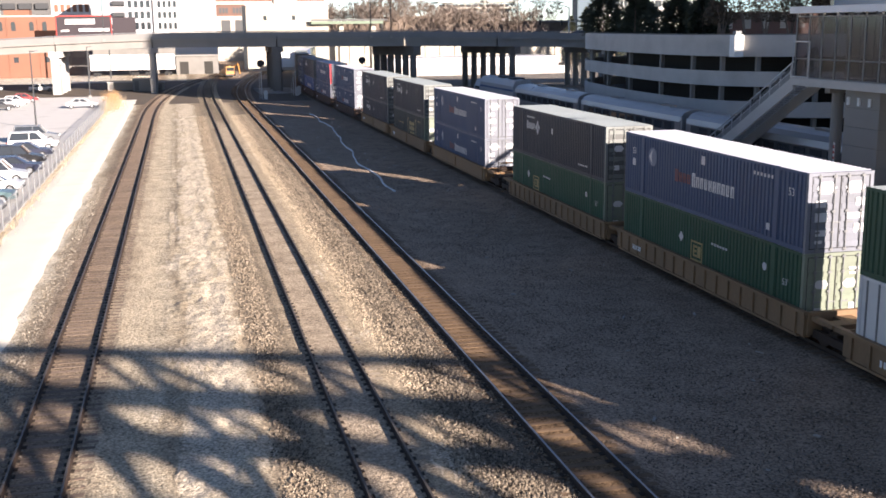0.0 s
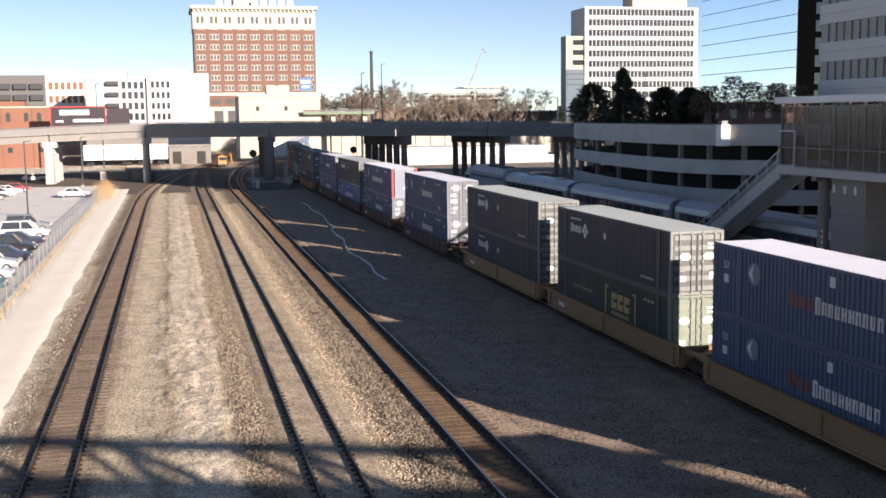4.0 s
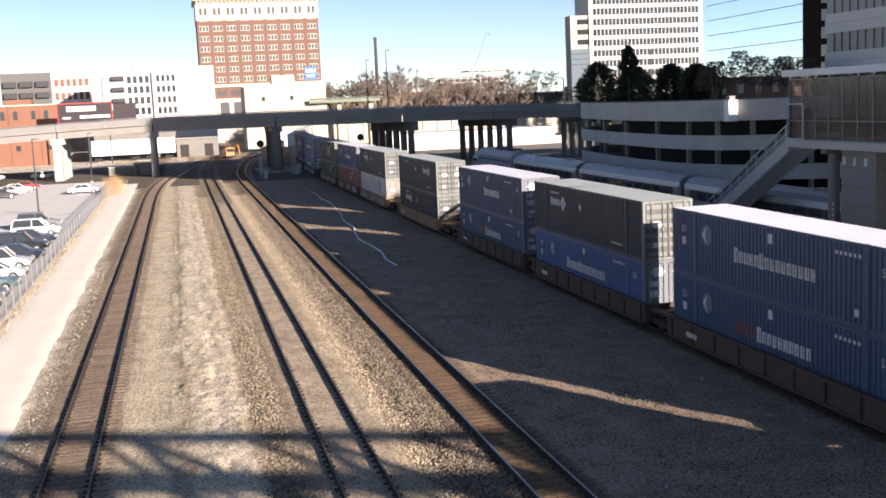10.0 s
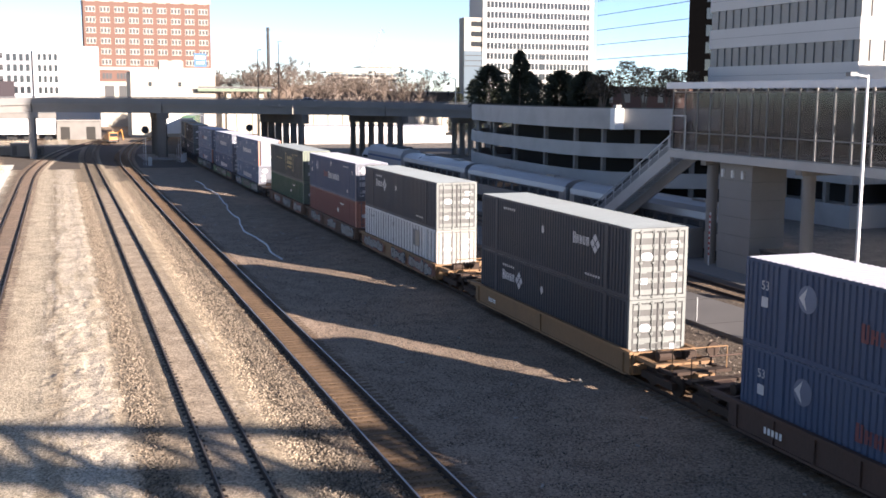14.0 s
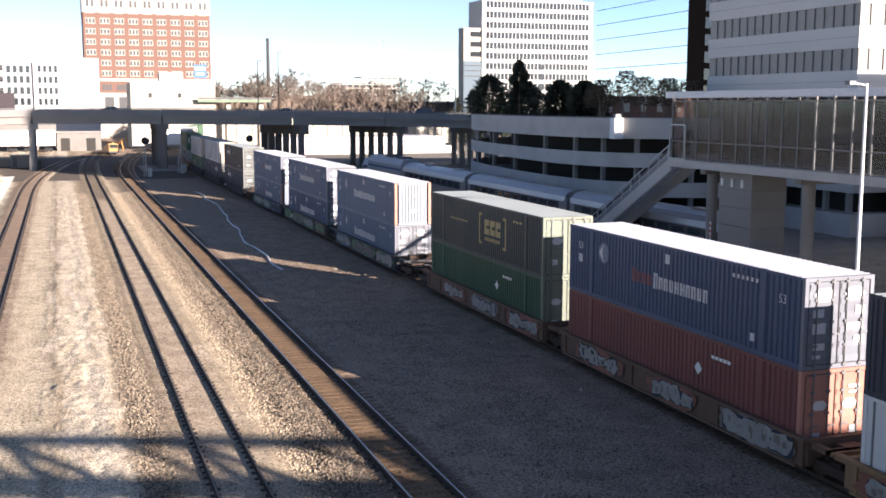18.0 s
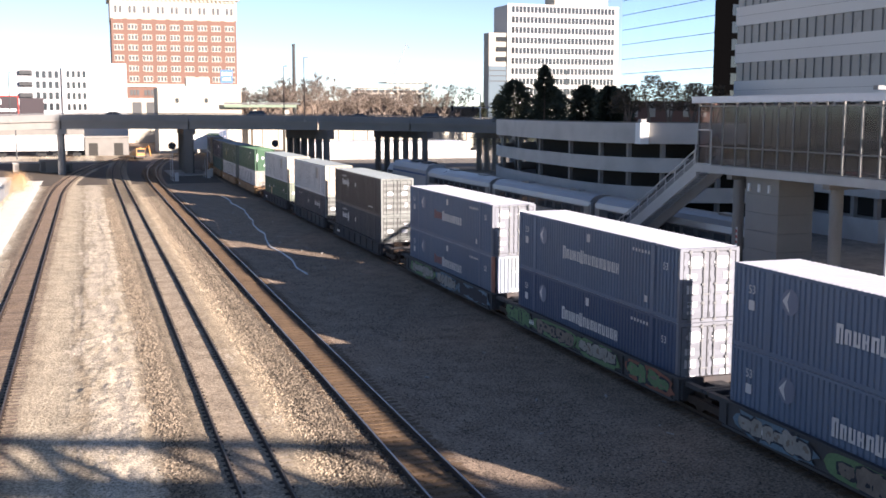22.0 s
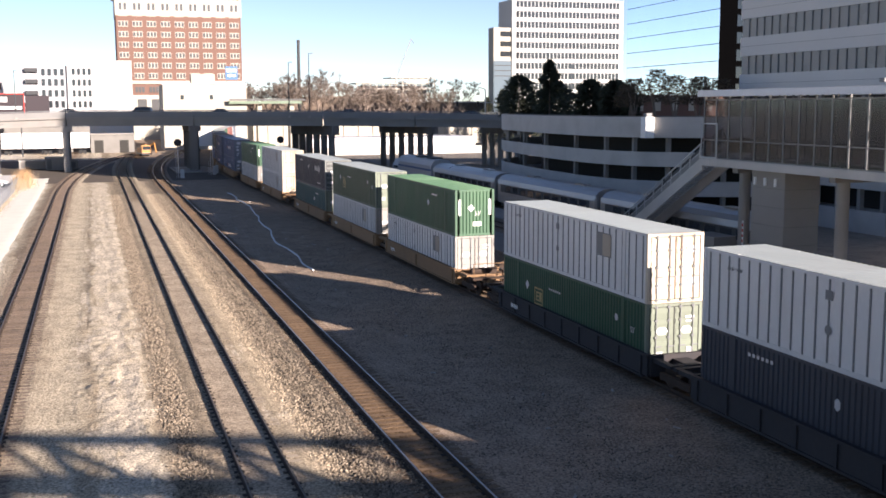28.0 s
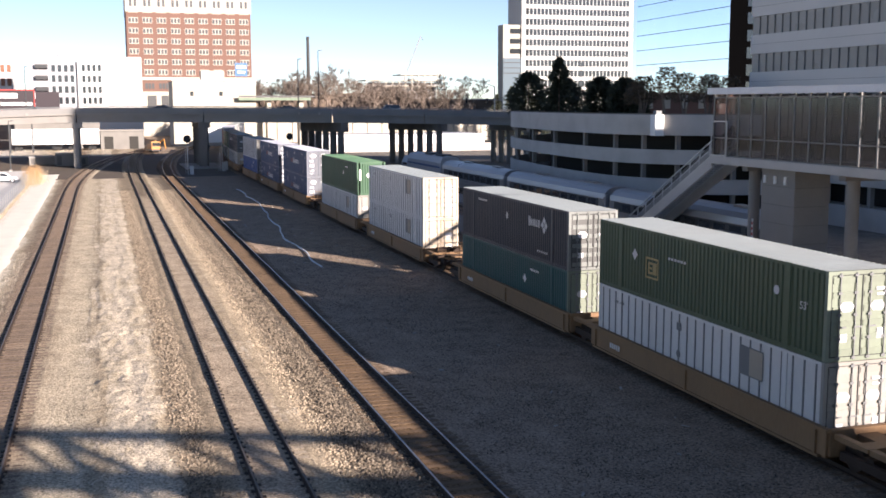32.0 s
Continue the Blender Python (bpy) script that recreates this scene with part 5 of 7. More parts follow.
def coach(y0, y1, x=44.4, label="stainless steel passenger coach standing at a platform"):
    root = thing("passenger_coach", label, "rail car", group="standing passenger train")
    bm = bmesh.new()
    prof = [(-1.5, 0.75), (1.5, 0.75), (1.53, 1.3), (1.53, 2.8), (1.42, 3.25), (1.1, 3.6), (0.6, 3.8), (0, 3.86), (-0.6, 3.8), (-1.1, 3.6), (-1.42, 3.25), (-1.53, 2.8), (-1.53, 1.3)]
    sweep(bm, prof, [(x, y0 + 0.35, 0, 0), (x, y1 - 0.35, 0, 0)])
    part("shell", bm, M["stainless"], root)
    for k in range(8):
        z = 1.25 + 0.09 * k
        boxes("flute", M["stainless"], root, (x - 1.56, x - 1.531, y0 + 0.5, y1 - 0.5, z, z + 0.045))
    n = int((y1 - y0 - 3) / 2.1)
    for k in range(n):
        y = y0 + 2.0 + k * 2.1
        boxes("window", M["dark_glass"], root, (x - 1.56, x - 1.53, y, y + 1.5, 2.0, 2.62))
    boxes("window_band", M["paint_dark"], root, (x - 1.545, x - 1.532, y0 + 1.4, y1 - 1.2, 1.9, 2.74))
    for yy, s in ((y0, 1), (y1, -1)):
        boxes("end_wall", M["paint_dark"], root, (x - 0.6, x + 0.6, *sorted((yy, yy + s * 0.36)), 0.8, 3.3))
        for xa in (x - 1.45, x + 1.2):
            boxes("buffer_frame", M["steel_grey"], root, (xa, xa + 0.25, *sorted((yy + s * 0.1, yy + s * 0.36)), 0.8, 3.2))
        for dy in (2.2, 4.6):
            bm = bmesh.new()
            rod(bm, (x - 0.9, yy + s * dy, 0.46), (x + 0.9, yy + s * dy, 0.46), 0.46, n=16)
            part("wheelset", bm, M["rust"], root)
    boxes("underframe", M["shade_and_joint"], root, (x - 1.3, x + 1.3, y0 + 0.6, y1 - 0.6, 0.3, 0.749))
    boxes("roof_vent", M["stainless"], root, (x - 0.35, x + 0.35, y0 + 5, y0 + 7, 3.8, 3.98))
    boxes("roof_vent", M["stainless"], root, (x - 0.35, x + 0.35, y1 - 8, y1 - 6, 3.8, 3.98))
    return root


for a, b in ((87.4, 112.5), (113.1, 136.7), (61.6, 86.8)):
    coach(a, b)
loco = thing("locomotive", "grey and blue diesel locomotive heading a passenger train", "locomotive", group="standing passenger train")
bm = bmesh.new()
sweep(bm, [(-1.5, 0.9), (1.5, 0.9), (1.5, 3.4), (1.1, 4.1), (0, 4.3), (-1.1, 4.1), (-1.5, 3.4)], [(44.4, 137.3, 0, 0), (44.4, 153.5, 0, 0)])
part("body", bm, M["loco_grey"], loco)
bm = bmesh.new()
sweep(bm, [(-1.45, 0.9), (1.45, 0.9), (1.45, 2.6), (0.9, 3.6), (-0.9, 3.6), (-1.45, 2.6)], [(44.4, 153.5, 0, 0), (44.4, 157.0, 0, 0)])
part("nose", bm, M["loco_grey"], loco)
boxes("windscreen", M["dark_glass"], loco, (42.9, 42.949, 154.0, 156.2, 2.3, 2.62))
boxes("stripe", M["loco_blue"], loco, (42.87, 42.899, 137.4, 153.4, 2.7, 2.95))
boxes("roof_fan", M["paint_dark"], loco, (43.7, 45.1, 139, 142, 4.2, 4.45))
boxes("roof_fan", M["paint_dark"], loco, (43.7, 45.1, 144, 147, 4.2, 4.45))
boxes("fuel_tank", M["paint_dark"], loco, (43.1, 45.7, 142, 148, 0.25, 0.899))
for y in (139, 141.5, 150, 152.5):
    bm = bmesh.new()
    rod(bm, (43.5, y, 0.5), (45.3, y, 0.5), 0.5, n=16)
    part("wheelset", bm, M["rust"], loco)
CURVES["e"], CURVES["f"] = (44.4, 400.0, 5000.0), (37.3, 400.0, 5000.0)
track("e", "platform track under a silver passenger train", M["tie_rust"], 260, 0)
spare_track = track("f", "empty platform track beside the container train", M["tie_rust"], 260, 0)

# ---- buildings ----


def building(label, x0, x1, y0, y1, top, wall, base=-0.4, cat="building"):
    root = thing("building", label, cat)
    boxes("wall", wall, root, (x0, x1, y0, y1, base, top))
    return root


def windows(root, mat, face, at, us, zs, w, h, name="window", trim=None):
    """Windows on one face: south (y = at) or west (x = at); us, zs: lower left corners."""
    bm = bmesh.new()
    if face == "south":
        box(bm, 0, w, -0.06, 0.0, 0, h)
    else:
        box(bm, -0.06, 0.0, 0, w, 0, h)
    me = mesh_of(bm, name, mat)
    sill = None
    if trim:
        bm = bmesh.new()
        if face == "south":
            box(bm, -0.15, w + 0.15, -0.2, 0.0, -0.35, -0.002)
        else:
            box(bm, -0.2, 0.0, -0.15, w + 0.15, -0.35, -0.002)
        sill = mesh_of(bm, "sill", trim)
    for z in zs:
        for u in us:
            ob = new(name, me)
            ob.parent = root
            ob.location = (u, at - 0.002, z) if face == "south" else (at - 0.002, u, z)
            if sill:
                o2 = new("sill", sill)
                o2.parent = ob


# brown hotel with pale crown and base
hotel = building("tall brown brick hotel with a white terracotta crown", 9.6, 53.0, 400, 424, 50.0, M["brick_brown"])
boxes("crown", M["terracotta"], hotel, (9.4, 53.2, 399.8, 424.2, 43.4, 50.4))
boxes("cornice", M["terracotta"], hotel, (8.6, 54.0, 398.8, 425, 50.4, 51.6))
boxes("base", M["terracotta"], hotel, (9.5, 53.1, 399.85, 424, -0.4, 15.6))
boxes("base_band", M["terracotta"], hotel, (9.4, 53.2, 399.5, 399.84, 19.6, 20.7))
for k in range(30):
    boxes("bracket", M["terracotta"], hotel, (9.6 + 1.46 * k, 10.2 + 1.46 * k, 399.1, 399.79, 49.6, 50.39))
ux = [9.6 + 4.82 * k + 0.85 for k in range(9)]
windows(hotel, M["terracotta"], "south", 400, [u - 0.12 for u in ux], [21.4 + 3.62 * j for j in range(7)], 3.3, 2.0, "window_surround")
for k in range(3):
    windows(hotel, M["pane_hotel"], "south", 399.92, [u + 1.12 * k for u in ux], [21.65 + 3.62 * j for j in range(7)], 0.78, 1.5)
windows(hotel, M["pane_hotel"], "south", 399.8, [u + 1.6 * k + 0.3 for u in ux for k in range(2)], [45.3], 0.9, 2.4)
windows(hotel, M["pane_hotel"], "south", 399.85, [11 + 4.82 * k for k in range(9)], [9.2], 3.2, 5.0)
windows(hotel, M["pane_hotel"], "south", 399.85, [u + 1.12 * k for u in ux for k in range(3)], [16.6], 0.86, 1.9)
for k in range(9):
    boxes("roof_sign", M["steel_grey"], hotel, (18 + 3.2 * k, 20.2 + 3.2 * k, 404, 404.3, 51.7, 54.0 + (k % 3) * 0.8))
boxes("roof_house", M["terracotta"], hotel, (24, 32, 408, 416, 51.6, 55))

white = building("plain white painted warehouse with rows of small windows", -6.5, 12.4, 350, 370, 25.6, M["white_wall"])
boxes("parapet", M["white_wall"], white, (-3, 6, 349.8, 352, 25.6, 27.0))
windows(white, M["dark_glass"], "south", 350, [-5.2 + 1.55 * k for k in range(4)], [11.3, 14.6, 17.9, 21.2], 0.95, 2.0)
grey_wing = building("grey-white narrow warehouse wing with tall windows", -15.0, -6.6, 351, 368, 24.0, M["white_grey"])
windows(grey_wing, M["dark_glass"], "south", 351, [-14.0 + 1.8 * k for k in range(4)], [11.3, 14.6, 17.9, 21.0], 1.1, 2.1)
back = building("brick and white apartment block with balconies", -24.0, -14.5, 415, 430, 29.3, M["white_grey"])
for k in range(4):
    boxes("balcony", M["paint_dark"], back, (-22.0, -15.5, 413.4, 414.99, 12 + 4.0 * k, 13.4 + 4.0 * k))
cream = building("cream rendered low building with a stepped roofline", 18.6, 41.0, 302, 320, 17.4, M["cream"])
boxes("stepped_wall", M["cream"], cream, (26.2, 32.5, 301.8, 306, 17.4, 20.2))
boxes("coping", M["white_wall"], cream, (18.4, 26.1, 301.7, 302.2, 17.4, 17.8), (32.6, 41.2, 301.7, 302.2, 17.4, 17.8))
windows(cream, M["dark_glass"], "south", 302, [23.2, 31.0], [13.4], 0.9, 1.2)
sign = thing("rooftop_sign", "blue and white sign board on a rooftop frame", "sign")
boxes("board", M["sign_blue"], sign, (35.6, 38.9, 303.2, 303.4, 18.8, 22.4))
boxes("lettering", M["mark_white"], sign, (35.9, 38.6, 303.15, 303.19, 20.9, 21.7), (36.2, 38.3, 303.15, 303.19, 19.6, 20.2))
boxes("frame", M["paint_grey"], sign, (35.8, 35.95, 303.2, 303.6, 17.4, 18.8), (38.5, 38.65, 303.2, 303.6, 17.4, 18.8))

brick = building("low red brick warehouse with arched windows", -100, -28.3, 286, 300, 14.6, M["brick_red"])
boxes("coping", M["cream"], brick, (-100.2, -28.1, 285.7, 286.2, 14.6, 15.0))
ux = [-31.4 - 3.62 * k - (0.0 if k % 2 else 0.6) for k in range(18)]
windows(brick, M["dark_glass"], "south", 286, ux, [11.3], 1.0, 1.7)
windows(brick, M["dark_glass"], "south", 286, ux[::2], [3.6], 1.1, 1.3)
for u in ux:
    bm = bmesh.new()
    rod(bm, (u + 0.5, 285.93, 13.0), (u + 0.5, 285.998, 13.0), 0.5, n=12)
    part("arch_light", bm, M["dark_glass"], brick)
for k in range(10):
    boxes("pilaster", M["brick_red"], brick, (-33.2 - 7.24 * k, -32.9 - 7.24 * k, 285.85, 285.998, 0, 14.5))
boxes("roof_house", M["brick_red"], brick, (-50, -44, 288, 293, 14.6, 16.6), (-41, -35, 288, 293, 14.6, 16.3))
board = thing("billboard", "dark billboard with a red frame and pale writing", "billboard")
boxes("panel", M["board_dark"], board, (-27.6, -15.2, 275.0, 275.25, 9.9, 14.5))
boxes("frame", M["mark_red"], board, (-27.8, -15.0, 274.9, 275.3, 14.5, 14.75), (-27.8, -15.0, 274.9, 275.3, 9.65, 9.9), (-27.8, -27.6, 274.9, 275.3, 9.9, 14.5), (-15.2, -15.0, 274.9, 275.3, 9.9, 14.5))
boxes("lettering", M["mark_white"], board, (-25.6, -18.8, 274.92, 274.98, 12.7, 13.9), (-22.6, -15.6, 274.92, 274.98, 11.0, 11.7), (-26.6, -24.8, 274.92, 274.98, 11.0, 11.4))
boxes("backstay", M["board_dark"], board, (-14.8, -9.5, 275.0, 276.5, 9.6, 14.2))
for x in (-26, -21, -16):
    boxes("post", M["paint_dark"], board, (x - 0.15, x + 0.15, 275.3, 275.6, -0.3, 9.9))
balc = building("grey apartment block with dark recessed balconies", -66, -47.2, 455, 475, 29.3, M["grey_render"])
for j in range(3):
    for k in range(3):
        boxes("balcony", M["paint_dark"], balc, (-65 + 6.1 * k, -60.2 + 6.1 * k, 453.6, 454.99, 15.2 + 4.3 * j, 17.4 + 4.3 * j))
pink = building("white apartment block with brick-framed windows", -47.1, -32.8, 455, 475, 29.0, M["white_wall"])
windows(pink, M["brick_red"], "south", 455, [-46 + 2.3 * k for k in range(6)], [14.0, 18.3, 23.6], 1.5, 2.9)
boxes("roof_house", M["white_wall"], pink, (-47, -38, 458, 470, 29, 31.5))
orange = building("orange brick tower with pale top storey", -125, -83, 515, 540, 40.0, M["brick_orange"])
boxes("crown", M["terracotta"], orange, (-125.3, -82.7, 514.7, 540, 37.5, 40.6))
windows(orange, M["cream"], "south", 515, [-92 + 2.2 * k for k in range(4)], [16 + 4.4 * k for k in range(5)], 0.9, 2.0)

tower = building("white office slab with rows of small dark windows", 147.6, 192.6, 372, 386, 49.8, M["tower_panel"])
boxes("roof_house", M["cream"], tower, (168, 190, 376, 385, 49.8, 56))
windows(tower, M["dark_glass"], "south", 372, [149.2 + 1.5 * k for k in range(28)], [17.3 + 3.72 * j for j in range(9)], 1.2, 2.28)
for j in range(10):
    boxes("floor_band", M["tower_panel"], tower, (147.5, 192.7, 371.9, 371.998, 19.6 + 3.72 * j - 3.72, 20.4 + 3.72 * j - 3.72))
side_block = building("cream office block with a blue-grey glazed base", 140.6, 147.6, 372.6, 378, 39.6, M["cream"])
for j in range(3):
    boxes("window_strip", M["dark_glass"], side_block, (143.2, 147.5, 372.53, 372.598, 29.2 + 3.6 * j, 31.0 + 3.6 * j))
boxes("glazed_base", M["blue_glaze"], side_block, (140.5, 147.55, 372.3, 372.52, 8, 27.6))
for j in range(3):
    boxes("glazing_rail", M["paint_dark"], side_block, (140.5, 147.55, 372.2, 372.298, 22 + 1.9 * j, 22.3 + 1.9 * j))

mirror = thing("building", "glass office building with a mirrored blue facade", "building", (156.8, 249.2, -0.4), -2.5)
boxes("wall", M["cladding"], mirror, (0.2, 19, 0.2, 56.0, 0, 54))
for j in range(9):
    boxes("glass_band", M["glass_mirror"], mirror, (0, 0.19, 0, 56.0, 14.3 + 4.47 * j, 18.6 + 4.47 * j))
    boxes("corner_glass", M["glass_black"], mirror, (5.4, 8.3, 0, 0.19, 14.3 + 4.47 * j, 17.2 + 4.47 * j))
office = thing("building", "grey concrete office block with long window strips", "building")
boxes("core", M["office_glass"], office, (66.14, 129.5, 77.54, 100.46, 12.61, 51.5))
# dark box that stands for the shade behind the open deck bands
boxes("lower_core", M["shade_and_joint"], office, (68.2, 129.5, 79.4, 100.46, -0.4, 12.6))
for z0, z1 in ((-0.4, 1.8), (3.74, 5.6), (7.6, 9.5)):
    boxes("deck_band", M["concrete_light"], office, (66.05, 130, 77.45, 100.5, z0, z1))
for k in range(8):
    boxes("pillar", M["concrete"], office, (66.3, 66.75, 78.0 + 3.1 * k, 78.45 + 3.1 * k, -0.35, 12.59))
for j in range(10):
    z = 12.6 + 3.86 * j
    boxes("spandrel", M["office_grey"], office, (66.0, 130, 77.4, 100.6, z, z + 1.95))
for j in range(9):
    z = 14.55 + 3.86 * j
    for k in range(17):
        boxes("mullion", M["paint_grey"], office, (66.03, 66.138, 78.3 + 1.3 * k, 78.37 + 1.3 * k, z + 0.002, z + 1.905))
    for k in range(10):
        boxes("mullion", M["paint_grey"], office, (67.2 + 1.6 * k, 67.27 + 1.6 * k, 77.43, 77.538, z + 0.002, z + 1.905))
for j in range(10):
    z = 12.6 + 3.86 * j
    boxes("panel_joint", M["concrete"], office, (65.992, 65.999, 77.5, 100.5, z + 0.97, z + 1.0))
boxes("podium", M["office_grey"], office, (70.2, 100, 60, 77.3, -0.4, 9))
# three blocks added out of view to block the sun, save one slot
stair_shade_block = building("unseen block added to shade the walkway and stairs", 63.5, 76.0, 10.5, 49.6, 25.0, M["office_grey"])
slot_shade_tower = building("unseen slim tower added to narrow the sun on the garage", 89.5, 91.6, 27.7, 30.9, 42.0, M["office_grey"])
deck_shade_block = building("unseen low block added to shade the lower garage decks", 76.1, 89.4, 36, 49.4, 23.2, M["office_grey"])
for block, x0, x1, y0, y1, top in ((stair_shade_block, 63.5, 76.0, 10.5, 49.6, 25), (deck_shade_block, 76.1, 89.4, 36, 49.4, 23)):
    for j in range(int(top / 4) - 1):
        z = 3.2 + 3.9 * j
        boxes("window_strip", M["dark_glass"], block, (x0 - 0.05, x0 - 0.003, y0 + 1.5, y1 - 1.5, z, z + 1.7))
        boxes("window_strip", M["dark_glass"], block, (x0 + 1.5, x1 - 1.5, y0 - 0.05, y0 - 0.003, z, z + 1.7))
    boxes("roof_edge", M["concrete_dark"], block, (x0 + 0.3, x1 - 0.3, y0 + 0.3, y1 - 0.3, top + 0.01, top + 0.4))
for x, y in ((41.05, 61.6), (44.0, 55.6)):
    post = thing("marker_board", "upright board with red and white warning dashes", "warning board", (x, y, 0.12))
    boxes("board", M["mark_white"], post, (-0.03, 0.0, -0.07, 0.07, 0.0, 3.6))
    for k in range(8):
        boxes("red_dash", M["mark_red"], post, (-0.04, -0.031, -0.08, 0.08, 0.7 + 0.36 * k, 0.88 + 0.36 * k))

# ---- footbridge with a steel truss, behind the eye ----
BD, BN = Vector((0.935, -0.354, 0)), Vector((0.354, 0.935, 0))
footbridge = thing("footbridge", "old steel truss footbridge over the tracks", "bridge", kind="structure")


def fb(s, n, z):
    p = BD * s + BN * n
    return (p.x, p.y, z)


bm = bmesh.new()
beam(bm, fb(-45, -2.9, 9.55), fb(70, -2.9, 9.55), 5.0, 0.5)
part("deck", bm, M["concrete"], footbridge)
for n in (-0.62, -5.2):
    for z, h, w in ((15.75, 0.5, 0.4), (12.1, 0.8, 0.2), (9.4, 0.8, 0.3)):
        bm = bmesh.new()
        beam(bm, fb(-45, n, z), fb(70, n, z), w, h + (0.35 if n < -1 and z > 15 else 0.0))
        part("chord", bm, M["paint_dark"], footbridge)
    for k in range(19):
        s = 27.4 - 6.1 * 8 + 6.1 * k
        bm = bmesh.new()
        beam(bm, fb(s, n, 9.6), fb(s, n, 15.7), 0.34, 0.34)
        part("post", bm, M["paint_dark"], footbridge)
        for a, b in (((s, 15.7), (s - 6.1, 9.7)), ((s - 2.0, 15.6), (s - 3.2, 12.2))):
            bm = bmesh.new()
            beam(bm, fb(a[0], n, a[1]), fb(b[0], n, b[1]), 0.26, 0.28 if a[0] != s else 0.42)
            part("diagonal", bm, M["paint_dark"], footbridge)
for s in (-45, 14, 70):
    for n in (-0.7, -5.1):
        bm = bmesh.new()
        p = fb(s, n, 0)
        rod(bm, (p[0], p[1], -0.4), (p[0], p[1], 9.3), 0.5, n=10)
        part("pier", bm, M["concrete"], footbridge)

# ---- chain-link fence ----
fence = thing("fence", "low galvanised chain-link fence along a parking lot", "fence", kind="structure")
bm = bmesh.new()
for k in range(-13, 28):
    for d in (1, -1):
        y0, z0 = 0.11 * k, 0.05 if d > 0 else 1.45
        y1, z1 = y0 + 1.4, 1.45 if d > 0 else 0.05
        ya, yb = max(0.0, y0), min(3.0, y1)
        if yb - ya < 0.05:
            continue
        za = z0 + (ya - y0) * d
        zb = z0 + (yb - y0) * d
        vs = [bm.verts.new(c) for c in ((0, ya, za - 0.008), (0, yb, zb - 0.008), (0, yb, zb + 0.008), (0, ya, za + 0.008))]
        bm.faces.new(vs)
web = mesh_of(bm, "wire_mesh", M["steel_grey"])
bm = bmesh.new()
rod(bm, (0, 0, -0.3), (0, 0, 1.55), 0.035, n=6)
post_me = mesh_of(bm, "post", M["steel_grey"])
bm = bmesh.new()
rod(bm, (0, 0.03, 1.48), (0, 2.97, 1.48), 0.022, n=6)
rail_me = mesh_of(bm, "top_rail", M["steel_grey"])
for k in range(46):
    for nm, me in (("post", post_me), ("wire_mesh", web), ("top_rail", rail_me)):
        ob = new(nm, me)
        ob.parent, ob.location = fence, (-10.65, 34 + 3.0 * k, -0.22)
tagged(boxes("fence_kerb", M["concrete_light"], None, (-11.0, -10.72, 30, 172, -0.4, -0.12)), "low pale concrete kerb under a fence", "kerb", kind="structure")


# ---- gravel road and parking lot ----
bm = bmesh.new()
rows = []
for k in range(150):
    y = 10 + 1.2 * k
    xa = -10.35 + 0.35 * noise.noise((0.3 * y, 1.0, 0))
    xb = -6.95 + 0.2 * noise.noise((0.22 * y, 5.0, 0)) + 0.10 * noise.noise((1.1 * y, 7.0, 0))
    rows.append([bm.verts.new((xa + (xb - xa) * f, y, -0.212 + (0.02 * noise.noise((f * 3, 0.2 * y, 2)) if 0 < f < 1 else -0.06))) for f in (0, 0.06, 0.3, 0.5, 0.7, 0.94, 1)])
for a, b in zip(rows, rows[1:]):
    for k in range(6):
        bm.faces.new((a[k], a[k + 1], b[k + 1], b[k]))
tagged(part("gravel_road", bm, M["pale_road"], smooth=True), "pale packed gravel service road beside a siding", "road", kind="structure")
tagged(boxes("parking_lot", M["lot"], None, (-78, -11.02, 15, 201, -0.4, -0.235)), "sun-bleached paved parking lot behind a fence", "parking lot", kind="structure")

# ballast sheet laid to darken the shaded ground about the viaduct
yard = bmesh.new()
rows = []
for k in range(60):
    y = 176 + 1.3 * k
    xa = (-10.4 if y < 201 else -58.0) + 0.8 * noise.noise((0.2 * y, 0, 4))
    rows.append([yard.verts.new((xa + (34.0 - xa) * f, y + 1.2 * noise.noise((6 * f, 0.3 * y, 1)), -0.226 + 0.02 * noise.noise((8 * f, 0.5 * y, 2)))) for f in (0, 0.2, 0.4, 0.6, 0.8, 1)])
for a, b in zip(rows, rows[1:]):
    for k in range(5):
        yard.faces.new((a[k], a[k + 1], b[k + 1], b[k]))
tagged(part("yard_ballast", yard, M["yard_shade"], smooth=True), "yard throat ballast under a viaduct, coloured darker to deepen its shade", "ballast", kind="structure")
for x, y, w, d, h in ((-8.6, 214, 3.4, 2.2, 2.3), (-4.4, 216, 1.6, 1.4, 1.6), (-13.5, 219, 4.6, 2.0, 1.5)):
    hut = thing("relay_cabinet", "grey concrete equipment cabinet under a viaduct", "cabinet", (x, y, -0.23), group="cabinets under the viaduct")
    boxes("body", M["concrete"], hut, (0, w, 0, d, 0, h))
    boxes("lid", M["concrete_light"], hut, (-0.1, w + 0.1, -0.1, d + 0.1, h, h + 0.15))
    boxes("hatch", M["concrete_dark"], hut, (0.3, 1.1, -0.04, -0.001, 0.2, h - 0.3))

# ---- cars ----
CARP = {n: material(n + "_car_paint", c, 0.3, 0.0, 0.06, 1, 8, 0.0, spec=0.6) for n, c in {"white": (0.75, 0.75, 0.74), "black": (0.018, 0.018, 0.02), "navy": (0.03, 0.035, 0.06), "silver": (0.45, 0.46, 0.47), "grey": (0.16, 0.17, 0.18), "teal": (0.10, 0.16, 0.17), "red": (0.30, 0.03, 0.03), "blue": (0.05, 0.10, 0.25)}.items()}
M["lamp_lens"] = glass("lamp_lens", (0.7, 0.7, 0.68), 0.1)
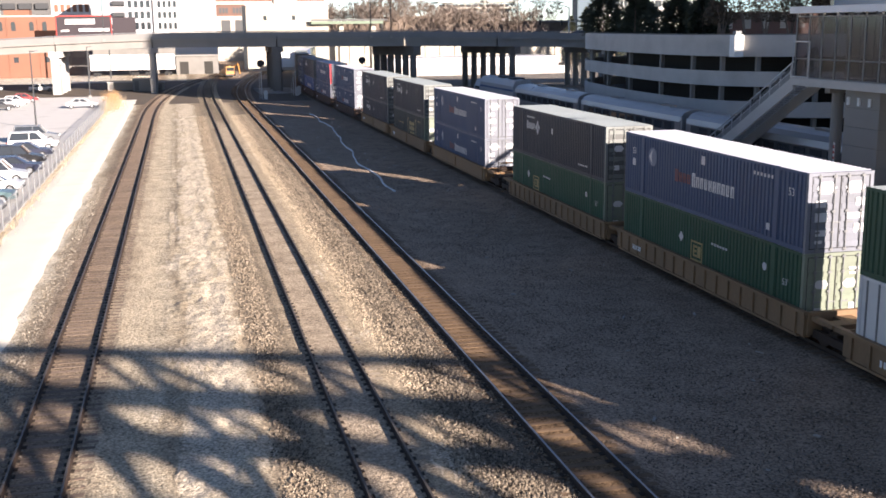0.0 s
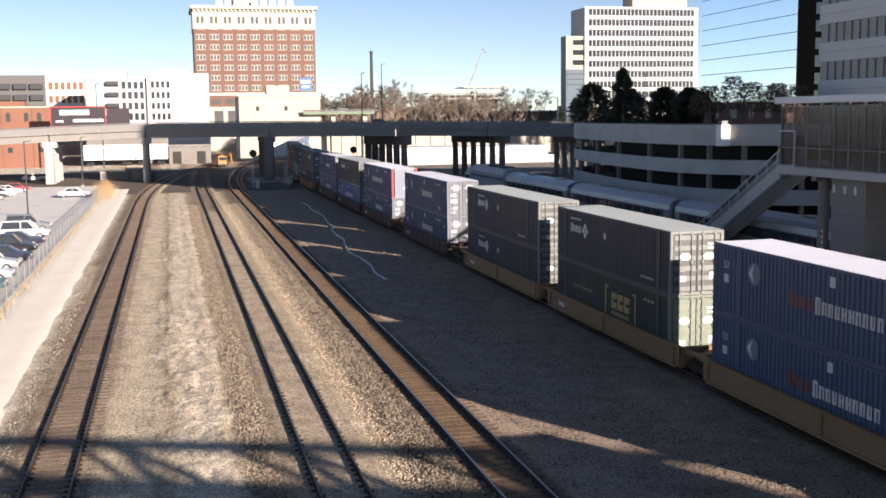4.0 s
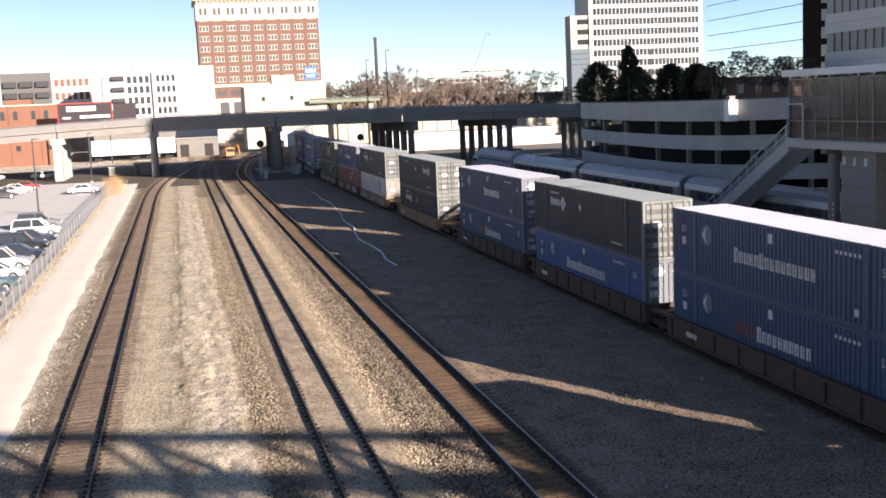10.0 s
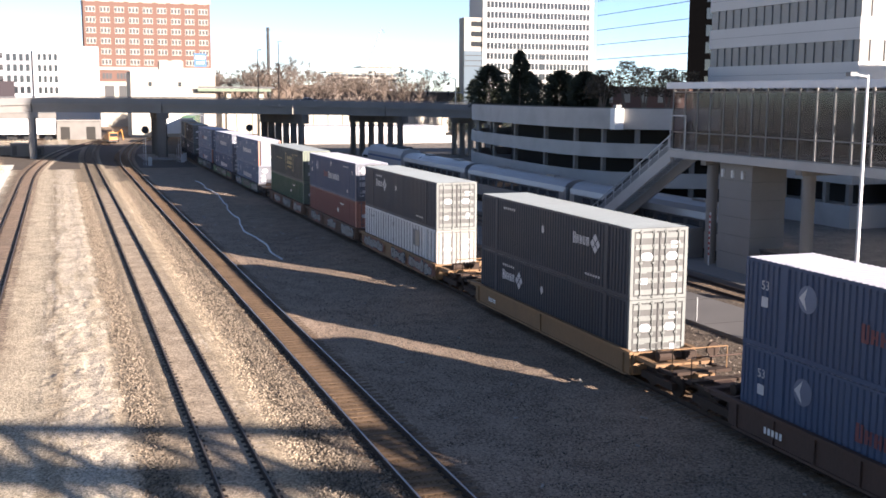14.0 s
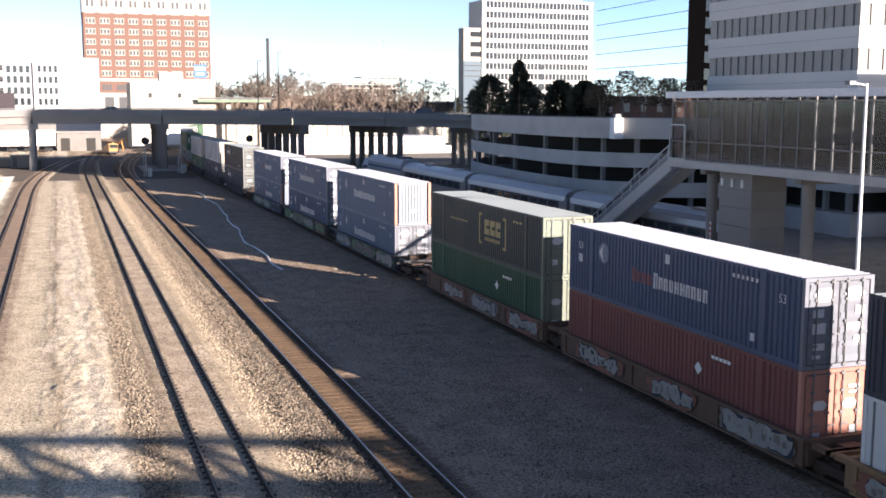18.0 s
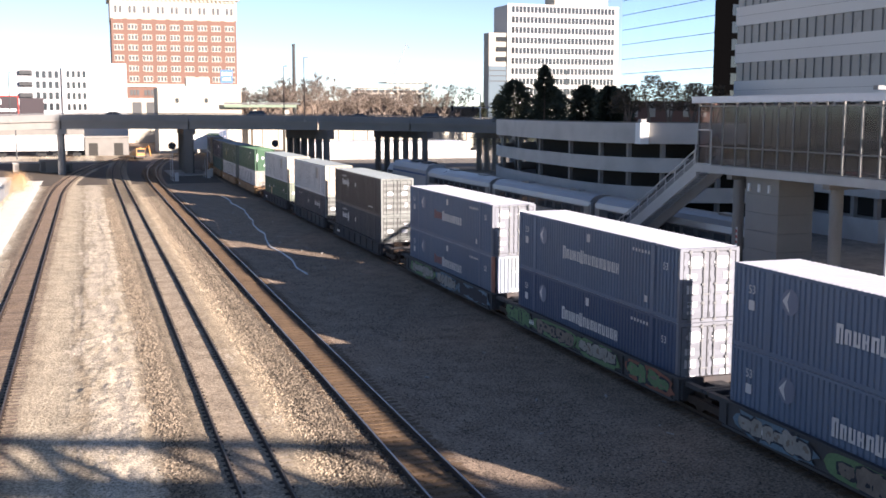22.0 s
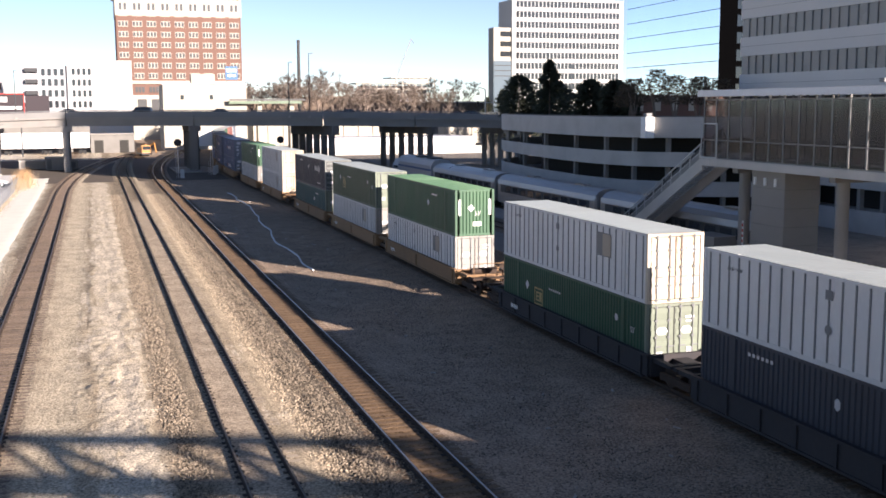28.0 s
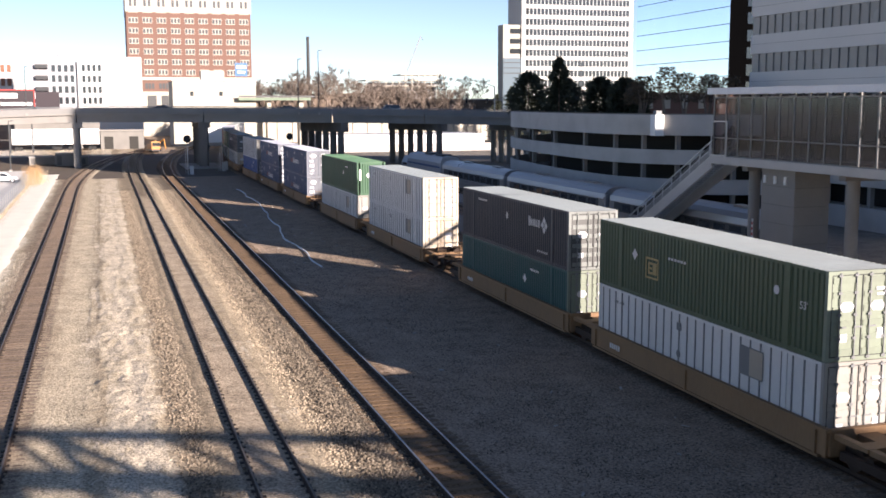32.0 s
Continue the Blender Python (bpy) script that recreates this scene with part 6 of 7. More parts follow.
M["tail_lens"] = glass("tail_lens", (0.35, 0.02, 0.02), 0.15)


def car(colour, tall, m, group="cars in the parking lot"):
    """A car along +x, its middle over the origin. tall: SUV instead of saloon."""
    root = thing("car", f"{colour} " + ("sport utility vehicle" if tall else "saloon car") + (" parked in a lot" if "lot" in group else " driving on a viaduct"), "car", group=group)
    root.matrix_basis = m
    paint_m = CARP[colour]
    L, W, top, belt = (2.35, 0.92, 1.78, 1.05) if tall else (2.3, 0.88, 1.45, 0.92)
    side = [(-L, 0.35), (L, 0.35), (L + 0.02, 0.62), (L - 0.12, 0.78), (1.0, belt), (-L + 0.25, belt + 0.02), (-L + 0.02, 0.85)]
    bm = bmesh.new()
    for ws in ((1.0,),):
        a = [bm.verts.new((x, -W, z)) for x, z in side]
        b = [bm.verts.new((x, W, z)) for x, z in side]
        for k in range(len(side)):
            bm.faces.new((a[k], a[(k + 1) % len(side)], b[(k + 1) % len(side)], b[k]))
        bm.faces.new(a[::-1]), bm.faces.new(b)
    bmesh.ops.bevel(bm, geom=bm.edges[:], offset=0.06, segments=2, affect="EDGES")
    part("body", bm, paint_m, root, smooth=False)
    c0, c1 = (-L + 0.15, 1.1) if tall else (-1.65, 1.15)
    r0, r1 = (-L + 0.4, 0.45) if tall else (-0.95, 0.35)
    bm = bmesh.new()
    lo = [bm.verts.new(c) for c in ((c0, -W + 0.05, belt - 0.02), (c1, -W + 0.05, belt - 0.02), (c1, W - 0.05, belt - 0.02), (c0, W - 0.05, belt - 0.02))]
    hi = [bm.verts.new(c) for c in ((r0, -W + 0.2, top - 0.05), (r1, -W + 0.2, top - 0.05), (r1, W - 0.2, top - 0.05), (r0, W - 0.2, top - 0.05))]
    for k in range(4):
        bm.faces.new((lo[k], lo[(k + 1) % 4], hi[(k + 1) % 4], hi[k]))
    bm.faces.new(hi), bm.faces.new(lo[::-1])
    part("glasshouse", bm, M["dark_glass"], root)
    boxes("roof", paint_m, root, (r0 - 0.04, r1 + 0.04, -W + 0.17, W - 0.17, top - 0.052, top))
    for sx in (-1, 1):
        for (x0, z0), (x1, z1) in (((c0, belt), (r0, top - 0.03)), ((c1, belt), (r1, top - 0.03)), ((-0.25, belt), (-0.25, top - 0.03))):
            bm = bmesh.new()
            beam(bm, (x0, sx * (W - 0.05), z0), (x1, sx * (W - 0.19), z1), 0.07, 0.09)
            part("pillar", bm, paint_m, root)
        for x in (-L + 0.8, L - 0.85):
            bm = bmesh.new()
            rod(bm, (x, sx * (W - 0.2), 0.33), (x, sx * (W + 0.01), 0.33), 0.33, n=16)
            w = part("wheel", bm, M["rubber"], root)
            bm = bmesh.new()
            rod(bm, (x, sx * (W + 0.011), 0.33), (x, sx * (W + 0.02), 0.33), 0.2, n=12)
            part("rim", bm, M["steel_grey"], w)
        boxes("headlight", M["lamp_lens"], root, (L - 0.1, L + 0.025, *sorted((sx * (W - 0.36), sx * (W - 0.06))), 0.6, 0.74))
        boxes("tail_light", M["tail_lens"], root, (-L - 0.015, -L + 0.06, *sorted((sx * (W - 0.3), sx * (W - 0.06))), 0.66, 0.84))
    boxes("bumper", M["paint_dark"], root, (L - 0.05, L + 0.06, -W + 0.1, W - 0.1, 0.36, 0.5))
    return root


LOT = -0.235
for y, dx, colour, tall, turn in ((121, -1.2, "grey", True, 3), (113.5, -0.6, "white", True, 0), (106.0, -0.3, "navy", False, 2), (100.5, -0.4, "black", True, 0), (94.5, 0.1, "navy", False, -3), (89.3, -0.4, "silver", True, 2), (83.6, 0.0, "white", False, 0), (78.3, 0.2, "teal", False, 2), (73.6, 0.0, "grey", True, -2), (69.5, 0.2, "black", False, 1), (65.6, -0.2, "white", True, 0), (61.8, 0.1, "silver", False, 2), (57.6, 0.0, "red", False, 1), (53.5, 0.1, "white", False, 0)):
    car(colour, tall, pose(-13.9 + dx, y, LOT, 0, 0, turn))
for x, y, colour, tall, turn in ((-26.5, 172, "black", False, 12), (-26.0, 178, "silver", False, 10), (-25.8, 184, "white", False, 12), (-25.2, 190, "red", False, 8), (-14.6, 172.5, "white", False, 4), (-37, 146, "red", False, 10), (-26.0, 222, "white", False, 10), (-36, 226, "white", False, 5), (-40, 140, "white", True, 10)):
    car(colour, tall, pose(x, y, LOT, 0, 0, turn))

others = []
for k, (colour, t0, u0, lane) in enumerate((("black", 6, -23, 2.6), ("navy", 23, -22.4, 2.6), ("white", 23, -48, 2.6), ("black", 25.5, -25.5, 3.0), ("black", 28, -35, 2.6), ("grey", 28, 3, 2.6), ("black", 30, 8, 2.8), ("silver", 30, 27, 2.6), ("grey", 30, -39, 6.0), ("white", 13, 10, 6.0))):
    rows = []
    for t in range(0, 33, 1):
        u = min(116 - 6.0 * k, max(-252 + 6.0 * k, u0 - 9.0 * (t - t0)))
        rows.append((t, pose(*via(u, lane + 1.0, crown(u) - 1.195), 0, 0, 180 - 12.1)))
    others.append((car(colour, k % 3 == 1, rows[0][1], "cars on the viaduct"), rows))


# ---- lamps, masts, signals ----
def lamp_post(x, y, z0, z1, arm, label, mat):
    root = thing("street_lamp", label, "street lamp", (x, y, z0))
    h = z1 - z0
    bm = bmesh.new()
    rod(bm, (0, 0, 0), (0, 0, h), 0.11, 0.06, n=10)
    part("pole", bm, mat, root)
    boxes("base", M["concrete"], root, (-0.25, 0.25, -0.25, 0.25, -0.15, 0.3))
    bm = bmesh.new()
    rod(bm, (0, 0, h - 0.1), (arm, 0, h), 0.05, n=8)
    part("arm", bm, mat, root)
    boxes("head", M["paint_grey"], root, *[(min(arm, arm * 1.5), max(arm, arm * 1.5), -0.16, 0.16, h - 0.08, h + 0.1)])
    return root


for u, z1, arm in ((-3.9, 21.0, 0.5), (-7.6, 19.4, 0.4), (-56, 18.0, 0.4), (45, 19.0, 0.5)):
    p = via(u, 0.2, 0)
    lamp_post(p[0], p[1], crown(u) - 1.25, z1, arm, "tall dark lamp post standing on the viaduct's edge", M["paint_dark"])
for x, y, h in ((-17.1, 138.0, 9.0), (-15.4, 200.0, 8.5), (-32.6, 179.0, 8.5), (-34.0, 215.0, 6.0), (-19.0, 76.0, 7.5)):
    lamp_post(x, y, LOT, h, 0.6, "slim parking lot lamp post", M["paint_dark"])
lamp_post(33.2, 38.3, -0.06, 12.4, -0.7, "pale grey lamp post beside a platform", M["roof_edge"])
for x, y, h, heads in ((13.2, 181.5, 5.6, 1), (20.0, 193.0, 5.0, 0), (31.5, 190.0, 5.6, 1), (19.2, 189.0, 3.2, 0)):
    sig = thing("signal_mast", "thin railway signal mast with a round dark head", "signal", (x, y, -0.3))
    bm = bmesh.new()
    rod(bm, (0, 0, 0), (0, 0, h), 0.07, n=8)
    part("mast", bm, M["steel_grey"], sig)
    bm = bmesh.new()
    rod(bm, (-0.35, 0, 0), (-0.35, 0, h - 0.8), 0.03, n=6)
    for k in range(int(h / 0.5)):
        rod(bm, (-0.35, 0, 0.4 + 0.5 * k), (0, 0, 0.4 + 0.5 * k), 0.02, n=5)
    part("ladder", bm, M["steel_grey"], sig)
    if heads:
        bm = bmesh.new()
        rod(bm, (0, -0.12, h + 0.3), (0, -0.2, h + 0.3), 0.62, n=20)
        rod(bm, (0, -0.21, h + 0.3), (0, -0.5, h + 0.42), 0.16, n=10)
        part("signal_head", bm, M["black"], sig)
    boxes("case", M["steel_grey"], sig, (0.3, 0.9, -0.3, 0.3, 0.0, 1.5))

# chimney and crane far off
chim = thing("chimney", "tall thin brick chimney on the skyline", "chimney", (61.9, 335.3, 0))
bm = bmesh.new()
rod(bm, (0, 0, -0.4), (0, 0, 31.5), 0.72, 0.45, n=16)
part("stack", bm, M["chimney_brick"], chim)
bm = bmesh.new()
rod(bm, (0, 0, 30.9), (0, 0, 31.8), 0.52, 0.52, n=16)
part("rim", bm, M["chimney_brick"], chim)
crane = thing("crane", "pale lattice crane boom on the skyline", "crane", (189, 690, 0))
bm = bmesh.new()
beam(bm, (0, 0, 22), (13.4, 0, 55), 0.55, 0.55)
part("boom", bm, M["paint_grey"], crane)
boxes("cab", M["cream"], crane, (-3, 3, -3, 3, -0.4, 24))
bm = bmesh.new()
rod(bm, (13.4, 0, 55), (15.2, 0, 52), 0.2, n=6)
part("jib", bm, M["paint_grey"], crane)

# yellow track machine, trailers, low walls past the viaduct
mach = thing("track_machine", "yellow and orange rail maintenance machine", "machine", (11.6, 268, -0.3), 8)
mach.scale = (0.85, 0.85, 0.85)
boxes("frame", CARP["black"], mach, (-1.4, 1.4, -4, 4, 0.6, 1.0))
boxes("cab", M["mach"], mach, (-1.3, 1.3, -4.0, -1.0, 1.0, 3.2))
boxes("engine_hood", M["mach"], mach, (-1.2, 1.2, -0.9, 3.8, 1.0, 2.3))
boxes("roof_beacon", M["mach"], mach, (-0.2, 0.2, -3.0, -2.6, 3.2, 3.5))
bm = bmesh.new()
beam(bm, (0.6, -3.0, 2.6), (1.9, -5.2, 3.9), 0.3, 0.3)
beam(bm, (1.9, -5.2, 3.9), (2.1, -6.6, 1.2), 0.25, 0.25)
part("boom", bm, M["mach"], mach)
bm = bmesh.new()
for z in (1.2, 1.9):
    rod(bm, (-1.3, -4.2, z), (1.3, -4.2, z), 0.03, n=6)
part("guard_rail", bm, M["steel_grey"], mach)
boxes("cab_window", M["dark_glass"], mach, (-1.1, 1.1, -4.03, -4.001, 2.0, 2.9))
for y in (-2.6, 2.6):
    bm = bmesh.new()
    rod(bm, (-0.8, y, 0.45), (0.8, y, 0.45), 0.45, n=14)
    part("wheelset", bm, M["rust"], mach)
for x, y, l in ((-21.4, 286.0, 12.4), (-8.8, 286.0, 8.0), (24.0, 285.0, 10.0)):
    tr = thing("trailer", "long white box trailer parked behind the viaduct", "trailer", (x, y, -0.2), 0)
    boxes("box", M["white_paint"], tr, (0, l, 0, 2.5, 1.5, 5.3))
    for k in (1.0, 2.0, l - 2.2, l - 1.2):
        bm = bmesh.new()
        rod(bm, (k, 0.05, 0.5), (k, 0.3, 0.5), 0.5, n=12)
        part("wheel", bm, M["rubber"], tr)
    boxes("landing_gear", M["paint_dark"], tr, (l * 0.75, l * 0.75 + 0.15, 0.4, 2.1, 0.02, 1.5))
shed = building("low grey shed with dark doorways behind the viaduct", -0.5, 10.2, 290, 296, 4.4, M["shed_wall"])
boxes("roof_edge", M["concrete"], shed, (-0.8, 10.5, 289.6, 296.2, 4.4, 4.7))
windows(shed, M["shade_and_joint"], "south", 290, [0.4, 6.6], [-0.2], 2.2, 3.2, "doorway")
depot = building("long low grey warehouse behind parked trailers", -34, -0.6, 298, 312, 6.4, M["shed_wall"])
boxes("roof_edge", M["paint_grey"], depot, (-34.2, -0.55, 297.7, 312, 6.4, 6.8))
for k in range(6):
    boxes("dock_door", M["concrete_dark"], depot, (-32 + 5.2 * k, -28.6 + 5.2 * k, 297.9, 297.998, 0.8, 4.4))
wall = tagged(boxes("retaining_wall", M["cream"], None, (34, 150, 322, 323, -0.4, 7.4)), "sunlit tan retaining wall behind the tracks", "wall", kind="structure")
for k in range(24):
    boxes("buttress", M["cream"], wall, (36 + 4.6 * k, 36.3 + 4.6 * k, 321.7, 321.998, -0.4, 7.2))
low = tagged(boxes("embankment_wall", M["concrete_light"], None, (48, 92, 252, 252.6, -0.4, 1.6)), "low pale concrete wall beside a yard track", "wall", kind="structure")
bill2 = building("low industrial shed with a pale roof past the viaduct", 52, 96, 268, 284, 3.4, M["roof_edge"])
far_over = thing("overpass", "far green and cream road overpass", "bridge", kind="structure")
boxes("deck", M["over_green"], far_over, (36, 56, 300, 308, 12.2, 12.9))
boxes("parapet", M["grey_render"], far_over, (36, 57, 299.8, 299.99, 13.0, 13.5))
for x in (44, 53):
    boxes("pier", M["cream"], far_over, (x, x + 1.2, 302, 306, -0.4, 12.0))
brick2 = building("low red brick row behind garden trees", 83, 101, 158, 166, 13.0, M["brick_brown"])
windows(brick2, M["cream"], "west", 83, [159.5, 163], [10.4], 1.2, 2.2)
windows(brick2, M["cream"], "south", 158, [84.5 + 3.2 * k for k in range(5)], [10.4], 1.2, 2.2)

# traffic lights at the viaduct's end
tl = thing("traffic_light", "grey mast with crosswise arms and signal heads", "traffic light", via(29.5, 6.0, crown(29.5) - 1.2), -12)
bm = bmesh.new()
rod(bm, (0, 0, 0), (0, 0, 5.6), 0.12, n=8)
rod(bm, (0, 0, 5.6), (-2.0, 0, 6.2), 0.07, n=8)
part("mast", bm, M["steel_grey"], tl)
bm = bmesh.new()
rod(bm, (-6.0, 0, 3.2), (3.0, 0, 3.0), 0.07, n=8)
part("arm", bm, M["steel_grey"], tl)
for x in (-5.6, -1.6, 2.8):
    boxes("signal_head", M["black"], tl, (x, x + 0.3, -0.2, 0.1, 2.4, 3.4))

# ---- hose and litter between the tracks ----
hose = thing("hose", "pale flexible hose lying in loops on dark gravel", "hose")
bm = bmesh.new()
rng = random.Random(3)
pts = []
for k in range(260):
    f = k / 259
    y = 147 - 72 * f
    x = 17.0 - 2.0 * f + 0.6 * math.sin(6 * f) + 0.24 * math.sin(27 * f) * math.sin(5 * f + 1) + 0.05 * math.sin(71 * f) - 1.2 * max(0, f - 0.8)
    pts.append((x, y, -0.19 + 0.06 * math.sin(9 * f) * math.sin(37 * f)))
for a, b in zip(pts, pts[1:]):
    rod(bm, a, b, 0.075, n=6)
part("hose_run", bm, M["hose"], hose)
bm = bmesh.new()
rng = random.Random(11)
for k in range(70):
    x, y = rng.uniform(12, 20.4), rng.uniform(22, 150)
    s = rng.uniform(0.02, 0.05)
    m = pose(x, y, -0.17, rng.uniform(-20, 20), rng.uniform(-20, 20), rng.uniform(0, 360))
    box(bm, -s * rng.uniform(1, 4), s * rng.uniform(1, 3), -s, s, -0.02, 0.03, m)
tagged(part("litter", bm, M["litter"]), "scattered pale litter and wood scraps on gravel", "litter", kind="stuff")

# ---- trees ----


def bare_tree(seed, height, twig="twigs"):
    rng = random.Random(seed)
    root = thing("tree", "leafless brown winter tree with fine twigs", "tree", group="winter trees on the skyline")
    tb, cb = bmesh.new(), bmesh.new()

    def grow(p, d, l, r, depth):
        q = p + d * l
        rod(tb, p, q, r, r * 0.65, n=5)
        if depth == 0:
            for _ in range(20):
                v = (d + Vector((rng.uniform(-1, 1), rng.uniform(-1, 1), rng.uniform(-0.5, 1)))).normalized()
                e = q + v * rng.uniform(0.4, 1.3) * height / 9
                w = Vector((rng.uniform(-1, 1), rng.uniform(-1, 1), rng.uniform(-1, 1))).normalized() * 0.03 * height / 9
                cb.faces.new([cb.verts.new(c) for c in (q - w, q + w, e)])
            return
        for _ in range(rng.choice((2, 3, 3))):
            v = (d + Vector((rng.uniform(-0.8, 0.8), rng.uniform(-0.8, 0.8), rng.uniform(-0.15, 0.6)))).normalized()
            grow(p + d * l * rng.uniform(0.6, 1.0), v, l * rng.uniform(0.7, 0.95), r * 0.6, depth - 1)

    grow(Vector((0, 0, -0.4)), Vector((0, 0, 1)), height * 0.3, height * 0.02, 4)
    part("trunk", tb, M["bark"], root)
    part("crown", cb, M[twig], root, "fine brown twigs")
    return root


def conifer(seed, height, spread_, bare=0.08, rounded=0):
    rng = random.Random(seed)
    root = thing("tree", "dense dark evergreen tree with an uneven outline", "tree", group="conifers on the garage roof")
    bm = bmesh.new()
    rod(bm, (0, 0, -0.1), (0, 0, height * 0.95), height * 0.022, 0.02, n=7)
    part("trunk", bm, M["bark"], root)
    bm = bmesh.new()
    for k in range(4200):
        f = rng.random() ** 0.8
        z = height * (bare + (1 - bare) * f)
        a = rng.uniform(0, math.tau)
        lump = 0.72 + 0.45 * noise.noise((3 * f + seed, 1.6 * math.cos(a), 1.6 * math.sin(a) + seed))
        taper = (1 - f ** 3.2) ** 0.6 if rounded else min(1.0, 1.25 * (1 - f) ** 0.75) * (0.75 + 0.25 * math.sin(26 * f + a))
        rr = spread_ * taper * lump * rng.uniform(0.95, 1.5) + 0.06
        q = rr * rng.random() ** 0.5
        c = Vector((q * math.cos(a), q * math.sin(a), z + rng.uniform(-0.2, 0.2)))
        d = Vector((math.cos(a), math.sin(a), rng.uniform(-0.5, 0.35))).normalized()
        w = Vector((rng.uniform(-1, 1), rng.uniform(-1, 1), rng.uniform(-1, 1))).normalized() * 0.15
        e = c + d * rng.uniform(0.3, 0.7)
        bm.faces.new([bm.verts.new(v) for v in (c - w, e, c + w)])
    part("crown", bm, M["needles"], root, "dark green needles")
    return root


def thicket(seed, height, spread_):
    rng = random.Random(seed)
    root = thing("tree", "small tree with thin russet winter foliage", "tree", group="garden trees")
    tb, cb = bmesh.new(), bmesh.new()
    for k in range(4):
        a = rng.uniform(0, math.tau)
        p = Vector((0, 0, -0.1))
        q = Vector((math.cos(a) * spread_ * 0.5, math.sin(a) * spread_ * 0.5, height * 0.75))
        rod(tb, p, (p + q) / 2 + Vector((0, 0, 0.3)), 0.11, 0.07, n=5)
        rod(tb, (p + q) / 2 + Vector((0, 0, 0.3)), q, 0.07, 0.02, n=5)
    for k in range(900):
        a, f = rng.uniform(0, math.tau), rng.random()
        r = spread_ * math.sqrt(rng.random()) * (0.5 + 0.5 * math.sin(math.pi * min(1, f + 0.15)))
        c = Vector((r * math.cos(a), r * math.sin(a), height * (0.38 + 0.62 * f)))
        w = Vector((rng.uniform(-1, 1), rng.uniform(-1, 1), rng.uniform(-1, 1))).normalized() * 0.10
        d = Vector((rng.uniform(-1, 1), rng.uniform(-1, 1), rng.uniform(-0.3, 0.6))).normalized() * 0.3
        cb.faces.new([cb.verts.new(v) for v in (c - w, c + w, c + d)])
    part("trunk", tb, M["bark"], root)
    part("crown", cb, M["russet"], root, "thin dark russet leaves")
    return root


rng = random.Random(21)
protos = [bare_tree(40 + k, 17.0, "twigs_grey" if k in (1, 4) else "twigs") for k in range(6)]
hill = tagged(boxes("hill", M["hill"], None, (30, 160, 324, 420, -0.4, 7.2)), "brown wooded slope behind a retaining wall", "hillside", kind="structure")
spots = []
for k in range(26):
    spots.append((58 + 2.0 * k + rng.uniform(-1.2, 1.2), 327.5 + rng.uniform(0, 4), rng.uniform(0.6, 0.85)))
for k in range(34):
    spots.append((45 + 2.3 * k + rng.uniform(-2, 2), 338 + rng.uniform(0, 16), rng.uniform(0.78, 1.05) + (0.12 if 68 < 45 + 2.3 * k < 76 else 0.0)))
for k in range(10):
    spots.append((44 + 2.0 * k + rng.uniform(-1, 1), 350 + rng.uniform(0, 16), rng.uniform(0.75, 0.95)))
for k, (x, y, sc) in enumerate(spots):
    m = pose(x, y, 7.15, 0, 0, rng.uniform(0, 360)) @ Matrix.Diagonal((sc, sc, sc * rng.uniform(0.9, 1.15), 1))
    if k < 6:
        protos[k].matrix_basis = m
    else:
        copy_thing(protos[rng.randrange(6)], m)
ridge = tagged(boxes("ridge", M["brush"], None, (52, 300, 392, 620, -0.4, 13.0)), "far brushy brown ridge", "hillside", kind="structure")
boxes("knoll", M["brush"], ridge, (78, 110, 391.5, 430, 13.0, 15.0))
bm = bmesh.new()
rng = random.Random(31)
for k in range(9000):
    x, f = rng.uniform(40, 150), rng.random()
    y = 326 + 22 * rng.random()
    z = 7.1 + 5.0 * f * f * (0.6 + 0.4 * math.sin(x * 0.35) * math.sin(x * 0.11 + 2))
    w = Vector((rng.uniform(-1, 1), rng.uniform(-0.3, 0.3), rng.uniform(-1, 1))).normalized() * rng.uniform(0.06, 0.16)
    d = Vector((rng.uniform(-1, 1), rng.uniform(-1, 1), rng.uniform(0, 1))).normalized() * rng.uniform(0.6, 1.6)
    c = Vector((x, y, z))
    bm.faces.new([bm.verts.new(v) for v in (c - w, c + w, c + d)])
tagged(part("undergrowth", bm, M["twigs"]), "tangled brown winter undergrowth on a slope", "undergrowth", kind="stuff")
far_site = thing("building", "unfinished concrete frame building on the skyline", "building")
for k in range(4):
    z = 18.0 + 3.4 * k
    boxes("floor_slab", M["terracotta"], far_site, (153 + (k == 3) * 22, 203, 640, 660, z, z + 0.6))
for k in range(13):
    boxes("frame_column", M["terracotta"], far_site, (153.2 + 4.1 * k, 153.8 + 4.1 * k, 640.2, 640.8, -0.4, 29.5 if k > 5 else 25.0))
boxes("core", M["white_grey"], far_site, (158, 200, 648, 659, -0.4, 24))
for k, (x, y, h, w, shape) in enumerate(((57.6, 142.5, 5.9, 2.9, 1), (58.6, 134.0, 7.6, 2.7, 0), (57.8, 120.0, 4.7, 2.0, 1), (57.6, 113.0, 4.5, 1.8, 1), (61.5, 138.5, 5.0, 2.6, 1), (60.5, 116.5, 4.0, 1.8, 1))):
    conifer(60 + k, h, w, 0.02, shape).location = (x, y, 9.62)
for k, (x, y, h) in enumerate(((56.6, 106.5, 4.6), (58.0, 104, 5.5), (58.8, 101.5, 4.8), (60.4, 99.5, 4.6), (57.3, 109.0, 4.0), (61.8, 97.5, 4.3))):
    thicket(80 + k, h, 1.9).location = (x, y, 9.62)
for k, (x, y, h) in enumerate(((116, 300, 16.5), (119, 296, 15.0), (112, 302, 14.0), (124, 298, 14.5))):
    conifer(70 + k, h, 3.4, 0.1, k % 2).location = (x, y, -0.3)

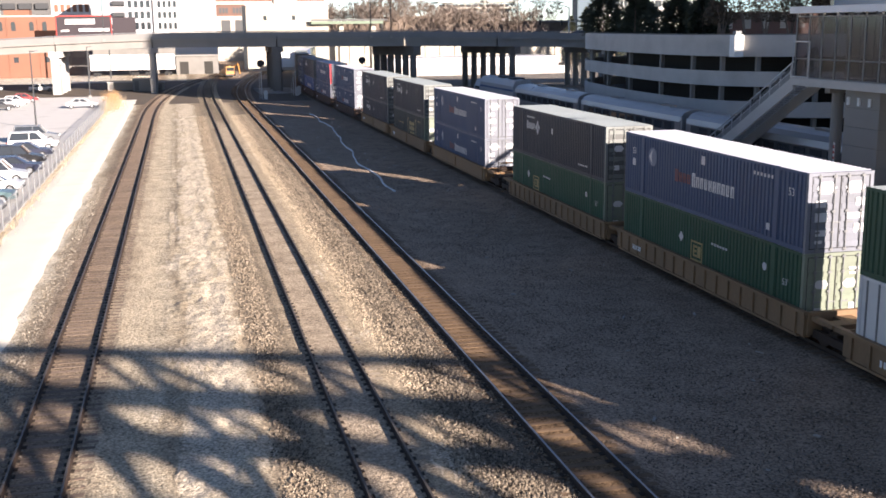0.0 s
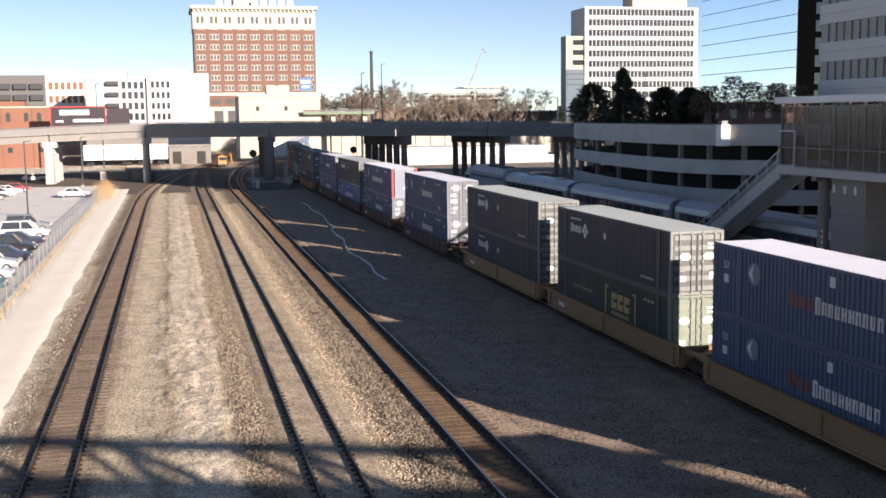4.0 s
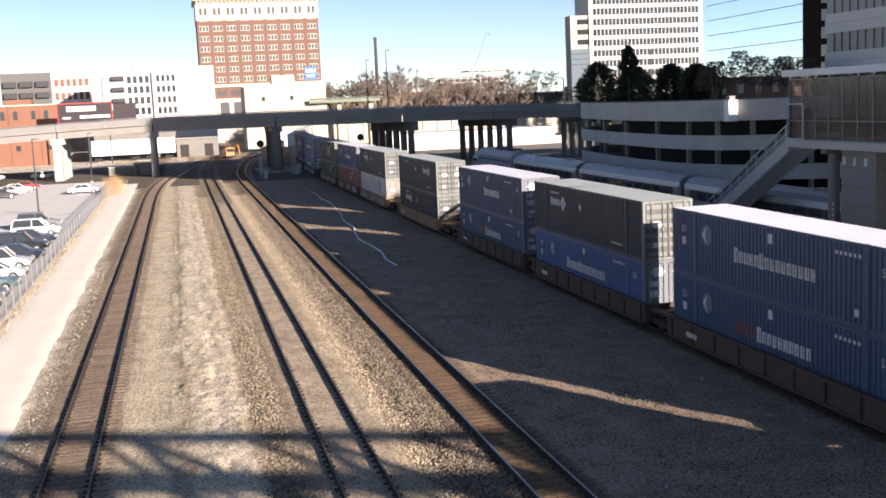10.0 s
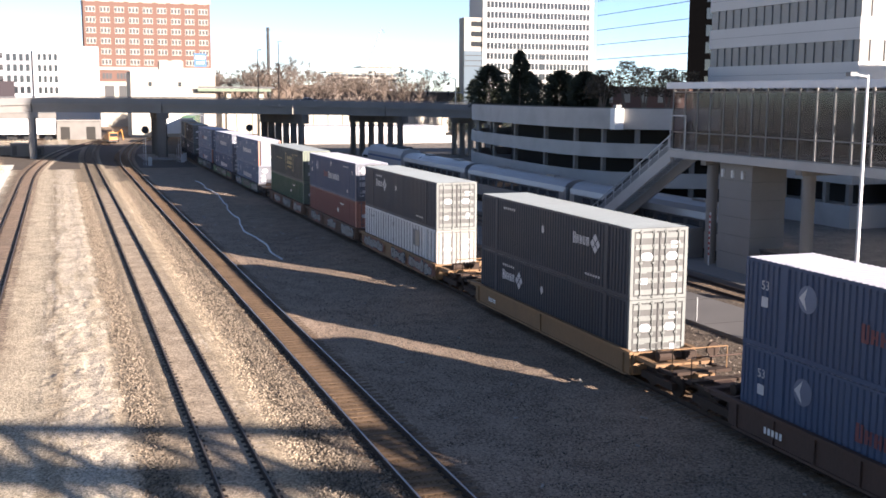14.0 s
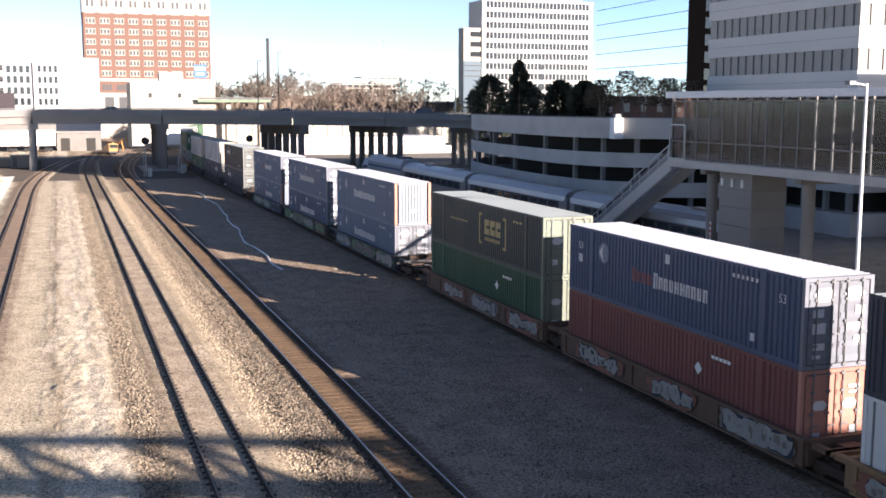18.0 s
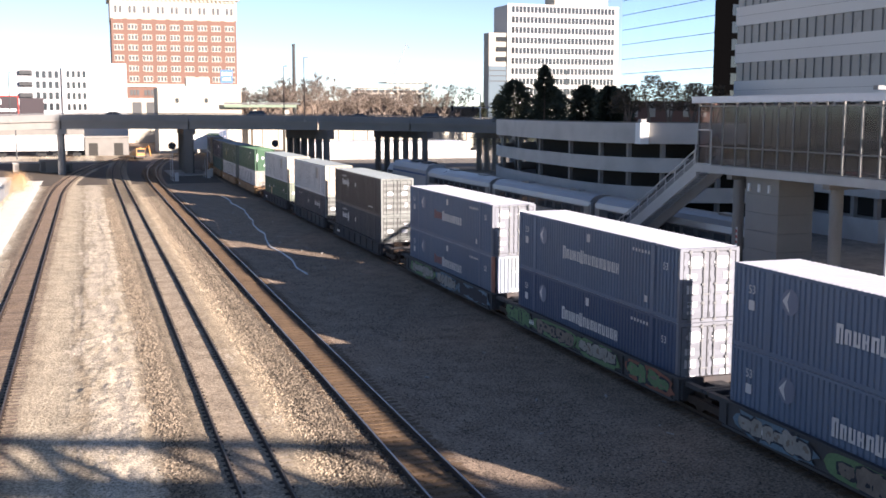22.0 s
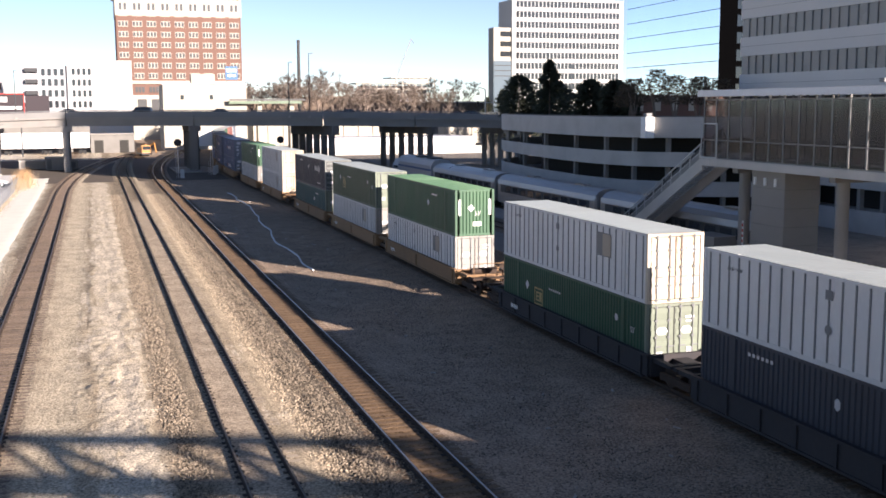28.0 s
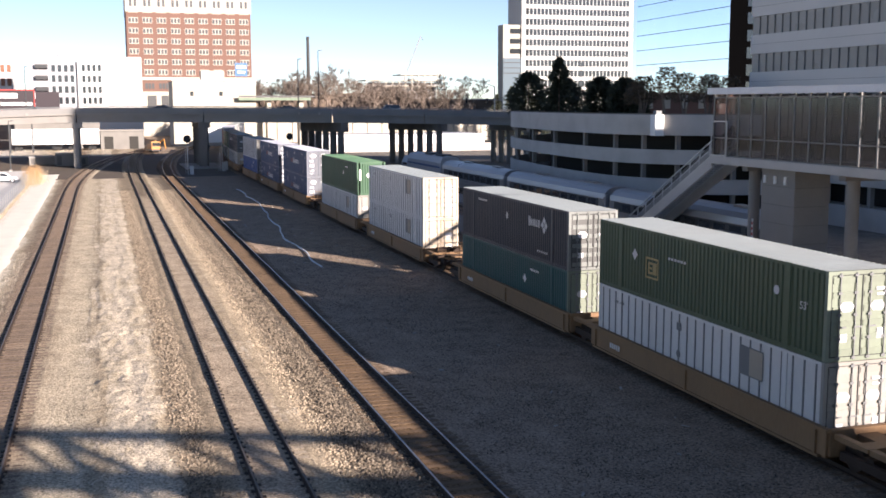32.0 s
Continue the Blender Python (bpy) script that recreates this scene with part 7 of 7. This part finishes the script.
# dry weeds by the fence
bm = bmesh.new()
rng = random.Random(8)
for k in range(3000):
    if rng.random() < 0.35:
        x, y, h = -10.2 + rng.gauss(0, 0.7), 172 + rng.gauss(0, 5), rng.uniform(0.8, 2.2)
    else:
        x, y, h = -10.3 + rng.gauss(0, 0.28), rng.uniform(36, 172), rng.uniform(0.08, 0.32)
    w, a = rng.uniform(0.012, 0.04), rng.uniform(0, math.tau)
    d = Vector((rng.gauss(0, 0.25), rng.gauss(0, 0.25), 1)) * h
    p = Vector((x, y, -0.28))
    v = Vector((math.cos(a), math.sin(a), 0)) * w
    bm.faces.new([bm.verts.new(c) for c in (p - v, p + v, p + d)])
bush = bmesh.new()
for k in range(900):
    x, y, h = -10.0 + rng.gauss(0, 0.45), 171 + rng.gauss(0, 2.2), rng.uniform(0.8, 3.0)
    w, a = rng.uniform(0.012, 0.035), rng.uniform(0, math.tau)
    p, v = Vector((x, y, -0.28)), Vector((math.cos(a), math.sin(a), 0)) * w
    bush.faces.new([bush.verts.new(c) for c in (p - v, p + v, p + Vector((rng.gauss(0, 0.2), rng.gauss(0, 0.2), 1)) * h)])
tagged(part("dry_bush", bush, M["dry_bush"]), "dry orange-tan bush of thin stems at a fence's end", "bush", kind="stuff")
tagged(part("dry_weeds", bm, M["weeds"]), "dry straw-coloured weeds along a fence", "weeds", kind="stuff")

# ---- ballast shoulders, stones and ties ----


def shoulder(root, key, x0, x1, z_in, z_out, seed):
    """A strip of rough ballast beside or between the rails, from offset x0 to x1."""
    rng = random.Random(seed)
    n = max(3, int(abs(x1 - x0) / 0.12))
    ys = list(np.arange(18, 70, 0.16)) + list(np.arange(70, 130, 0.5)) + list(np.arange(130, 240, 4.0))
    bm = bmesh.new()
    rows = []
    for s in ys:
        cx, cy, h = on_track(key, float(s))
        row = []
        for k in range(n + 1):
            f = k / n
            o = x0 + (x1 - x0) * f
            z = z_in + (z_out - z_in) * f + (0.0 if k in (0, n) else 0.035) * noise.noise((o * 5 + seed, float(s) * 5, seed)) + rng.uniform(-0.012, 0.012)
            row.append(bm.verts.new((cx + o * math.cos(h), cy - o * math.sin(h), z)))
        rows.append(row)
    for a, b in zip(rows, rows[1:]):
        for k in range(n):
            bm.faces.new((a[k], a[k + 1], b[k + 1], b[k]))
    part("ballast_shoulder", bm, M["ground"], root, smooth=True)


for key, left, right in (("a", (-0.9, -2.6), (0.9, 3.0)), ("b", (-0.86, -2.6), (0.86, 2.6)), ("c", (-0.86, -2.6), (0.86, 2.3)), ("d", (-0.9, -2.3), (0.9, 2.3))):
    shoulder(tracks[key], key, left[0], left[1], -0.168, -0.30, ord(key))
    shoulder(tracks[key], key, right[0], right[1], -0.168, -0.30, ord(key) + 1)


def stones(n, x0, x1, y0, y1, seed, z, size, mat, label):
    """Loose ballast stones, denser towards the near end, as one heap of many."""
    rng = np.random.default_rng(seed)
    base = np.array([(1, 0, 0), (-1, 0, 0), (0, 1, 0), (0, -1, 0), (0, 0, 0.8), (0, 0, -0.8)], float)
    tri = np.array([(0, 2, 4), (2, 1, 4), (1, 3, 4), (3, 0, 4), (2, 0, 5), (1, 2, 5), (3, 1, 5), (0, 3, 5)])
    f = rng.random(n) ** 2.0
    cx, cy = x0 - 0.3 + (x1 - x0 + 0.6) * rng.beta(2, 2, n), y0 + (y1 - y0) * f
    sz = size * rng.uniform(0.6, 1.5, n)
    v = base[None] * sz[:, None, None] * rng.uniform(0.6, 1.3, (n, 6, 3))
    a = rng.uniform(0, math.tau, n)
    c, s = np.cos(a)[:, None], np.sin(a)[:, None]
    x = v[..., 0] * c - v[..., 1] * s + cx[:, None]
    y = v[..., 0] * s + v[..., 1] * c + cy[:, None]
    zz = v[..., 2] + z(cx)[:, None]
    me = bpy.data.meshes.new("loose_stones")
    me.from_pydata(np.stack([x, y, zz], -1).reshape(-1, 3).tolist(), [], (tri[None] + 6 * np.arange(n)[:, None, None]).reshape(-1, 3).tolist())
    me.materials.append(mat)
    tagged(new("loose_stones", me), label, "gravel", kind="stuff")


def bed_height(x_mid):
    return lambda x: -0.172 - 0.09 * np.clip((np.abs(x - x_mid) - 0.9) / 1.7, 0, 1)


stones(16000, 5.9, 7.4, 20, 150, 1, bed_height(4.75), 0.034, M["stone_warm"], "coarse pale ballast stones beside a track")
stones(30000, 7.5, 9.1, 20, 150, 2, bed_height(10.05), 0.044, M["stone"], "coarse brown-grey ballast stones beside a track")
stones(24000, 2.1, 3.7, 20, 150, 3, bed_height(4.75), 0.042, M["stone_brown"], "coarse brown ballast stones beside a track")
stones(9000, -6.6, -5.1, 20, 90, 4, bed_height(-4.25), 0.03, M["stone_grey"], "grey ballast stones beside a siding")
stones(14000, 10.9, 20.5, 20, 90, 5, lambda x: -0.20 + 0 * x, 0.028, M["stone_dark"], "dark gravel stones on the ground")
stones(5000, 24.6, 30.3, 20, 80, 7, lambda x: -0.20 + 0 * x, 0.04, M["stone_dark"], "rubble beside a train")

# churned pale dirt between the siding and the main track
dirt = bmesh.new()
rows = []
for y in list(np.arange(19, 64, 0.17)) + list(np.arange(64, 150, 0.6)):
    row = []
    for k in range(27):
        f = k / 26
        x = -1.35 + 3.4 * f + 0.25 * noise.noise((0.15 * y, 3.0, 0))
        rim = min(1.0, 6 * f, 6 * (1 - f))
        lump = 0.07 * noise.noise((1.1 * x, 0.5 * y, 0)) + 0.07 * noise.noise((3.1 * x, 1.6 * y, 4)) + 0.065 * max(0.0, noise.noise((6.5 * x, 4.2 * y, 9)))
        rut = -0.05 * math.exp(-((f - 0.16) / 0.04) ** 2) - 0.03 * math.exp(-((f - 0.62) / 0.05) ** 2)
        row.append(dirt.verts.new((x, float(y), -0.31 + rim * (0.085 + lump + rut))))
    rows.append(row)
for a, b in zip(rows, rows[1:]):
    for k in range(26):
        dirt.faces.new((a[k], a[k + 1], b[k + 1], b[k]))
tagged(part("dirt_strip", dirt, M["ground"], smooth=True), "churned strip of pale dry dirt between two tracks", "dirt", kind="structure")

add_ties(tracks["a"], "a", M["tie_old"], 19.0, 300, 222)
add_ties(tracks["b"], "b", M["tie"], 19.0, 330, 222)
add_ties(tracks["c"], "c", M["tie_rust"], 19.0, 400, 222)
add_ties(tracks["d"], "d", M["tie_rust"], 10.0, 470, 0)
add_ties(spare_track, "f", M["tie_rust"], 20.0, 200, 0)


def motions():
    for ob, s, z in moving:
        rows = []
        for k in [0, 1, 2, 3] + list(range(4, 33, 2)):
            x, y, h = on_track("d", s - train_way(k))
            rows.append((k, pose(x, y, z, 0, 0, -math.degrees(h))))
        walk(ob, rows)
    for ob, rows in others:
        walk(ob, rows)


motions()
